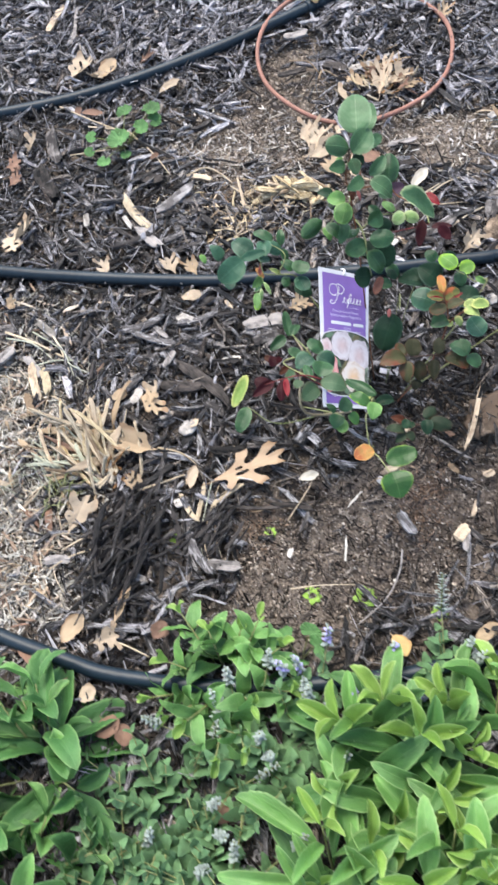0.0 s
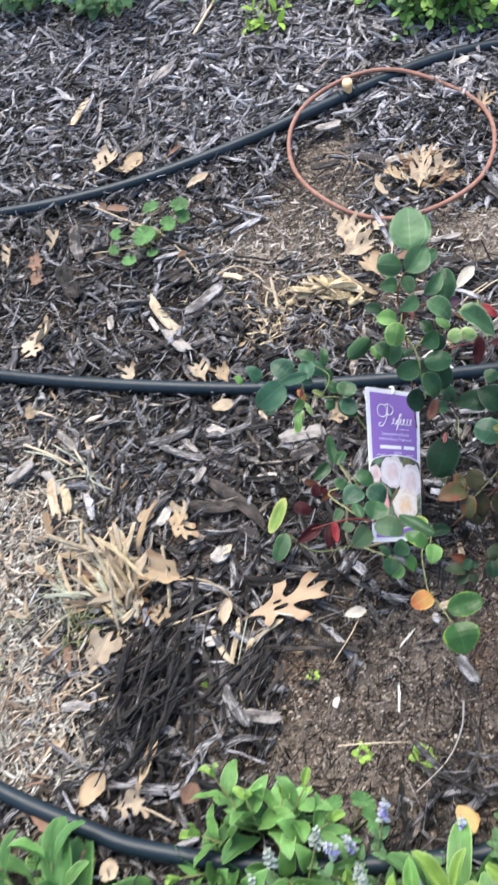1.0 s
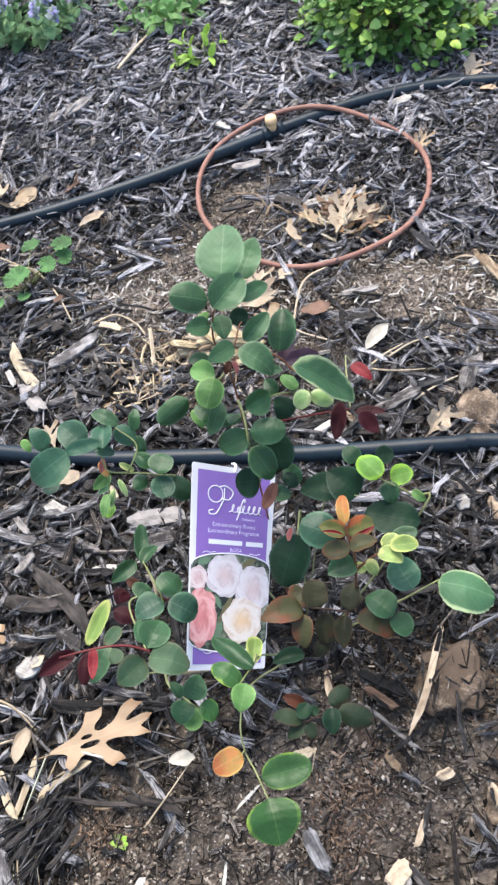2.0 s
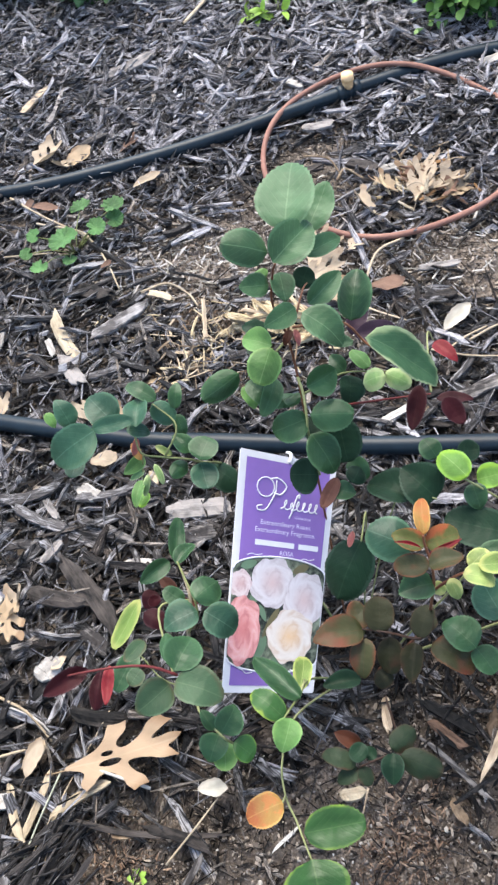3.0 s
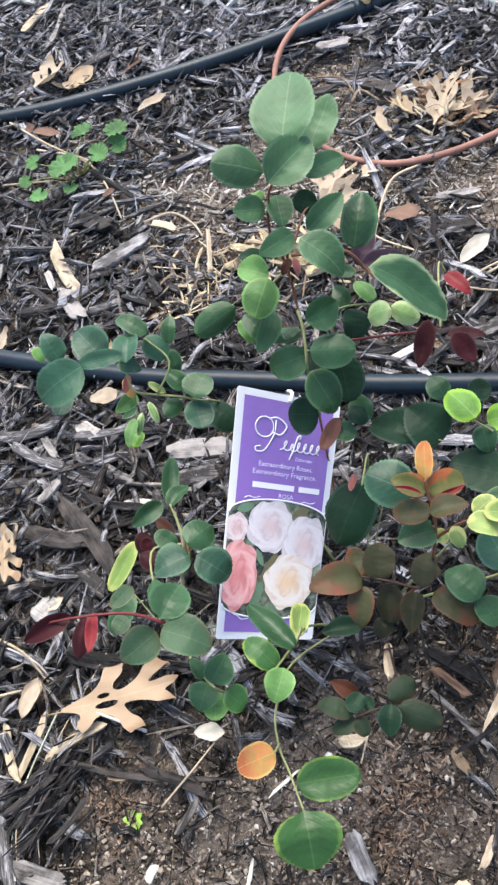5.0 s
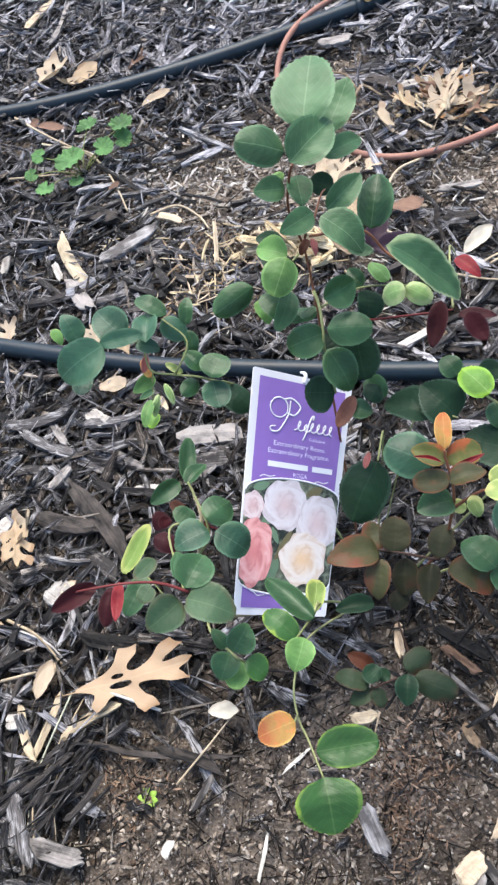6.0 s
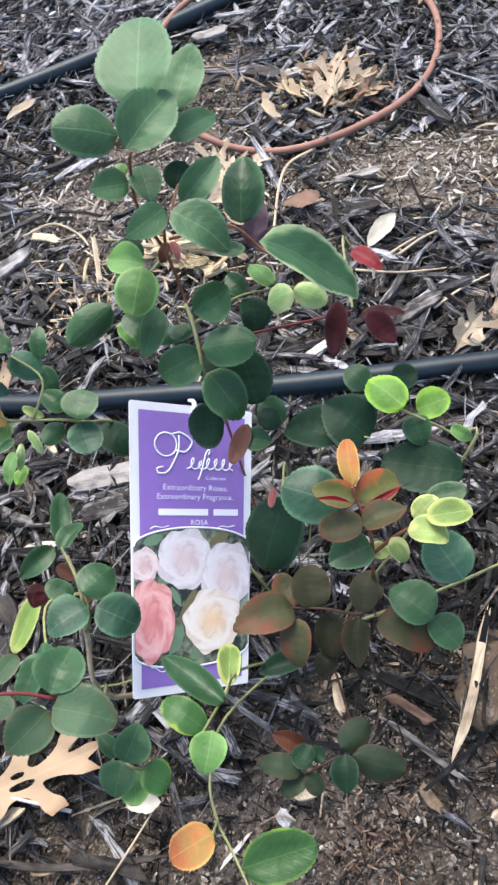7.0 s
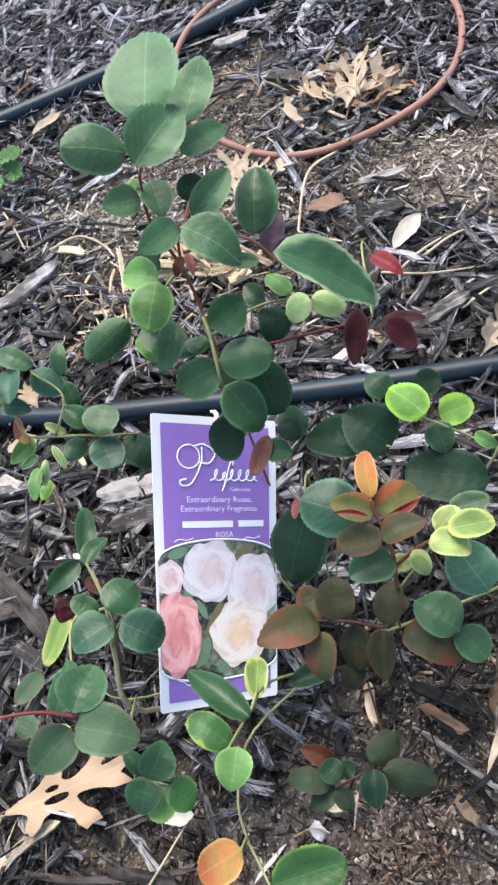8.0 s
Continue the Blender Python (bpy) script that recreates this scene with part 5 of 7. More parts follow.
leaflet("lg", (-0.015, 0.758, 0.250), (-0.005, 0.746, 0.244), 0.0123, (0.468, -0.129, 0.875))
leaflet("dk", (0.002, 0.760, 0.282), (-0.008, 0.767, 0.284), 0.0122, (0.012, -0.282, 0.959))
leaflet("dk", (0.028, 0.750, 0.233), (0.043, 0.737, 0.229), 0.0187, (0.060, -0.214, 0.975))
leaflet("rd", (0.126, 0.645, 0.272), (0.141, 0.655, 0.276), 0.0030, (0.114, -0.481, 0.869))
leaflet("rd", (0.122, 0.644, 0.280), (0.108, 0.645, 0.280), 0.0020, (-0.044, -0.038, 0.998))
leaflet("pk", (0.064, 0.704, 0.176), (0.064, 0.692, 0.176), 0.0043, (0.020, -0.018, 1.000))
leaflet("rb", (0.019, 0.772, 0.293), (0.017, 0.762, 0.291), 0.0055, (0.123, -0.169, 0.978))
leaflet("pk", (0.022, 0.771, 0.295), (0.027, 0.762, 0.291), 0.0044, (0.458, -0.149, 0.876))
leaflet("pa", (-0.087, 0.724, 0.189), (-0.077, 0.713, 0.183), 0.0052, (0.393, -0.213, 0.895))
leaflet("pk", (-0.085, 0.716, 0.231), (-0.085, 0.706, 0.224), 0.0051, (0.644, -0.412, 0.644))
leaflet("va", (-0.087, 0.711, 0.199), (-0.094, 0.701, 0.199), 0.0051, (0.405, -0.265, 0.875))
leaflet("pa", (-0.088, 0.714, 0.189), (-0.088, 0.700, 0.181), 0.0052, (0.383, -0.486, 0.785))
leaflet("lm", (-0.094, 0.711, 0.169), (-0.095, 0.698, 0.169), 0.0084, (0.001, -0.070, 0.998))
leaflet("ye", (-0.063, 0.717, 0.215), (-0.075, 0.719, 0.221), 0.0051, (0.291, -0.398, 0.870))
leaflet("g2", (-0.063, 0.739, 0.233), (-0.056, 0.729, 0.221), 0.0093, (0.598, -0.395, 0.698))
leaflet("lg", (-0.157, 0.722, 0.237), (-0.149, 0.716, 0.230), 0.0075, (0.517, -0.186, 0.835))
leaflet("va", (-0.006, 0.561, 0.230), (-0.007, 0.552, 0.230), 0.0084, (-0.031, 0.099, 0.995))
leaflet("ye", (0.127, 0.646, 0.237), (0.135, 0.643, 0.235), 0.0073, (0.056, -0.473, 0.879))
leaflet("bd", (0.128, 0.648, 0.190), (0.121, 0.633, 0.192), 0.0093, (0.263, -0.045, 0.964))
leaflet("bd", (0.106, 0.621, 0.157), (0.098, 0.611, 0.155), 0.0118, (-0.026, -0.217, 0.976))
leaflet("g2", (0.057, 0.735, 0.213), (0.071, 0.726, 0.211), 0.0131, (-0.115, -0.298, 0.948))
leaflet("dk", (0.045, 0.741, 0.220), (0.051, 0.763, 0.220), 0.0124, (0.399, -0.138, 0.906))
leaflet("g2", (0.025, 0.742, 0.258), (0.019, 0.746, 0.260), 0.0116, (0.326, -0.162, 0.931))
leaflet("g2", (-0.114, 0.634, 0.038), (-0.122, 0.600, 0.031), 0.0190, (0.100, -0.150, 0.980))
leaflet("rb", (-0.091, 0.676, 0.097), (-0.074, 0.669, 0.095), 0.0090, (0.188, -0.260, 0.950))
leaflet("rb", (-0.056, 0.667, 0.092), (-0.070, 0.656, 0.090), 0.0085, (0.101, -0.213, 0.950))
leaflet("dr", (-0.103, 0.654, 0.077), (-0.082, 0.650, 0.075), 0.0157, (-0.211, 0.004, 0.950))
cane("darkred", [(0.020, 0.675, 0.000), (-0.048, 0.672, 0.067), (-0.070, 0.667, 0.092)], 0.0009, 0.0006)
cane("green", [(0.000, 0.660, 0.000), (-0.071, 0.618, 0.028), (-0.114, 0.634, 0.038)], 0.0009, 0.0005)


# ---- the plant tag ----
TAG_W, TAG_H = 0.072, 0.156


def tag_pose():
    """The card leans back against the canes, a little skewed."""
    low, right, up = Vector((-0.0025, 0.590, 0.133)), Vector((0.048, 0.032, -0.053)).normalized(), Vector((-0.0175, 0.150, 0.067)).normalized()
    m = Matrix((right * 1.09, up * 1.065, right.cross(up))).transposed().to_4x4()
    m.translation = low
    return m


tag = thing("plant_tag", "glossy white and purple plant tag with a rose photo", "plant tag")
tag.matrix_basis = tag_pose()


def flat(name, pts, material, z, parent, label="", thick=0.0):
    """A printed shape on the card, or a thin slab."""
    n = len(pts)
    verts = [(x, y, z) for x, y in pts]
    faces = [tuple(range(n))]
    if thick:
        verts += [(x, y, z - thick) for x, y in pts]
        faces += [tuple(reversed(range(n, 2 * n)))] + [(i, i + n, (i + 1) % n + n, (i + 1) % n) for i in range(n)]
    return part(name, mesh_from(name, verts, faces, material, False), parent, label)


def box_pts(x0, y0, x1, y1):
    return [(x0, y0), (x1, y0), (x1, y1), (x0, y1)]


def tag_text(name, words, x, y, size, material, parent, wide=1.0):
    cu = bpy.data.curves.new(name, "FONT")
    cu.body, cu.size, cu.align_x, cu.resolution_u = words, size, "CENTER", 2
    tmp = bpy.data.objects.new(name, cu)
    scene.collection.objects.link(tmp)
    me = bpy.data.meshes.new_from_object(tmp.evaluated_get(bpy.context.evaluated_depsgraph_get()))
    bpy.data.objects.remove(tmp)
    me.materials.clear()
    me.materials.append(material)
    return part(name, me, parent, "", Matrix.Translation((x, y, 0.0009)) @ Matrix.Diagonal((wide, 1, 1, 1)))


def stroke(name, pts, r, material, parent, label=""):
    verts, faces = tube_data([(x, y, 0.0008) for x, y in pts], [r] * len(pts), 5, False, 5)
    verts = [Vector((v.x, v.y, 0.0008 + (v.z - 0.0008) * 0.25)) for v in verts]
    return part(name, mesh_from(name, verts, faces, material), parent, label)


def build_tag():
    w, h = TAG_W, TAG_H
    b = 0.0047
    card = flat("card", [(0.001, 0), (w - 0.001, 0), (w, 0.001), (w, h - 0.001), (w - 0.001, h), (0.001, h), (0, h - 0.001), (0, 0.001)], CARD, 0.0, tag, "stiff white plastic card", 0.0007)
    top0 = 0.0775
    dome = [(w * 0.5 + (w * 0.5 - 0.001) * math.cos(g), top0 + 0.0100 * math.sin(g)) for g in [math.pi * k / 20 for k in range(21)]]
    panel = [(b, h - b)] + [(b, top0 + 0.0035)] + [(x, y) for x, y in reversed(dome) if b < x < w - b] + [(w - b, top0 + 0.0035), (w - b, h - b)]
    flat("purple_panel", panel, PURPLE, 0.0003, card, "purple printed panel")
    flat("purple_band", box_pts(b, 0.0045, w - b, 0.0205), PURPLE, 0.0003, card, "purple printed band")
    bowl = [(w * 0.5 + (w * 0.5 - 0.001) * math.cos(g), 0.0215 + 0.0085 * math.sin(g)) for g in [math.pi + math.pi * k / 20 for k in range(21)]]
    flat("photo", [(x, y) for x, y in dome] + bowl, PHOTO, 0.0005, card, "printed photograph of foliage")
    rim = [(x, y) for x, y in dome]
    stroke("photo_rim", rim[::2], 0.0006, INK, card, "white printed line")
    stroke("photo_rim", bowl[::2], 0.0006, INK, card, "white printed line")

    def bloom(cx, cy, rx, ry, material, seed):
        """A printed rose with a ruffled outline, cut off at the card's edge."""
        verts, uvs, z = [(cx, cy, 0.00055 + 0.00016 * seed)], [(seed * 0.013, 0.0)], 0.00055 + 0.00016 * seed
        for q in range(48):
            g = 2 * math.pi * q / 48
            k = 1 + 0.05 * math.sin(5 * g + seed) + 0.035 * math.sin(8 * g + 2 * seed) + 0.02 * math.sin(13 * g)
            x = min(max(cx + rx * k * math.cos(g), 0.0009), w - 0.0009)
            verts.append((x, cy + ry * k * math.sin(g), z))
            uvs.append(((x - cx) / rx, k * math.sin(g)))
        part("printed_rose", mesh_from("printed_rose", verts, [(0, q + 1, (q + 1) % 48 + 1) for q in range(48)], material, False, uvs), tag)

    for x0, y0, x1, y1, wide, shade in ((0.038, 0.056, 0.026, 0.034, 0.005, PRINT_OLIVE), (0.014, 0.057, 0.023, 0.063, 0.006, PRINT_LEAF), (0.021, 0.02, 0.029, 0.036, 0.008, PRINT_LEAF),
                                        (0.028, 0.045, 0.022, 0.056, 0.004, PRINT_LEAF), (0.045, 0.078, 0.058, 0.084, 0.006, PRINT_OLIVE), (0.006, 0.079, 0.018, 0.083, 0.006, PRINT_LEAF), (0.034, 0.017, 0.04, 0.022, 0.006, PRINT_LEAF)):
        side = Vector((y0 - y1, x1 - x0)).normalized() * wide
        pts = []
        for q in range(16):
            u = q / 8 if q <= 8 else (16 - q) / 8
            k = math.sin(math.pi * u) ** 0.7 * (0.5 if q <= 8 else -0.5)
            pts.append((x0 + (x1 - x0) * u + side.x * k, y0 + (y1 - y0) * u + side.y * k))
        flat("printed_leaf", pts, shade, 0.0006, card, "printed green leaf")
    bloom(0.0072, 0.0680, 0.0080, 0.0090, PRINT_BLUSH, 1)
    bloom(0.0306, 0.0705, 0.0165, 0.0165, PRINT_PALE, 2)
    bloom(0.0565, 0.0605, 0.0158, 0.0190, PRINT_PALE, 3)
    bloom(0.0105, 0.0390, 0.0135, 0.0215, PRINT_PINK, 4)
    bloom(0.0475, 0.0365, 0.0180, 0.0172, PRINT_PEACH, 5)

    # word mark drawn as plain swashes and dashes
    c = h - 0.0235
    stroke("swash", [(0.018, c - 0.012), (0.0145, c - 0.013), (0.0155, c - 0.0155), (0.021, c - 0.014), (0.0265, c - 0.003), (0.027, c + 0.006)], 0.00055, INK, card)
    loop = [(0.0195 + 0.0062 * math.cos(g), c + 0.0005 + 0.0065 * math.sin(g)) for g in [2 * math.pi * k / 12 for k in range(13)]]
    stroke("swash", loop, 0.0005, INK, card)
    stroke("swash", [(0.022, c + 0.006), (0.028, c + 0.0075), (0.0345, c + 0.003), (0.031, c - 0.003), (0.0255, c - 0.0025)], 0.0006, INK, card)
    # a run of slanted loops, and one tall stroke
    run = []
    for k in range(61):
        t = k / 60 * 6
        up = 0.0031 * (1 - math.cos(2 * math.pi * t))
        run.append((0.0315 + 0.0047 * t + 0.0017 * math.sin(2 * math.pi * t) + 0.25 * up, c - 0.0125 + up * (0.75 if 1 < t < 2 else 1.0)))
    stroke("scroll", run, 0.00048, INK, card, "white printed scroll")
    stroke("tall_stroke", [(0.0385, c - 0.0185), (0.0405, c - 0.013), (0.0432, c - 0.003), (0.0452, c - 0.0015), (0.0448, c - 0.004)], 0.0006, INK, card)
    tag_text("lettering", "Collection", 0.049, h - 0.0418, 0.0030, LILAC, card)
    tag_text("lettering", "Extraordinary Roses.", 0.0370, h - 0.0480, 0.0046, LILAC, card, 1.0)
    tag_text("lettering", "Extraordinary Fragrance.", 0.0370, h - 0.0531, 0.0046, LILAC, card, 1.0)
    for x0, x1 in ((0.0150, 0.0445), (0.0478, 0.0634)):
        flat("bar", box_pts(x0, h - 0.0619, x1, h - 0.0583), INK, 0.0006, card, "white printed bar")
    tag_text("lettering", "ROSA", 0.039, h - 0.0672, 0.0042, LILAC, card)
    for x0 in (0.010, 0.050):
        stroke("flourish", [(x0, 0.0868), (x0 + 0.003, 0.0881), (x0 + 0.007, 0.0875), (x0 + 0.011, 0.0885)], 0.0003, INK, card)
        stroke("flourish", [(x0, 0.0150), (x0 + 0.003, 0.0142), (x0 + 0.006, 0.0122), (x0 + 0.011, 0.0128)], 0.0003, INK, card)
    # strap that loops round the cane
    part("hang_strap", tube("hang_strap", [(0.0355, h - 0.004, 0.0008), (0.0358, h + 0.0005, 0.001), (0.036, h + 0.003, -0.001), (0.036, h + 0.004, -0.005)], [0.0014, 0.0013, 0.0012, 0.001], CARD, 7), tag, "narrow white plastic hanging strap")


build_tag()


def taper_tag():
    """The card widens towards its top."""
    todo = list(tag.children)
    while todo:
        ob = todo.pop()
        todo += ob.children
        ob.data.transform(ob.matrix_basis)
        ob.matrix_basis = Matrix.Identity(4)
        for v in ob.data.vertices:
            v.co.x *= 1 + 0.13 * v.co.y / TAG_H


taper_tag()



# ---- loose things on the bed ----
WOOD = {"pale": (PALE_WOOD, "pale dry splinter of wood on the mulch"), "white": (WHITE_CHIP, "bleached white wood chip on the mulch"),
        "grey": (GREY_WOOD, "grey weathered piece of bark on the mulch"), "dark": (DARK_WOOD, "long dark brown strip of bark on the mulch"), "fresh": (FRESH, "fresh cream-white splinter of wood"), "brown": (BROWN_WOOD, "split reddish-brown piece of bark in the soil"), "bleached": (BLEACHED, "bleached grey-white piece of bark on the mulch"), "tan": (STEM_TAN, "short tan wood stub standing in the mulch")}
chip_rng = np.random.default_rng(31)


def chip_shape(rng):
    """A flat chip of unit size along x: nearly straight sides, one ragged end, square section."""
    rings, sides = 15, 14
    drift, v = 0.0, []
    ridge = rng.uniform(0.55, 1.15, sides)
    full, cut = rng.uniform(0.75, 1.0), rng.uniform(-1, 1)
    for i in range(rings):
        u = i / (rings - 1)
        w = 0.5 * min(1, full * (0.62 + 4.0 * min(u, 1 - u)) + rng.uniform(-0.13, 0.06))
        drift += rng.uniform(-0.03, 0.03)
        for k in range(sides):
            g = 2 * math.pi * (k + 0.5) / sides
            c, s = math.cos(g), math.sin(g)
            q = 1 / max(abs(c), abs(s)) ** 0.7
            rag = rng.uniform(-0.12, 0.06) * (1 if i else -1) + 0.10 * c * cut if i in (0, rings - 1) else 0
            v.append((u - 0.5 + rag, c * q * w + drift, s * q * 0.5 * ridge[k] * (0.6 + 0.4 * w * 2) + rng.uniform(-0.09, 0.09)))
    f = [(i * sides + k, i * sides + (k + 1) % sides, (i + 1) * sides + (k + 1) % sides, (i + 1) * sides + k) for i in range(rings - 1) for k in range(sides)]
    f += [tuple(reversed(range(sides))), tuple(range((rings - 1) * sides, rings * sides))]
    return np.array(v), f


def wood_chip(kind, a, b, width):
    """A splintered chip from a to b."""
    material, label = WOOD[kind]
    ln = math.hypot(b[0] - a[0], b[1] - a[1])
    v, f = chip_shape(chip_rng)
    high = min(width * 0.5, 0.012)
    v = v * (ln, width * 1.15, high)
    v[:, 1] += 0.06 * ln * np.sin(v[:, 0] / ln * 3 + chip_rng.uniform(0, 6))
    cx, cy = (a[0] + b[0]) / 2, (a[1] + b[1]) / 2
    ob = new("wood_chip", mesh_from("wood_chip", v.tolist(), f, material, False))
    ob.matrix_basis = Matrix.Translation((cx, cy, bed(cx, cy) + 0.017 + high * 0.4)) @ Euler((chip_rng.normal(0, 0.12), chip_rng.normal(0, 0.07), math.atan2(b[1] - a[1], b[0] - a[0]))).to_matrix().to_4x4()
    return tagged(ob, label, "wood chip", "loose wood chips")


def twig(points, radius, material, label="thin dry stalk lying over the mulch"):
    pts = [(x, y, bed(x, y) + 0.02 + 0.004 * math.sin(i * 2.1)) for i, (x, y) in enumerate(points)]
    n = len(pts)
    ob = new("twig", tube("twig", pts, [radius * (1 - 0.35 * i / (n - 1)) for i in range(n)], material, 6))
    return tagged(ob, label, "twig", "dry stalks")


def capsule(x, y, a, b, ra, rb):
    """Distance from a rounded bar whose radius goes from ra to rb."""
    dx, dy = b[0] - a[0], b[1] - a[1]
    h = min(1.0, max(0.0, ((x - a[0]) * dx + (y - a[1]) * dy) / (dx * dx + dy * dy)))
    return math.hypot(x - a[0] - dx * h, y - a[1] - dy * h) - (ra + (rb - ra) * h)


def oak_bars(rng, big):
    if big:
        return [((0.06, 0), (0.34, 0.0), 0.04, 0.18), ((0.3, 0), (0.86, 0), 0.08, 0.06), ((0.36, 0.06), (0.50, 0.40), 0.075, 0.055), ((0.50, 0.40), (0.60, 0.50), 0.05, 0.004), ((0.50, 0.40), (0.44, 0.50), 0.045, 0.004),
                ((0.62, 0.04), (0.88, 0.30), 0.055, 0.065), ((0.88, 0.30), (1.03, 0.30), 0.055, 0.004), ((0.88, 0.30), (0.93, 0.42), 0.05, 0.004), ((0.44, -0.06), (0.64, -0.44), 0.08, 0.055), ((0.64, -0.44), (0.75, -0.52), 0.05, 0.004),
                ((0.64, -0.44), (0.62, -0.57), 0.045, 0.004), ((0.64, -0.02), (0.93, -0.17), 0.055, 0.05), ((0.93, -0.17), (1.05, -0.25), 0.045, 0.004), ((0.3, -0.1), (0.22, -0.30), 0.08, 0.045), ((0.22, -0.30), (0.2, -0.4), 0.04, 0.004),
                ((0.86, 0), (1.0, 0.04), 0.07, 0.05), ((1.0, 0.04), (1.09, 0.06), 0.04, 0.004)]
    bars = [((0.02, 0), (0.3, 0), 0.03, 0.06 + 0.03 * rng.random()), ((0.25, 0), (0.9, 0), 0.07, 0.05), ((0.85, 0), (1.0, rng.uniform(-0.08, 0.08)), 0.07, 0.015)]
    for s in (-1, 1):
        for u in (0.22, 0.44, 0.66):
            u += rng.uniform(-0.05, 0.05)
            reach = rng.uniform(0.28, 0.48) * (1 if u > 0.3 else 0.75)
            tip = (u + reach * rng.uniform(0.3, 0.75), s * reach)
            bars += [((u, 0), tip, 0.05, rng.uniform(0.05, 0.09)), (tip, (tip[0] + 0.10, tip[1] + s * 0.05), 0.04, 0.006), (tip, (tip[0] + 0.01, tip[1] + s * 0.09), 0.04, 0.006)]
    return bars


def dry_leaf_mesh(name, material, shape, seed, curl):
    """A dry leaf of unit length: a lobed oak blade with bays, or a plain rolled blade, and its stalk."""
    rng = random.Random(seed)

    def rise(u, y):
        return curl * (abs(y) * 0.9 + 0.6 * (u - 0.4) ** 2) + 0.05 * math.sin(u * 7 + seed) + 0.03 * math.sin(11 * u + 9 * y + seed)

    verts, faces = [], []
    if shape == "plain":
        for i in range(21):
            u = i / 20
            for s in (-1.0, -0.6, 0.0, 0.6, 1.0):
                y = s * spoon(u) * (1 + 0.07 * math.sin(u * 11 + seed) + 0.04 * math.sin(u * 31 + 3 * s)) + 0.10 * math.sin(u * 2.6 + seed)
                verts.append((u, y, rise(u, y)))
        faces = [(i * 5 + k, i * 5 + k + 5, i * 5 + k + 6, i * 5 + k + 1) for i in range(20) for k in range(4)]
    else:
        big = shape == "oak_big"
        bars = oak_bars(rng, big)

        def field(x, y):
            d = [capsule(x, y, *b) for b in bars]
            k = 28.0
            out = -math.log(sum(math.exp(-k * q) for q in d)) / k
            if big:
                out = max(out, 0.036 - math.hypot((x - 0.40) * 0.6, y - 0.085), 0.052 - math.hypot((x - 0.42) * 0.5, y + 0.055))
            return out

        nx, ny = (64, 62) if big else (36, 34)
        step_x, step_y = 1.24 / nx, 1.36 / ny
        at, inside = {}, {}
        for i in range(nx):
            for j in range(ny):
                inside[i, j] = field(-0.06 + (i + 0.5) * step_x, -0.68 + (j + 0.5) * step_y) < 0.004
        for (i, j), ok in inside.items():
            if not ok:
                continue
            q = []
            for a, b in ((i, j), (i + 1, j), (i + 1, j + 1), (i, j + 1)):
                if (a, b) not in at:
                    x, y = -0.06 + a * step_x, -0.68 + b * step_y
                    if not all(inside.get((a - c, b - e), False) for c in (0, 1) for e in (0, 1)):
                        for _ in range(3):
                            f0 = field(x, y)
                            gx, gy = (field(x + 0.004, y) - f0) / 0.004, (field(x, y + 0.004) - f0) / 0.004
                            g2 = max(0.2, gx * gx + gy * gy)
                            x, y = x - f0 * gx / g2, y - f0 * gy / g2
                    at[a, b] = len(verts)
                    verts.append((x, y, rise(x, y)))
                q.append(at[a, b])
            faces.append(tuple(q))
    base = len(verts)
    v2, f2 = tube_data([(-0.18, 0.03, 0.0), (-0.05, 0.0, 0.015), (0.3, 0.0, rise(0.3, 0) + 0.004)], [0.011, 0.012, 0.006], 5, False, 3)
    verts += [tuple(v) for v in v2]
    faces += [tuple(q + base for q in f) for f in f2]
    return mesh_from(name, verts, faces, material)


dry_made = 0
DRY_LABEL = {"oak": "dry curled tan oak leaf on the mulch", "oak_big": "large dry tan oak leaf with deep bays on the soil", "oak_curl": "dry pale oak leaf curled up at its lobes", "plain": "dry brown fallen leaf on the mulch"}


def dry_leaf(shape, a, b, width, material):
    global dry_made
    dry_made += 1
    curl = {"oak": 0.75, "oak_big": 0.1, "oak_curl": 1.1, "plain": 0.45}[shape]
    z = [bed(*p) + 0.021 for p in (a, b)]
    ob = new("dry_leaf", dry_leaf_mesh("dry_leaf", material, shape, dry_made, curl))
    tilt = (0.02, -0.05) if shape == "oak_big" else chip_rng.uniform(-0.8, 0.8, 2) if shape == "oak_curl" else chip_rng.uniform(-0.22, 0.22, 2)
    ob.matrix_basis = aim((a[0], a[1], z[0]), (b[0], b[1], z[1] + 0.006), width, (tilt[0], tilt[1], 1), 0.5)
    return tagged(ob, DRY_LABEL[shape], "dry leaf", "fallen leaves")


def lump(name, label, category, at, size, material, seed, rough=0.22, sub=4):
    """A clod or a rock with broken facets."""
    bm = bmesh.new()
    bmesh.ops.create_icosphere(bm, subdivisions=sub, radius=0.5)
    for v in bm.verts:
        d = v.co.normalized()
        k = 1 + rough * noise.noise(d * 1.7 + Vector((seed, 0, 0))) * 1.6 + rough * 0.5 * noise.noise(d * 5 + Vector((0, seed, 0))) + rough * 0.4 * noise.noise(d * 13 + Vector((seed, seed, 0))) + rough * 0.3 * noise.noise(d * 31)
        v.co = Vector((d.x * size[0], d.y * size[1], max(-0.35, d.z) * size[2])) * 0.5 * k
    me = bpy.data.meshes.new(name)
    bm.to_mesh(me)
    bm.free()
    me.materials.append(material)
    me.polygons.foreach_set("use_smooth", [True] * len(me.polygons))
    ob = new(name, me)
    ob.matrix_basis = pose(at[0], at[1], bed(at[0], at[1]) + 0.1 * size[2] + (at[2] if len(at) > 2 else 0), 0, 0, seed * 37)
    return tagged(ob, label, category)


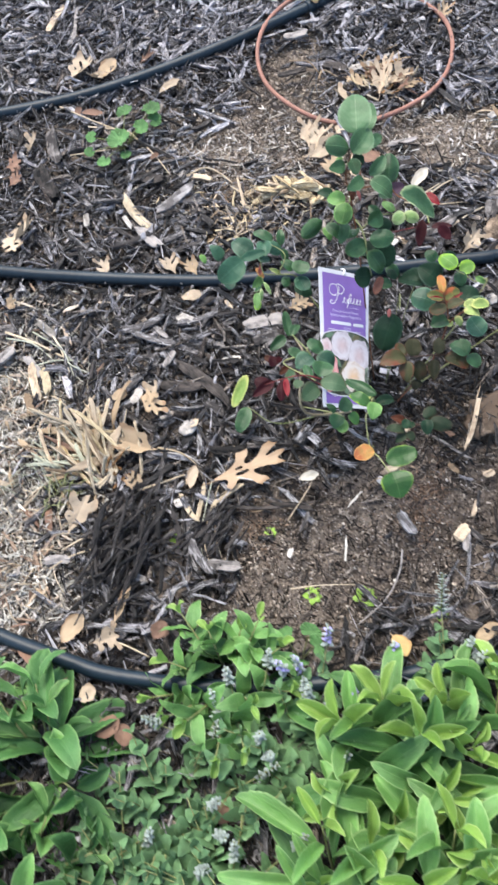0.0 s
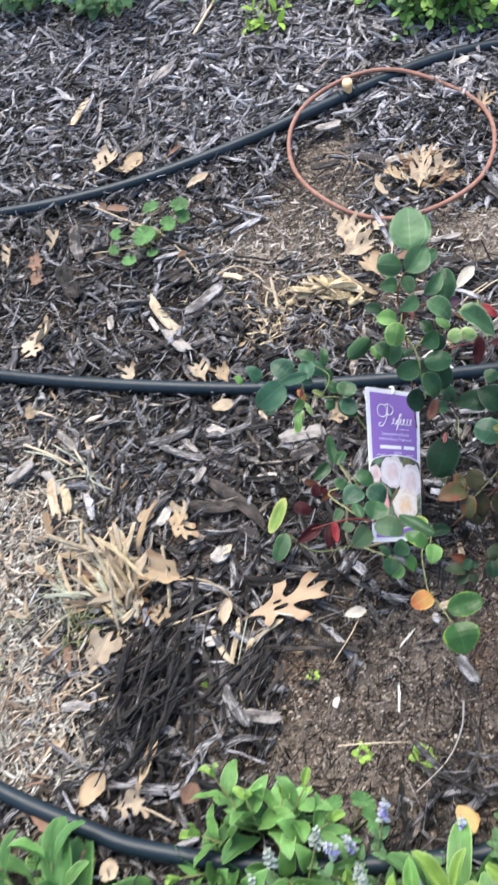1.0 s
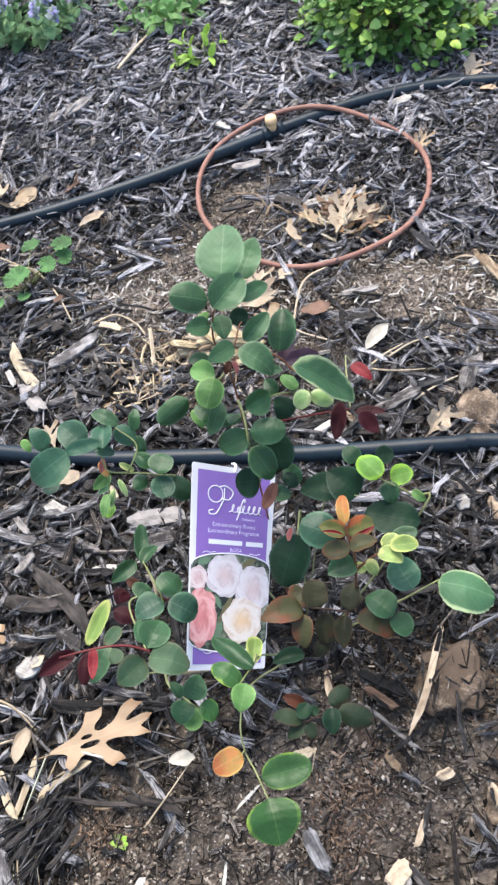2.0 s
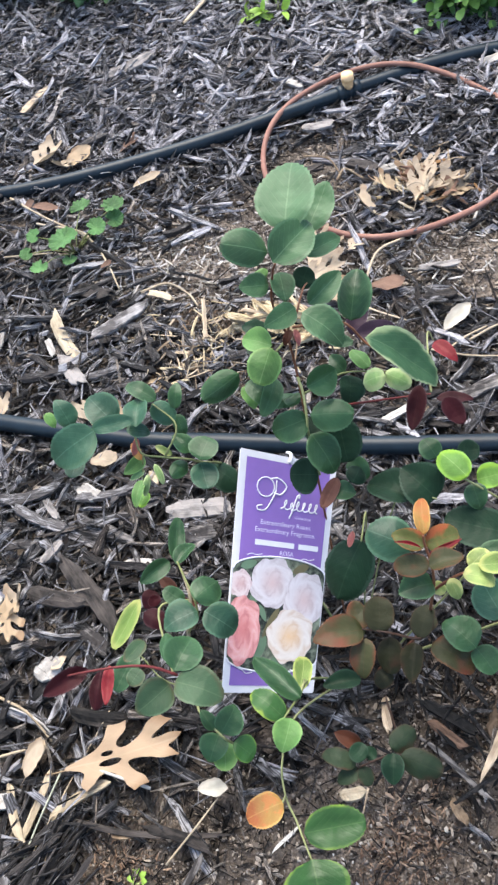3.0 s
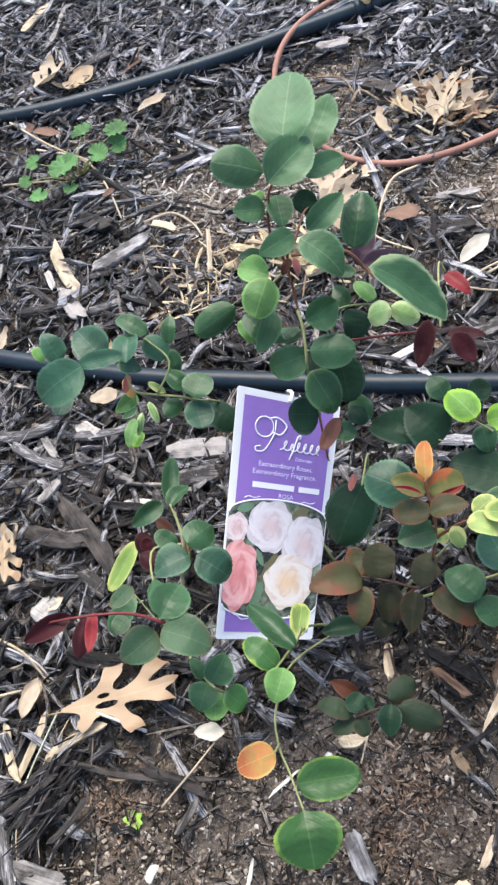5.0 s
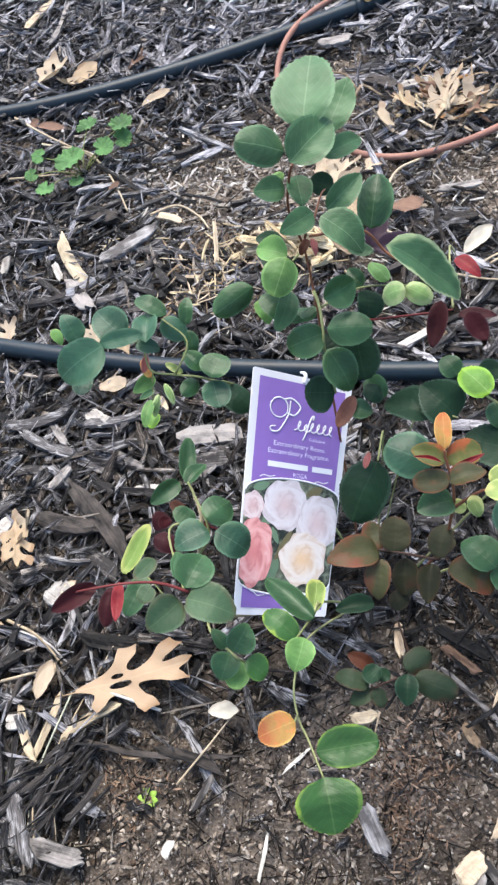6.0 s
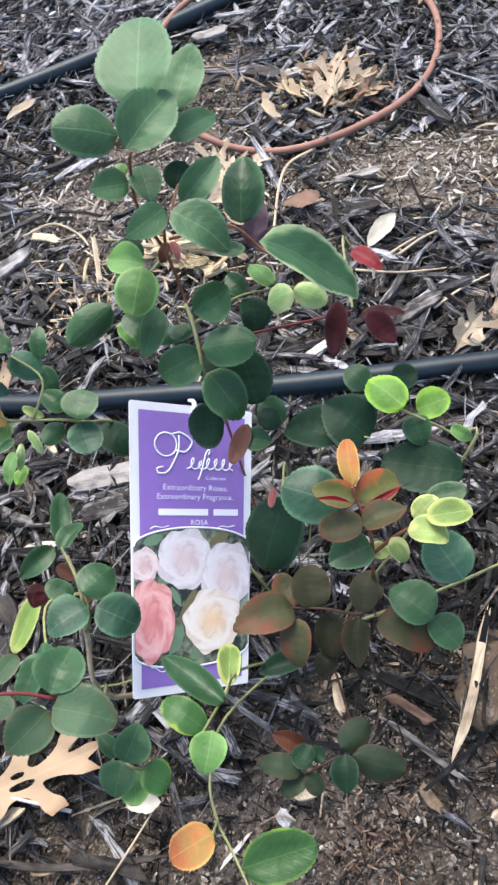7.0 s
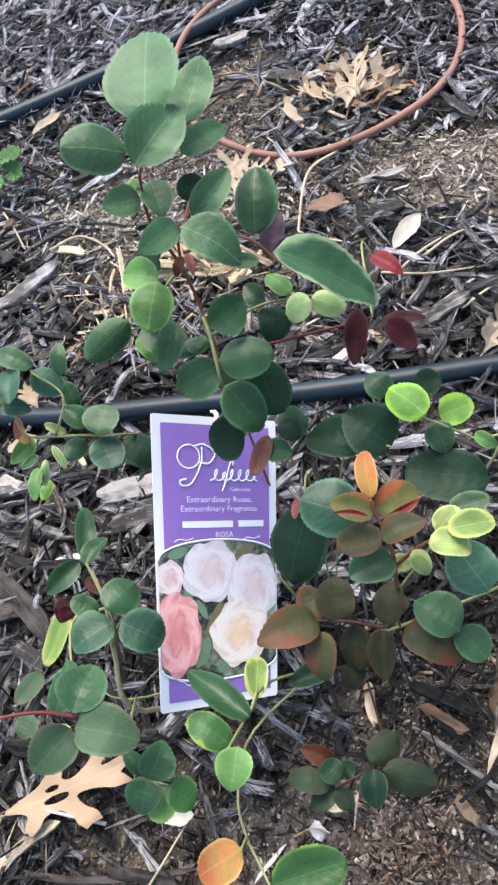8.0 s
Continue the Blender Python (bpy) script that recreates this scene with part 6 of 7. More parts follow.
lump("rock", "tan rounded rock beside the drip hose", "rock", (0.205, 0.968), (0.075, 0.052, 0.05), CLOD, 3)
lump("rock", "flat brown rock half sunk in mulch", "rock", (0.24, 0.85), (0.05, 0.05, 0.035), CLOD, 5)
lump("soil_clod", "large flat tan-brown clod of soil", "soil clod", (0.198, 0.664), (0.06, 0.056, 0.016), CLOD, 7, 0.3)
lump("soil_clod", "small brown clod of soil", "soil clod", (0.252, 0.57), (0.045, 0.04, 0.025), CLOD, 8)


def straw_clump(label, at, stalks, reach, ways, rise, seed, material=None, thick=0.0011, blades=0.5, loose=0.12, leaves=(DRY, DRY, DRY_PALE, DRY_RED)):
    """A dead crown or tuft: dry stalks and blades that fan out from one place, or lie loose about it."""
    rng = random.Random(seed)
    base = thing("straw_clump", label, "straw clump", (at[0], at[1], bed(*at) + 0.012), "dead clumps")
    for i in range(stalks):
        g = radians(rng.uniform(*ways))
        r, up = reach * rng.uniform(0.35, 1.0), rise * rng.uniform(0.2, 1.0)
        d = Vector((math.cos(g), math.sin(g), 0))
        s = Vector((-d.y, d.x, 0)) * rng.uniform(-0.25, 0.25) * r
        o = Vector((rng.gauss(0, 0.6), rng.gauss(0, 0.6), 0)) * reach * loose
        pts = [o, o + d * r * 0.4 + s * 0.4 + Vector((0, 0, up)), o + d * r * 0.75 + s + Vector((0, 0, up * 0.9)), o + d * r + s * 1.4 + Vector((0, 0, up * rng.uniform(0.2, 0.8)))]
        m = material or rng.choice((STRAW_STALK, STRAW_STALK, PALE_WOOD, PALE_WOOD, GREY_WOOD))
        if rng.random() < blades:
            me = leaf_mesh("blade", rng.choice(leaves), lance, 0.9, 0.7, 0.6, 0.0, 8, 0.05, i)
            part("blade", me, base, "", aim(pts[0], pts[3] + Vector((0, 0, up * 0.3)), r * rng.uniform(0.08, 0.26), (rng.uniform(-0.6, 0.6), rng.uniform(-0.6, 0.6), 1), 0.5))
        else:
            part("stalk", tube("stalk", pts, [thick * k * rng.uniform(0.5, 1.2) for k in (1.0, 0.8, 0.6, 0.25)], m, 5, False, 4), base)
    return base


straw_clump("thin green-grey dry grass tuft", (-0.375, 0.52), 24, 0.075, (100, 230), 0.02, 13, STEM_PALE, 0.0009, 0.0, 0.5)
straw_clump("short green grass tuft beside dead stalks", (-0.35, 0.495), 26, 0.04, (0, 360), 0.018, 14, STEM_GREEN, 0.0008, 0.0, 0.5)
straw_clump("sparse dead stalks lying on soil", (-0.32, 0.47), 14, 0.06, (0, 360), 0.012, 2, None, 0.001, 0.2, 0.8)
straw_clump("dry leaf cluster inside the brown ring", (0.005, 1.283), 40, 0.05, (-30, 210), 0.028, 3, None, 0.001, 0.85, 0.55, (DRY, DRY_RED, DRY_PALE, DRY_PALE))
straw_clump("loose pale straw beside dark mulch", (-0.19, 0.955), 20, 0.05, (0, 360), 0.012, 7, None, 0.0011, 0.2, 1.0)
straw_clump("thin pale straw on sandy soil", (-0.45, 0.6), 46, 0.045, (0, 360), 0.01, 8, None, 0.0011, 0.12, 1.9)
straw_clump("thin pale straw on sandy soil", (-0.43, 0.47), 46, 0.045, (0, 360), 0.01, 9, None, 0.0011, 0.12, 1.7)
straw_clump("thin pale straw on sandy soil", (-0.37, 0.38), 26, 0.04, (0, 360), 0.01, 10, None, 0.001, 0.12, 1.4)
straw_clump("pale wood slivers on bare soil", (0.2, 1.2), 20, 0.05, (0, 360), 0.012, 12, None, 0.0011, 0.3, 1.1)


def bundle(name, label, category, at, name_part, pieces, seed):
    """Loose strips heaped on one place. pieces: count, centre, half widths, heading and its spread, lengths, widths, tilt, height, materials."""
    rng = np.random.default_rng(seed)
    base = thing(name, label, category, (at[0], at[1], 0), "dead clumps")
    for count, centre, half, heading, fan, lengths, widths, tilt, rise, materials in pieces:
        for _ in range(count):
            x, y = centre[0] + half[0] * rng.normal(0, 0.5), centre[1] + half[1] * rng.normal(0, 0.5)
            ln = rng.uniform(*lengths)
            v, f = strip_shape(rng, ln, rng.uniform(*widths))
            yaw, pitch = radians(rng.normal(heading, fan)), radians(abs(rng.normal(0, tilt)))
            # a tilted piece stands on its lower end
            z = bed(x, y) + 0.014 + rise * rng.random() + 0.5 * ln * math.sin(pitch)
            m = Matrix.Translation((x - at[0], y - at[1], z)) @ Euler((rng.normal(0, 0.5), -pitch, yaw)).to_matrix().to_4x4()
            part(name_part, mesh_from(name_part, v, f, materials[rng.integers(len(materials))], False), base, "", m)
    return base


bundle("straw_clump", "torn bundle of golden straw on the soil", "straw clump", (-0.13, 1.03), "straw",
       ((28, (-0.115, 1.037), (0.055, 0.016), 175, 30, (0.025, 0.07), (0.004, 0.012), 9, 0.016, (GOLDEN, GOLDEN, PALE_WOOD)),
        (80, (-0.16, 1.02), (0.1, 0.04), 150, 80, (0.008, 0.035), (0.0008, 0.0028), 10, 0.008, (GOLDEN, PALE_WOOD)),
        (70, (-0.19, 0.965), (0.045, 0.04), 60, 70, (0.01, 0.036), (0.0008, 0.003), 14, 0.008, (GOLDEN, PALE_WOOD, PALE_WOOD))), 91)
bundle("straw_clump", "heap of broken tan and rusty dry leaves in the ring", "straw clump", (0.005, 1.28), "leaf_piece",
       ((14, (0.01, 1.283), (0.05, 0.035), 90, 70, (0.012, 0.03), (0.002, 0.006), 20, 0.014, (STUB, RUST, RUST)),
        (14, (-0.03, 1.268), (0.04, 0.02), 160, 50, (0.015, 0.04), (0.0015, 0.004), 14, 0.01, (STUB, GOLDEN))), 93)
bundle("straw_clump", "dead tan perennial crown with cut stubs and curled stalks", "straw clump", (-0.31, 0.54), "stalk",
       ((40, (-0.33, 0.575), (0.045, 0.035), 125, 30, (0.05, 0.105), (0.003, 0.0075), 20, 0.014, (STUB, STUB, PALE_WOOD, GOLDEN)),
        (22, (-0.365, 0.545), (0.04, 0.025), 172, 22, (0.04, 0.085), (0.0025, 0.006), 12, 0.012, (STUB, STEM_PALE, PALE_WOOD)),
        (18, (-0.288, 0.54), (0.016, 0.018), 95, 45, (0.025, 0.055), (0.003, 0.008), 35, 0.01, (RUST, STUB, STUB))), 92)
straw_clump("curled dry leaves in a dead crown", (-0.315, 0.545), 30, 0.09, (60, 215), 0.04, 1, STUB, 0.0016, 0.8, 0.35)
bundle("bark_heap", "swept heap of long black shredded bark strips", "bark heap", (-0.25, 0.44), "bark_strip",
       ((34, (-0.255, 0.435), (0.055, 0.08), 62, 24, (0.04, 0.085), (0.004, 0.0095), 7, 0.018, (BLACK_STRIP, BLACK_STRIP, STRIP)),
        (120, (-0.25, 0.43), (0.05, 0.085), 60, 30, (0.02, 0.075), (0.0012, 0.004), 9, 0.026, (BLACK_STRIP, BLACK_STRIP, STRIP))), 77)

bundle("bark_heap", "matted tuft of black stringy bark", "bark heap", (-0.135, 0.462), "bark_strip",
       ((22, (-0.136, 0.466), (0.026, 0.03), 60, 16, (0.03, 0.06), (0.003, 0.007), 6, 0.012, (BLACK_STRIP, STRIP)),
        (60, (-0.137, 0.466), (0.026, 0.03), 58, 20, (0.02, 0.055), (0.001, 0.003), 7, 0.014, (BLACK_STRIP, STRIP, STRIP))), 78)

wood_chip("fresh", (-0.381, 1.013), (-0.326, 0.954), 0.0125)
wood_chip("white", (-0.379, 0.976), (-0.358, 0.957), 0.0070)
wood_chip("grey", (-0.351, 0.955), (-0.299, 0.918), 0.0157)
wood_chip("bleached", (-0.325, 0.992), (-0.273, 1.045), 0.0170)
wood_chip("pale", (-0.285, 1.064), (-0.247, 1.057), 0.0079)
wood_chip("dark", (-0.392, 1.073), (-0.323, 1.053), 0.0172)
wood_chip("white", (-0.247, 0.794), (-0.223, 0.781), 0.0132)
wood_chip("pale", (-0.183, 0.821), (-0.169, 0.809), 0.0054)
wood_chip("grey", (-0.146, 0.782), (-0.092, 0.796), 0.0165)
wood_chip("grey", (-0.130, 0.755), (-0.094, 0.768), 0.0142)
wood_chip("grey", (-0.115, 0.743), (-0.102, 0.769), 0.0061)
wood_chip("white", (-0.170, 0.718), (-0.144, 0.728), 0.0066)
wood_chip("dark", (-0.230, 0.715), (-0.152, 0.651), 0.0153)
wood_chip("dark", (-0.253, 0.678), (-0.186, 0.673), 0.0145)
wood_chip("grey", (-0.183, 0.647), (-0.150, 0.636), 0.0119)
wood_chip("white", (-0.202, 0.605), (-0.187, 0.619), 0.0140)
wood_chip("grey", (-0.214, 0.752), (-0.169, 0.745), 0.0058)
wood_chip("dark", (-0.159, 0.579), (-0.113, 0.586), 0.0115)
wood_chip("grey", (-0.292, 0.777), (-0.253, 0.754), 0.0067)
wood_chip("grey", (-0.297, 0.713), (-0.267, 0.723), 0.0088)
wood_chip("grey", (-0.249, 0.705), (-0.243, 0.731), 0.0097)
wood_chip("fresh", (-0.190, 0.514), (-0.158, 0.480), 0.0062)
wood_chip("fresh", (-0.157, 0.480), (-0.164, 0.530), 0.0055)
wood_chip("fresh", (-0.143, 0.499), (-0.111, 0.538), 0.0075)
wood_chip("dark", (-0.069, 0.512), (-0.013, 0.512), 0.0072)
wood_chip("grey", (-0.024, 0.479), (-0.021, 0.508), 0.0049)
wood_chip("pale", (-0.093, 0.501), (-0.079, 0.506), 0.0046)
wood_chip("white", (-0.036, 0.445), (-0.033, 0.457), 0.0058)
wood_chip("pale", (0.086, 0.652), (0.098, 0.627), 0.0062)
wood_chip("fresh", (0.070, 0.574), (0.088, 0.581), 0.0085)
wood_chip("bleached", (0.063, 0.562), (0.071, 0.555), 0.0075)
wood_chip("pale", (0.150, 0.592), (0.162, 0.577), 0.0065)
wood_chip("bleached", (0.093, 0.517), (0.115, 0.491), 0.0115)
wood_chip("brown", (0.124, 0.640), (0.154, 0.631), 0.0070)
wood_chip("pale", (0.163, 0.612), (0.190, 0.704), 0.0055)
wood_chip("grey", (0.121, 0.623), (0.179, 0.599), 0.0038)
wood_chip("dark", (0.118, 0.656), (0.158, 0.638), 0.0080)
wood_chip("grey", (-0.577, 1.377), (-0.585, 1.471), 0.0074)
wood_chip("grey", (-0.508, 1.328), (-0.473, 1.372), 0.0069)
wood_chip("white", (-0.005, 1.357), (0.024, 1.335), 0.0059)
wood_chip("white", (-0.055, 1.313), (-0.016, 1.321), 0.0146)
wood_chip("dark", (-0.174, 1.301), (-0.126, 1.308), 0.0104)
wood_chip("dark", (-0.102, 1.325), (-0.058, 1.311), 0.0133)
wood_chip("grey", (0.025, 1.134), (0.068, 1.151), 0.0088)
wood_chip("grey", (-0.179, 1.396), (-0.138, 1.408), 0.0127)
wood_chip("dark", (0.039, 1.090), (0.074, 1.098), 0.0134)
wood_chip("pale", (0.054, 0.951), (0.074, 0.941), 0.0065)
wood_chip("white", (0.028, 0.913), (0.057, 0.952), 0.0075)
wood_chip("white", (-0.286, 0.644), (-0.278, 0.668), 0.0108)
wood_chip("white", (-0.204, 0.600), (-0.194, 0.618), 0.0149)
wood_chip("pale", (-0.182, 0.529), (-0.176, 0.554), 0.0102)
wood_chip("white", (-0.193, 0.498), (-0.183, 0.504), 0.0115)
wood_chip("pale", (-0.449, 0.697), (-0.431, 0.639), 0.0114)
wood_chip("pale", (-0.449, 0.651), (-0.433, 0.617), 0.0105)
wood_chip("tan", (-0.434, 0.691), (-0.417, 0.653), 0.0113)
wood_chip("white", (-0.466, 0.766), (-0.428, 0.746), 0.0101)
wood_chip("grey", (-0.551, 1.166), (-0.515, 1.086), 0.0171)
wood_chip("dark", (-0.546, 1.076), (-0.510, 1.011), 0.0233)
wood_chip("white", (-0.443, 0.981), (-0.430, 0.954), 0.0092)
wood_chip("grey", (-0.532, 1.512), (-0.471, 1.569), 0.0216)
wood_chip("pale", (-0.627, 1.401), (-0.611, 1.479), 0.0118)
wood_chip("grey", (-0.467, 0.708), (-0.434, 0.677), 0.0099)
wood_chip("white", (-0.232, 0.400), (-0.209, 0.393), 0.0105)
wood_chip("grey", (-0.135, 0.425), (-0.094, 0.428), 0.0125)
wood_chip("white", (-0.640, 1.261), (-0.579, 1.254), 0.0076)
wood_chip("dark", (-0.136, 0.508), (-0.004, 0.523), 0.0042)
wood_chip("grey", (-0.548, 0.742), (-0.497, 0.754), 0.0138)
wood_chip("grey", (-0.514, 0.687), (-0.494, 0.725), 0.0152)
wood_chip("grey", (-0.349, 0.401), (-0.314, 0.409), 0.0102)
wood_chip("grey", (0.081, 0.955), (0.139, 0.983), 0.0135)
wood_chip("grey", (0.186, 0.990), (0.197, 1.050), 0.0167)
wood_chip("dark", (0.071, 0.928), (0.097, 0.926), 0.0093)
wood_chip("pale", (0.189, 1.212), (0.220, 1.153), 0.0131)
wood_chip("pale", (0.215, 1.143), (0.247, 1.161), 0.0060)
wood_chip("white", (0.176, 1.193), (0.186, 1.200), 0.0101)
wood_chip("pale", (0.194, 0.577), (0.204, 0.586), 0.0077)
wood_chip("pale", (0.163, 0.490), (0.176, 0.508), 0.0130)
wood_chip("grey", (0.178, 0.508), (0.195, 0.493), 0.0065)
wood_chip("grey", (0.176, 0.499), (0.178, 0.476), 0.0075)
wood_chip("pale", (0.180, 0.521), (0.187, 0.543), 0.0049)
wood_chip("white", (0.188, 0.846), (0.200, 0.850), 0.0138)
wood_chip("white", (0.030, 1.536), (0.062, 1.568), 0.0136)
wood_chip("pale", (0.236, 0.580), (0.243, 0.565), 0.0066)
wood_chip("grey", (0.249, 0.628), (0.279, 0.645), 0.0079)
wood_chip("white", (-0.121, 1.562), (-0.109, 1.554), 0.0119)
wood_chip("white", (-0.318, 1.893), (-0.292, 1.876), 0.0145)
wood_chip("white", (-0.244, 1.506), (-0.204, 1.496), 0.0098)
wood_chip("grey", (-0.502, 1.323), (-0.468, 1.378), 0.0155)

twig([(-0.132, 0.423), (-0.145, 0.458), (-0.143, 0.517), (-0.129, 0.589)], 0.0008, STRAW_STALK)
twig([(-0.028, 0.405), (0.012, 0.412), (0.053, 0.420)], 0.0008, STRAW_STALK)
twig([(-0.044, 0.494), (-0.028, 0.524), (-0.020, 0.548)], 0.0009, STRAW_STALK)
twig([(-0.034, 1.337), (-0.028, 1.360), (-0.009, 1.362), (0.020, 1.372)], 0.0022, PALE_WOOD)
twig([(-0.159, 1.329), (-0.126, 1.325), (-0.104, 1.301)], 0.0015, PALE_WOOD)
twig([(-0.103, 1.282), (-0.097, 1.301), (-0.073, 1.297)], 0.0022, PALE_WOOD)
twig([(-0.001, 1.186), (-0.026, 1.151), (-0.028, 1.092), (-0.019, 1.072), (0.028, 1.053)], 0.0016, PALE_WOOD)
twig([(-0.551, 1.218), (-0.478, 1.181), (-0.406, 1.158), (-0.358, 1.113), (-0.317, 1.063)], 0.0016, STRAW_STALK)
twig([(-0.486, 1.171), (-0.415, 1.160), (-0.394, 1.149)], 0.0016, STRAW_STALK)
twig([(-0.502, 1.105), (-0.435, 1.117)], 0.0015, STRAW_STALK)
twig([(-0.290, 1.064), (-0.261, 1.080), (-0.234, 1.074), (-0.212, 1.051)], 0.0017, STRAW_STALK)
twig([(-0.218, 0.571), (-0.188, 0.567), (-0.168, 0.558)], 0.0010, WHITE_CHIP)
twig([(0.090, 0.582), (0.090, 0.562)], 0.0009, PALE_WOOD)
twig([(0.075, 0.558), (0.065, 0.559), (0.052, 0.553)], 0.0009, PALE_WOOD)
twig([(-0.074, 0.541), (-0.109, 0.542), (-0.140, 0.544)], 0.0014, WHITE_CHIP)
twig([(-0.234, 0.577), (-0.198, 0.570), (-0.170, 0.555)], 0.0015, STRAW_STALK)
twig([(-0.259, 0.508), (-0.224, 0.521), (-0.189, 0.543)], 0.0018, STRAW_STALK)
twig([(0.101, 0.470), (0.100, 0.440), (0.087, 0.406), (0.058, 0.370)], 0.0013, GREY_WOOD)
twig([(-0.512, 0.750), (-0.454, 0.731), (-0.395, 0.706)], 0.0021, STRAW_STALK)
twig([(-0.431, 0.744), (-0.412, 0.721), (-0.392, 0.688)], 0.0017, STRAW_STALK)
twig([(-0.243, 0.316), (-0.214, 0.310), (-0.186, 0.302)], 0.0014, STRAW_STALK)
twig([(-0.134, 0.502), (-0.133, 0.466), (-0.118, 0.432)], 0.0006, STRAW_STALK)
twig([(-0.283, 0.427), (-0.313, 0.413), (-0.338, 0.393)], 0.0014, STRAW_STALK)
twig([(-0.304, 0.439), (-0.329, 0.419)], 0.0014, STRAW_STALK)
twig([(0.096, 1.036), (0.118, 1.056), (0.138, 1.074)], 0.0014, STRAW_STALK)
twig([(0.075, 1.018), (0.095, 1.040), (0.117, 1.065)], 0.0014, STRAW_STALK)
twig([(0.132, 0.976), (0.153, 0.996), (0.176, 1.017)], 0.0013, STRAW_STALK)
twig([(0.166, 1.294), (0.202, 1.327), (0.243, 1.354)], 0.0025, GREY_WOOD)
twig([(0.060, 1.018), (0.102, 1.013), (0.151, 1.027)], 0.0014, STRAW_STALK)
twig([(0.224, 0.625), (0.255, 0.635)], 0.0014, GREY_WOOD)
twig([(0.203, 0.482), (0.216, 0.491), (0.225, 0.493)], 0.0011, GREY_WOOD)
twig([(-0.450, 1.664), (-0.436, 1.727), (-0.433, 1.793)], 0.0033, STRAW_STALK)
twig([(-0.294, 1.680), (-0.252, 1.825), (-0.220, 1.881)], 0.0027, GREY_WOOD)
twig([(-0.468, 0.752), (-0.417, 0.724), (-0.371, 0.689)], 0.0013, STEM_PALE)
twig([(-0.431, 0.744), (-0.402, 0.712), (-0.384, 0.683)], 0.0012, STEM_PALE)
twig([(-0.451, 0.694), (-0.412, 0.703), (-0.373, 0.707)], 0.0012, STEM_PALE)
twig([(-0.403, 0.706), (-0.385, 0.694), (-0.363, 0.689)], 0.0012, STEM_PALE)
twig([(-0.509, 0.740), (-0.462, 0.731), (-0.422, 0.707)], 0.0013, STEM_PALE)
twig([(-0.150, 0.535), (-0.151, 0.484), (-0.151, 0.455), (-0.135, 0.415)], 0.0008, STEM_PALE, "thin grey-green grass stalk over black bark")

dry_leaf("oak_big", (-0.147, 0.535), (-0.066, 0.578), 0.051, OAK_TAN)
dry_leaf("oak_curl", (-0.524, 1.300), (-0.484, 1.276), 0.030, DRY_PALE)
dry_leaf("oak", (-0.090, 1.118), (-0.079, 1.163), 0.037, DRY_PALE)
dry_leaf("oak", (-0.060, 1.156), (-0.047, 1.171), 0.021, DRY_PALE)
dry_leaf("plain", (-0.018, 1.112), (0.012, 1.095), 0.035, DRY_RED)
dry_leaf("plain", (-0.177, 0.522), (-0.173, 0.553), 0.014, DRY_PALE)
dry_leaf("plain", (-0.036, 0.549), (-0.010, 0.555), 0.013, CREAM)
dry_leaf("oak_curl", (-0.256, 0.641), (-0.251, 0.676), 0.036, DRY_PALE)
dry_leaf("plain", (-0.465, 1.204), (-0.502, 1.194), 0.016, DRY_RED)
dry_leaf("plain", (-0.361, 1.105), (-0.343, 1.102), 0.013, DRY_RED)
dry_leaf("plain", (-0.249, 0.828), (-0.218, 0.820), 0.023, DRY_PALE)
dry_leaf("plain", (-0.317, 0.652), (-0.292, 0.650), 0.020, DRY)
dry_leaf("oak", (-0.269, 0.666), (-0.242, 0.621), 0.030, DRY)
dry_leaf("oak_curl", (-0.231, 0.571), (-0.295, 0.582), 0.036, DRY)
dry_leaf("oak", (-0.324, 0.443), (-0.308, 0.496), 0.042, DRY_PALE)
dry_leaf("oak", (-0.238, 0.513), (-0.264, 0.530), 0.022, DRY)
dry_leaf("oak_curl", (-0.550, 0.901), (-0.519, 0.954), 0.047, DRY_PALE)
dry_leaf("oak", (-0.562, 0.928), (-0.532, 0.890), 0.032, DRY_PALE)
dry_leaf("oak_curl", (-0.547, 1.282), (-0.516, 1.331), 0.050, DRY_PALE)
dry_leaf("oak", (-0.606, 1.070), (-0.580, 1.083), 0.039, DRY_RED)
dry_leaf("oak_curl", (-0.578, 1.105), (-0.573, 1.146), 0.026, DRY_PALE)
dry_leaf("oak_curl", (-0.642, 1.070), (-0.644, 1.111), 0.028, DRY_PALE)
dry_leaf("oak", (-0.591, 1.033), (-0.571, 1.052), 0.032, DRY_RED)
dry_leaf("oak", (-0.428, 1.328), (-0.404, 1.349), 0.027, DRY_RED)
dry_leaf("plain", (-0.298, 0.304), (-0.274, 0.339), 0.024, DRY)
dry_leaf("oak", (-0.257, 0.309), (-0.224, 0.321), 0.032, DRY_PALE)
dry_leaf("plain", (-0.349, 0.285), (-0.297, 0.274), 0.020, DRY_RED)
dry_leaf("plain", (-0.183, 0.323), (-0.175, 0.346), 0.022, DRY_RED)
dry_leaf("plain", (-0.414, 0.304), (-0.387, 0.298), 0.015, DRY_PALE)
dry_leaf("plain", (-0.274, 0.239), (-0.268, 0.264), 0.022, DRY)
dry_leaf("plain", (-0.258, 0.242), (-0.236, 0.252), 0.021, DRY_PALE)
dry_leaf("plain", (0.098, 0.362), (0.117, 0.338), 0.022, GOLD)
dry_leaf("oak", (-0.099, 1.129), (-0.103, 1.178), 0.035, DRY_PALE)
dry_leaf("oak", (-0.106, 1.105), (-0.055, 1.128), 0.038, DRY_PALE)
dry_leaf("oak", (-0.042, 1.069), (-0.070, 1.099), 0.036, DRY)
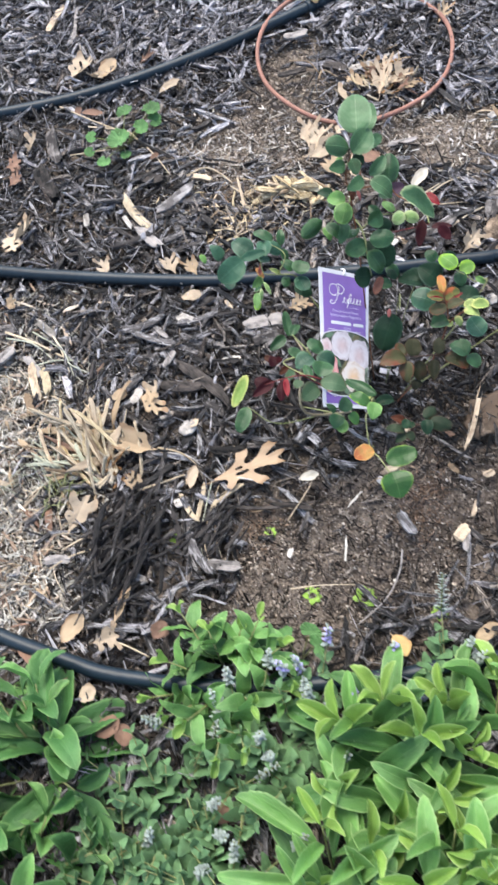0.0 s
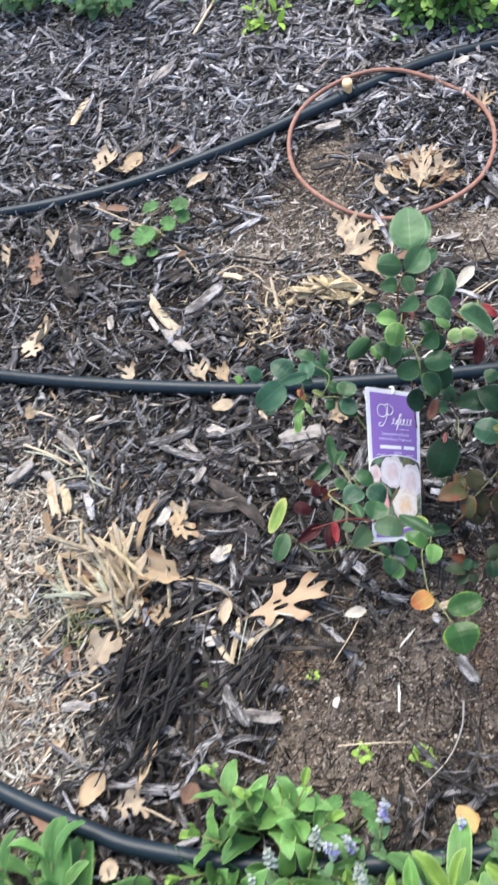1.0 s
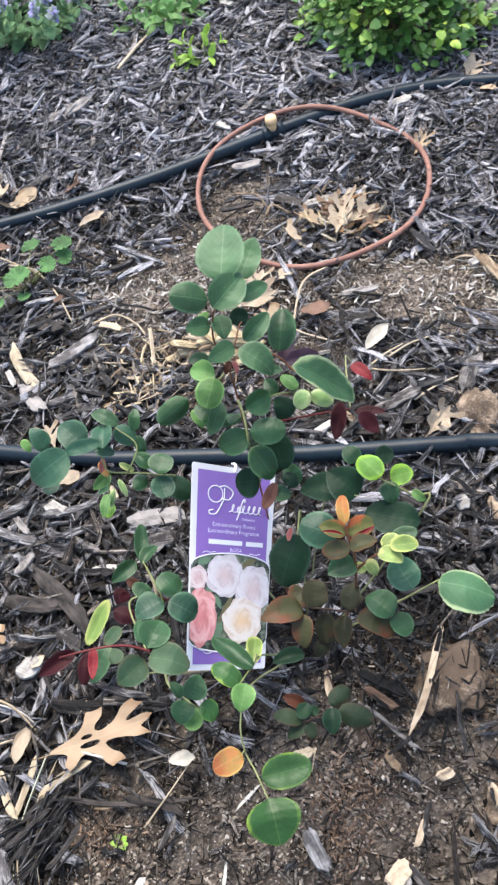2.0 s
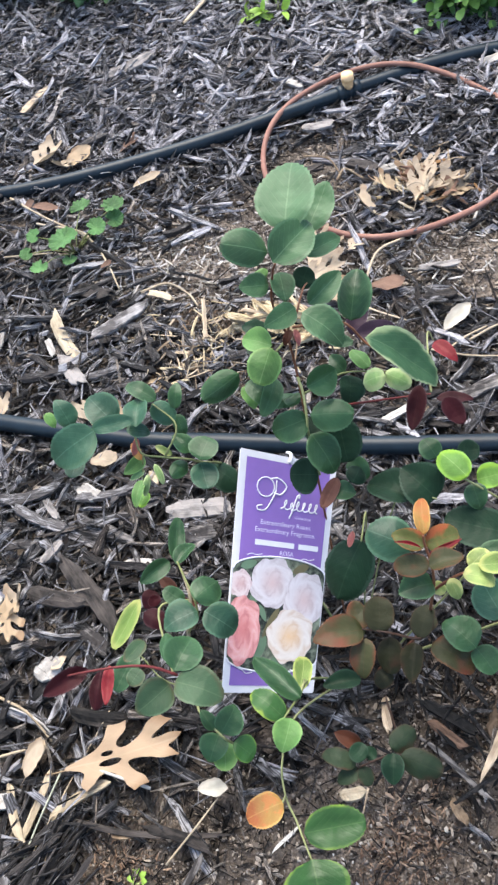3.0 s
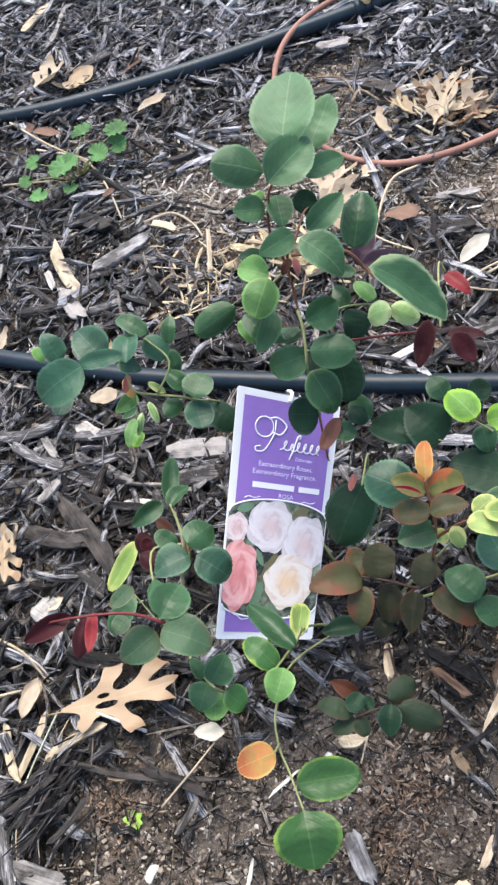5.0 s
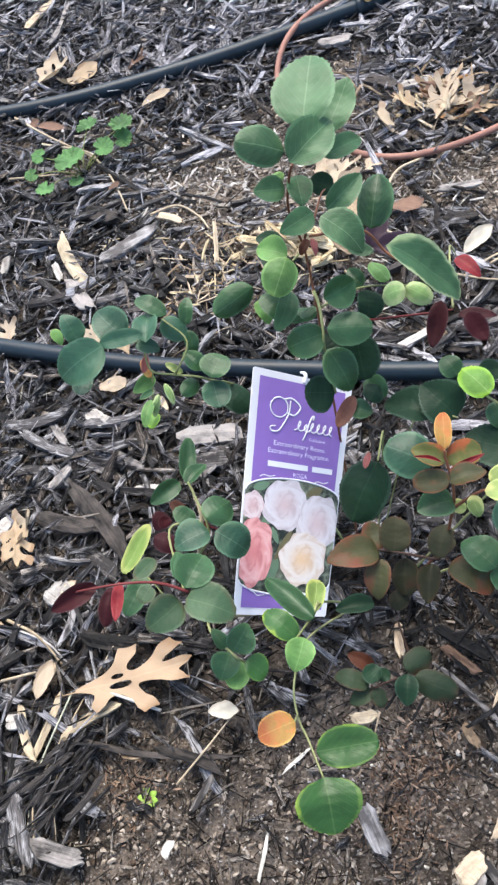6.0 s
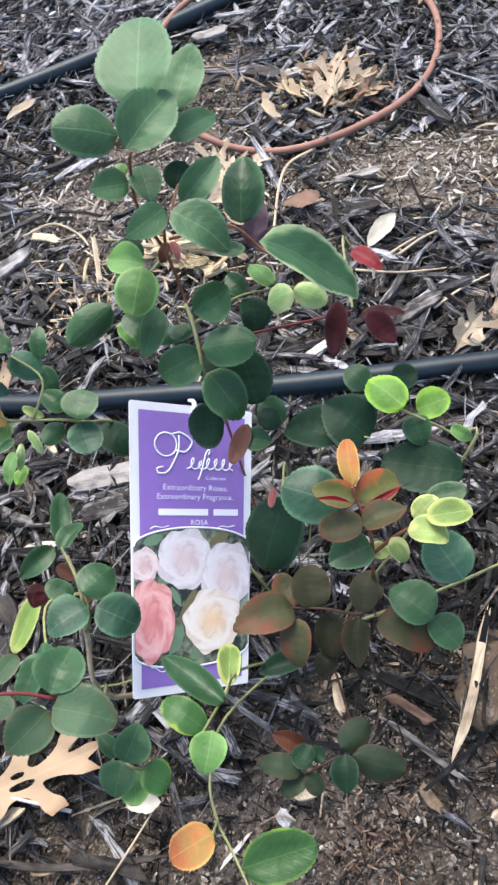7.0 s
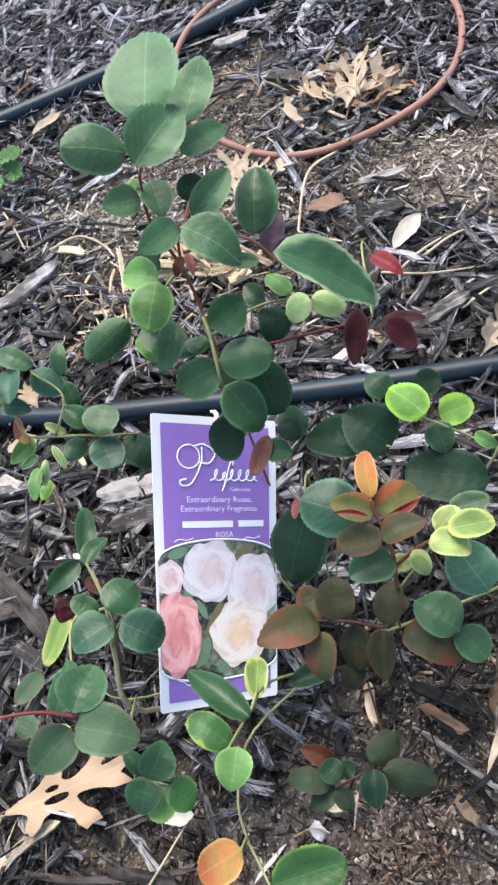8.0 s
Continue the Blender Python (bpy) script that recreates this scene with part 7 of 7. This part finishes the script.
dry_leaf("oak_curl", (-0.267, 0.866), (-0.287, 0.891), 0.029, DRY_PALE)
dry_leaf("oak_curl", (-0.232, 0.863), (-0.253, 0.887), 0.025, DRY)
dry_leaf("oak", (-0.374, 0.857), (-0.389, 0.883), 0.024, DRY_PALE)
dry_leaf("oak", (-0.524, 0.793), (-0.504, 0.802), 0.026, DRY)
dry_leaf("plain", (-0.517, 1.199), (-0.506, 1.209), 0.017, DRY_RED)
dry_leaf("oak", (-0.087, 0.817), (-0.061, 0.832), 0.028, DRY)
dry_leaf("plain", (-0.225, 0.224), (-0.202, 0.210), 0.031, DRY_RED)
dry_leaf("plain", (-0.194, 0.197), (-0.193, 0.222), 0.023, DRY_RED)
dry_leaf("oak_curl", (0.151, 0.928), (0.170, 0.964), 0.034, DRY_PALE)
dry_leaf("plain", (0.172, 0.935), (0.158, 0.955), 0.022, DRY_PALE)
dry_leaf("oak", (0.085, 1.418), (0.098, 1.459), 0.023, DRY)
dry_leaf("oak", (0.139, 1.612), (0.163, 1.650), 0.035, DRY_PALE)
dry_leaf("plain", (0.162, 1.587), (0.189, 1.573), 0.018, DRY)
dry_leaf("plain", (0.229, 1.171), (0.246, 1.192), 0.023, DRY_PALE)
dry_leaf("plain", (-0.376, 1.252), (-0.342, 1.276), 0.022, DRY_PALE)
dry_leaf("plain", (-0.493, 1.291), (-0.474, 1.331), 0.028, DRY)
dry_leaf("plain", (-0.194, 0.619), (-0.182, 0.612), 0.016, DRY_PALE)
dry_leaf("plain", (0.246, 0.545), (0.256, 0.556), 0.014, DRY_PALE)
dry_leaf("plain", (-0.071, 0.135), (-0.067, 0.163), 0.031, DRY_RED)
dry_leaf("plain", (0.189, 0.367), (0.216, 0.387), 0.017, DRY)
dry_leaf("plain", (-0.236, 0.330), (-0.224, 0.388), 0.012, DRY)
dry_leaf("plain", (0.069, 1.044), (0.090, 1.080), 0.017, CREAM)
dry_leaf("oak_curl", (0.002, 1.244), (0.003, 1.318), 0.037, DRY_PALE)
dry_leaf("oak_curl", (-0.036, 1.218), (-0.076, 1.249), 0.029, DRY_PALE)
for a, b, wide, m in (((0.012, 1.268), (0.046, 1.300), 0.036, DRY_PALE), ((-0.022, 1.262), (-0.056, 1.278), 0.024, DRY), ((0.03, 1.262), (0.058, 1.28), 0.030, DRY), ((-0.006, 1.288), (-0.02, 1.318), 0.032, DRY),
                      ((0.022, 1.288), (0.05, 1.262), 0.024, DRY_RED), ((0.0, 1.27), (-0.028, 1.292), 0.026, DRY_RED)):
    dry_leaf("oak_curl", a, b, wide, m)



# ---- green plants ----
def in_leaf(name, material, shape, **kw):
    return [leaf_mesh(name, material, shape, seed=i, **kw) for i in range(3)]


def blade(u):
    """A long leaf, widest past the middle, with a blunt tip."""
    return 0.5 * max(0.0, 1 - abs(2 * u ** 1.35 - 1) ** 2.6) ** 0.62 * (0.3 + 0.7 * min(1, u * 2.2))


SAGE_LEAF = [quilted_leaf("leaf", SAGE, blade, 0.25, bend, fold, 0.022, 16, 0.05, 0.05, 8, i) for i, (bend, fold) in enumerate(((0.5, 0.9), (0.9, 0.5), (0.25, 1.2)))]
SAGE_DARK = [quilted_leaf("leaf", SAGE_DEEP_SHADED, blade, 0.25, bend, fold, 0.022, 16, 0.05, 0.05, 8, i) for i, (bend, fold) in enumerate(((0.5, 0.9), (0.9, 0.5), (0.25, 1.2)))]
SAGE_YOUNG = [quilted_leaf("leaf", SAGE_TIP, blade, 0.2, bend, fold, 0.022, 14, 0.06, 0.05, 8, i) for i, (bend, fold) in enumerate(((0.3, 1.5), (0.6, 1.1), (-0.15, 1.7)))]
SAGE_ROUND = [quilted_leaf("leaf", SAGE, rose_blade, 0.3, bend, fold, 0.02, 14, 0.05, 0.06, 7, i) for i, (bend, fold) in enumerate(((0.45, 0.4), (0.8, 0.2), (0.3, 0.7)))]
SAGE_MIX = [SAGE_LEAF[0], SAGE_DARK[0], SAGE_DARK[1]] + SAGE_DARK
MINT_LEAF = in_leaf("leaf", MINT, heart, cup=0.3, bend=0.3, fold=0.15, teeth=0.03, rows=8, wave=0.03)
PETAL_LEAF = in_leaf("petal", PETAL, ovate, cup=0.6, bend=0.5, rows=4)
BUD_LEAF = in_leaf("bud", BUD, ovate, cup=0.6, bend=0.5, rows=4)
SHRUB_LEAF = in_leaf("leaf", SHRUB, ovate, cup=0.2, bend=0.2, fold=0.2, rows=5)


def frame_of(way):
    z = Vector(way).normalized()
    a = z.cross(Vector((0.3, 0.2, 0.9))).normalized()
    return z, a, z.cross(a)


def leafy_stem(base, rng, root, way, length, pairs, leaf, width, shapes, spread=0.9, droop=0.3, radius=0.0016, first=0.3, stem=None):
    """One stem with leaves in crossed pairs, largest half way up, under a plant."""
    way = Vector(way).normalized()
    bend = Vector((way.x, way.y, 0)) * 0.35
    pts = [Vector(root) + way * length * u + bend * length * u * u for u in (0, 0.33, 0.66, 1.0)]
    part("stem", tube("stem", pts, [radius, radius * 0.9, radius * 0.75, radius * 0.5], stem or STEM_GREEN, 5, False, 3), base)
    for k in range(pairs):
        u = first + (1 - first) * k / max(1, pairs - 1)
        p = pts[0] + way * length * u + bend * length * u * u
        z, a, b = frame_of(way + bend * 2 * u)
        s = leaf * (1.0 - 0.55 * max(0, u - 0.55) / 0.45) * rng.uniform(0.8, 1.15)
        for q in range(2):
            g = k * math.pi / 2 + q * math.pi + rng.uniform(-0.35, 0.35)
            out = a * math.cos(g) + b * math.sin(g)
            d = (out * spread + z * (0.25 + 0.75 * u) + Vector((0, 0, -droop * (1 - u)))).normalized()
            # Lower half: shapes 3-5, mostly dark leaves with the clump's inner shade coloured in.
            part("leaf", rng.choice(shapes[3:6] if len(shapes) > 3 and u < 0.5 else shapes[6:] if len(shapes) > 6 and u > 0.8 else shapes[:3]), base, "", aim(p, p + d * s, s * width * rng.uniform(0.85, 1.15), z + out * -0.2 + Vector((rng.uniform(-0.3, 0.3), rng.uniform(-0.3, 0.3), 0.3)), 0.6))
    return pts[-1]


def sage(label, at, stems, reach, height, leaf, width, shapes, seed, pairs=4, lean=(0, 0), spread=0.9):
    rng = random.Random(seed)
    base = thing("perennial_plant", label, "plant", (at[0], at[1], bed(*at)), "leafy perennials")
    for i in range(stems):
        g = 2 * math.pi * (i + rng.uniform(-0.3, 0.3)) / stems
        r = reach * math.sqrt(rng.uniform(0.03, 1.0))
        tip = Vector((math.cos(g) * r + lean[0], math.sin(g) * r + lean[1], height * rng.uniform(0.6, 1.2) * (1 - 0.35 * r / reach)))
        root = Vector((math.cos(g) * r * 0.3, math.sin(g) * r * 0.3, 0.0))
        leafy_stem(base, rng, root, tip - root, (tip - root).length, pairs, leaf, width, shapes, spread)
    return base


def flower_spike(base, rng, at, way, length, shapes, petals=26, size=0.006):
    z, a, b = frame_of(way)
    pts = [Vector(at) + z * length * u for u in (0, 0.5, 1)]
    part("flower_stem", tube("flower_stem", pts, [0.0012, 0.001, 0.0006], STEM_GREEN, 5, False, 2), base)
    for i in range(petals):
        u = i / petals
        g = i * 2.4
        out = a * math.cos(g) + b * math.sin(g)
        p = Vector(at) + z * length * u
        s = size * (1.1 - 0.5 * u) * rng.uniform(0.8, 1.3)
        part("floret", rng.choice(shapes), base, "", aim(p, p + (out + z * 0.5).normalized() * s, s * 0.7, z, 0.8))


def catmint(label, at, stems, reach, height, leaf, seed, blooms=0, shapes=None, pairs=6, petal=0.0065):
    rng = random.Random(seed)
    base = thing("catmint_plant", label, "plant", (at[0], at[1], bed(*at)), "grey-green catmint")
    for i in range(stems):
        g = 2 * math.pi * i / stems + rng.uniform(-0.4, 0.4)
        r = reach * math.sqrt(rng.uniform(0.05, 1.0))
        tip = Vector((math.cos(g) * r, math.sin(g) * r, height * rng.uniform(0.6, 1.1)))
        root = tip * 0.25
        root.z = 0
        end = leafy_stem(base, rng, root, tip - root, (tip - root).length, pairs, leaf, 0.8, MINT_LEAF, 0.95, 0.25, 0.0011, 0.15)
        if i < blooms:
            flower_spike(base, rng, end, tip - root + Vector((0, 0, 0.03)), rng.uniform(0.025, 0.045), shapes or (PETAL_LEAF + BUD_LEAF), 26, petal)
    return base


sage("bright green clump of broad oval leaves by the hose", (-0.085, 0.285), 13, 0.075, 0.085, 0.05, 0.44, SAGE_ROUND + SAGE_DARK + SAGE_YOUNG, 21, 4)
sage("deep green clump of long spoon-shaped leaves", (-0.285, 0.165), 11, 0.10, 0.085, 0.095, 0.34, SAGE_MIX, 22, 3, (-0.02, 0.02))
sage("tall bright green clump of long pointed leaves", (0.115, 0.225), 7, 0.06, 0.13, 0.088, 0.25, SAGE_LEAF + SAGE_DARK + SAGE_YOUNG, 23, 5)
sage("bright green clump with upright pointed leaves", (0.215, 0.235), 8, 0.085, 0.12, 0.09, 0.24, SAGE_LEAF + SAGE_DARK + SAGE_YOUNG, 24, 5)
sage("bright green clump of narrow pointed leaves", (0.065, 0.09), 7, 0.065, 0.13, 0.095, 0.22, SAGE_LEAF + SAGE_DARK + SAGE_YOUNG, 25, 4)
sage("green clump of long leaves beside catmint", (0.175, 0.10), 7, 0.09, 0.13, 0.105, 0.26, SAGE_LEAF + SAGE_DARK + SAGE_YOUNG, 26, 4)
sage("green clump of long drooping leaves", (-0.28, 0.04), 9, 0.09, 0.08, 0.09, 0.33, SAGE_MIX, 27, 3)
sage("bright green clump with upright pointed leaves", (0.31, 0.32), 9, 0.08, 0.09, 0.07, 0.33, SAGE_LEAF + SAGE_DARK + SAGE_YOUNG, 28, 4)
catmint("grey-green catmint with small scalloped leaves", (-0.13, 0.13), 20, 0.1, 0.055, 0.026, 41, 5, BUD_LEAF, 5)
catmint("grey-green catmint with small scalloped leaves", (-0.05, 0.205), 12, 0.08, 0.06, 0.025, 42, 6, BUD_LEAF, 5)
catmint("grey-green catmint with small scalloped leaves", (-0.16, 0.05), 20, 0.1, 0.05, 0.026, 43, 4, BUD_LEAF, 5)
catmint("grey-green catmint with small scalloped leaves", (0.015, 0.215), 14, 0.075, 0.06, 0.026, 48, 5, BUD_LEAF, 5)
catmint("grey-green catmint with small scalloped leaves", (-0.05, 0.06), 16, 0.09, 0.05, 0.024, 47, 4, BUD_LEAF, 5)
catmint("catmint with lavender flower spikes over the hose", (0.02, 0.285), 6, 0.04, 0.055, 0.016, 44, 4, PETAL_LEAF + BUD_LEAF, 4)
catmint("catmint with a lavender flower spike", (0.105, 0.3), 5, 0.03, 0.045, 0.018, 45, 2, PETAL_LEAF + BUD_LEAF, 4)
catmint("catmint with a tall grey flower spike", (0.158, 0.33), 7, 0.04, 0.04, 0.02, 46, 2, BUD_LEAF, 4)
catmint("far catmint with many lavender blue flowers", (-0.67, 1.80), 36, 0.13, 0.13, 0.026, 51, 34, PETAL_LEAF + BUD_LEAF, 6, 0.0105)
catmint("far catmint with many lavender blue flowers", (-0.85, 1.83), 26, 0.12, 0.14, 0.026, 52, 22, PETAL_LEAF + BUD_LEAF, 6, 0.0105)
sage("young green perennial with soft lobed leaves", (-0.415, 1.845), 14, 0.08, 0.09, 0.038, 0.45, SAGE_ROUND + SAGE_LEAF, 53, 4)
sage("small bright lime green sprout in the mulch", (-0.315, 1.70), 8, 0.04, 0.045, 0.05, 0.42, in_leaf("leaf", LIME, ovate, cup=0.3, bend=0.45, fold=0.3, rows=12, wave=0.04), 54, 2)


def tall_spike():
    rng = random.Random(5)
    base = thing("catmint_plant", "single grey flower spike rising from small round leaves", "plant", (0.16, 0.33, 0.0), "grey-green catmint")
    top = leafy_stem(base, rng, (0, 0, 0), (-0.008, 0.05, 0.045), 0.06, 3, 0.02, 0.9, MINT_LEAF, 1.0, 0.2, 0.0011, 0.1)
    flower_spike(base, rng, top, (-0.004, 0.05, 0.03), 0.045, BUD_LEAF, 34, 0.008)


tall_spike()


def round_leaf_mesh(name, material, lobes=7, seed=0):
    """A round pleated leaf with a scalloped rim, one across."""
    n = lobes * 10
    verts, faces = [(0.5, 0, 0)], []
    for ring, r in enumerate((0.14, 0.26, 0.37, 0.45, 0.5)):
        for k in range(n):
            g = 2 * math.pi * k / n + math.pi
            u = (ring + 1) / 5
            cut = 1 - 0.55 * math.exp(-((k if k < n / 2 else k - n) / 3.0) ** 2) * u
            s = r * cut * (0.9 + u * u * (0.06 * abs(math.cos(lobes * g / 2)) + (0.05 * abs(math.cos(lobes * 1.5 * g)) if ring == 4 else 0)))
            ruffle = u * u * (0.03 * math.cos(lobes * g) + 0.045 * math.sin(lobes * 2 * g + seed))
            verts.append((0.5 + s * math.cos(g), s * math.sin(g), ruffle + 0.5 * r * r + 0.04 * math.sin(g * 2 + seed)))
    for k in range(n):
        faces.append((0, 1 + k, 1 + (k + 1) % n))
        for ring in range(4):
            a = 1 + ring * n
            faces.append((a + k, a + n + k, a + n + (k + 1) % n, a + (k + 1) % n))
    return mesh_from(name, verts, faces, material)


MALLOW_LEAF = [round_leaf_mesh("leaf", MALLOW, 7, i) for i in range(2)]


def mallow():
    root = Vector((-0.415, 1.135, 0))
    base = thing("mallow_weed", "small green weed with round scalloped leaves", "weed", root)
    rng = random.Random(8)
    for x, y, z, s in ((-0.412, 1.12, 0.03, 0.044), (-0.417, 1.183, 0.03, 0.032), (-0.369, 1.183, 0.035, 0.036), (-0.362, 1.168, 0.028, 0.027), (-0.384, 1.154, 0.024, 0.03),
                       (-0.466, 1.133, 0.022, 0.022), (-0.43, 1.077, 0.022, 0.026), (-0.462, 1.101, 0.02, 0.02), (-0.398, 1.098, 0.018, 0.02), (-0.425, 1.142, 0.02, 0.024)):
        c, s = Vector((x, y, z)) - root, s * 0.9
        out = Vector((c.x, c.y, 0)).normalized()
        m = aim(c - out * s * 0.5, c + out * s * 0.5, s * 1.05, (rng.uniform(-0.3, 0.3), rng.uniform(-0.6, 0.0), 1), 0.8)
        part("leaf", rng.choice(MALLOW_LEAF), base, "", m)
        part("leaf_stalk", tube("leaf_stalk", [(0, 0, -0.005), c * 0.5 + Vector((0, 0, 0.004)), c - out * s * 0.1 - Vector((0, 0, 0.001))], [0.0009, 0.0008, 0.0007], STEM_GREEN, 5, False, 3), base)


mallow()


SEED_LEAF = in_leaf("leaf", LIME, heart, cup=0.3, bend=0.3, fold=0.15, teeth=0.03, rows=8, wave=0.03)


def seedling(x, y, s, seed):
    rng = random.Random(seed)
    base = thing("seedling", "tiny green weed seedling in bare soil", "weed", (x, y, bed(x, y) + 0.002), "seedlings")
    for k in range(7):
        g = k * 2.4
        d = Vector((math.cos(g), math.sin(g), 0.25))
        part("leaf", rng.choice(SEED_LEAF), base, "", aim(d * s * 0.3, d * s, s * 0.7, (rng.uniform(-0.2, 0.2), rng.uniform(-0.4, 0.1), 1), 0.6))


for i, (x, y, s) in enumerate(((-0.002, 0.404, 0.012), (0.062, 0.408, 0.015), (-0.183, 0.455, 0.011), (-0.066, 0.48, 0.008), (-0.459, 0.441, 0.016), (0.15, 0.40, 0.01))):
    seedling(x, y, s, i)


def trefoil():
    base = thing("lobed_weed", "dark green weed with lobed leaflets beside the perennials", "weed", (-0.005, 0.325, 0.0))
    rng = random.Random(3)
    for x, y in ((-0.022, 0.018), (0.022, 0.012), (0.0, -0.012), (0.012, 0.028)):
        c = Vector((x, y, 0.03))
        part("leaf", MALLOW_LEAF[0], base, "", aim(c * 0.6 + Vector((0, 0, 0.012)), c * 1.2 + Vector((0, 0, -0.006)), 0.028, (0.1, -0.3, 1), 0.8))
        part("leaf_stalk", tube("leaf_stalk", [(0, 0, -0.01), c * 0.4, c * 0.7 + Vector((0, 0, 0.01))], [0.0009, 0.0008, 0.0007], STEM_GREEN, 5, False, 3), base)


trefoil()


def shrub(at, reach, height, count, seed):
    """Woody stems, and a crown of many small leaves in loose sprays."""
    rng = random.Random(seed)
    base = thing("shrub", "rounded small-leaved shrub with yellow-green new growth", "shrub", (at[0], at[1], bed(*at)))
    verts, faces, tint = [], [], []
    shape = [v.co.copy() for v in SHRUB_LEAF[0].vertices]
    polys = [tuple(p.vertices) for p in SHRUB_LEAF[0].polygons]
    for i in range(count):
        g, k = rng.uniform(0, 2 * math.pi), rng.random()
        r, e = reach * (0.55 + 0.5 * rng.random()), math.acos(1 - k)
        tip = Vector((math.cos(g) * math.sin(e) * r, math.sin(g) * math.sin(e) * r, height * (0.04 + 0.96 * math.cos(e)) * rng.uniform(0.75, 1.1)))
        root = Vector((tip.x * 0.1, tip.y * 0.1, 0))
        mid = root.lerp(tip, 0.55) + Vector((0, 0, 0.03))
        if i % 3 == 0:
            part("branch", tube("branch", [root, mid, tip], [0.0025, 0.0016, 0.0007], STEM_TAN, 5, False, 4), base)
        young = rng.random() < 0.15
        for q in range(17):
            u = rng.uniform(0.45, 1.0)
            p = mid.lerp(tip, (u - 0.45) / 0.55) + Vector([rng.uniform(-0.012, 0.012) for _ in range(3)])
            d = (Vector([rng.uniform(-1, 1), rng.uniform(-1, 1), rng.uniform(-0.5, 0.7)]) + (tip - mid).normalized() * 0.8).normalized()
            s = rng.uniform(0.011, 0.024)
            m = aim(p, p + d * s, s * rng.uniform(0.5, 0.7), (rng.uniform(-0.6, 0.6), rng.uniform(-0.8, 0.4), 1), 0.7)
            o = len(verts)
            verts += [m @ v for v in shape]
            faces += [tuple(a + o for a in f) for f in polys]
            tint += [1 if young and u > 0.75 else 0] * len(polys)
    me = mesh_from("foliage", verts, faces, CROWN)
    me.materials.append(CROWN_YOUNG)
    me.polygons.foreach_set("material_index", tint)
    part("foliage", me, base, "small glossy green leaves")


CROWN = litter_mat("crown_leaf", ((0.1, (0.025, 0.07, 0.015)), (0.5, (0.09, 0.2, 0.04)), (0.9, (0.23, 0.38, 0.08))), rough=0.45, grain=60.0, spread=0.8, relief=0.1)
CROWN_YOUNG = litter_mat("crown_young_leaf", ((0.1, (0.13, 0.25, 0.03)), (0.9, (0.34, 0.45, 0.07))), rough=0.5, grain=60.0, spread=0.8, relief=0.1)
shrub((0.015, 1.775), 0.18, 0.22, 210, 61)
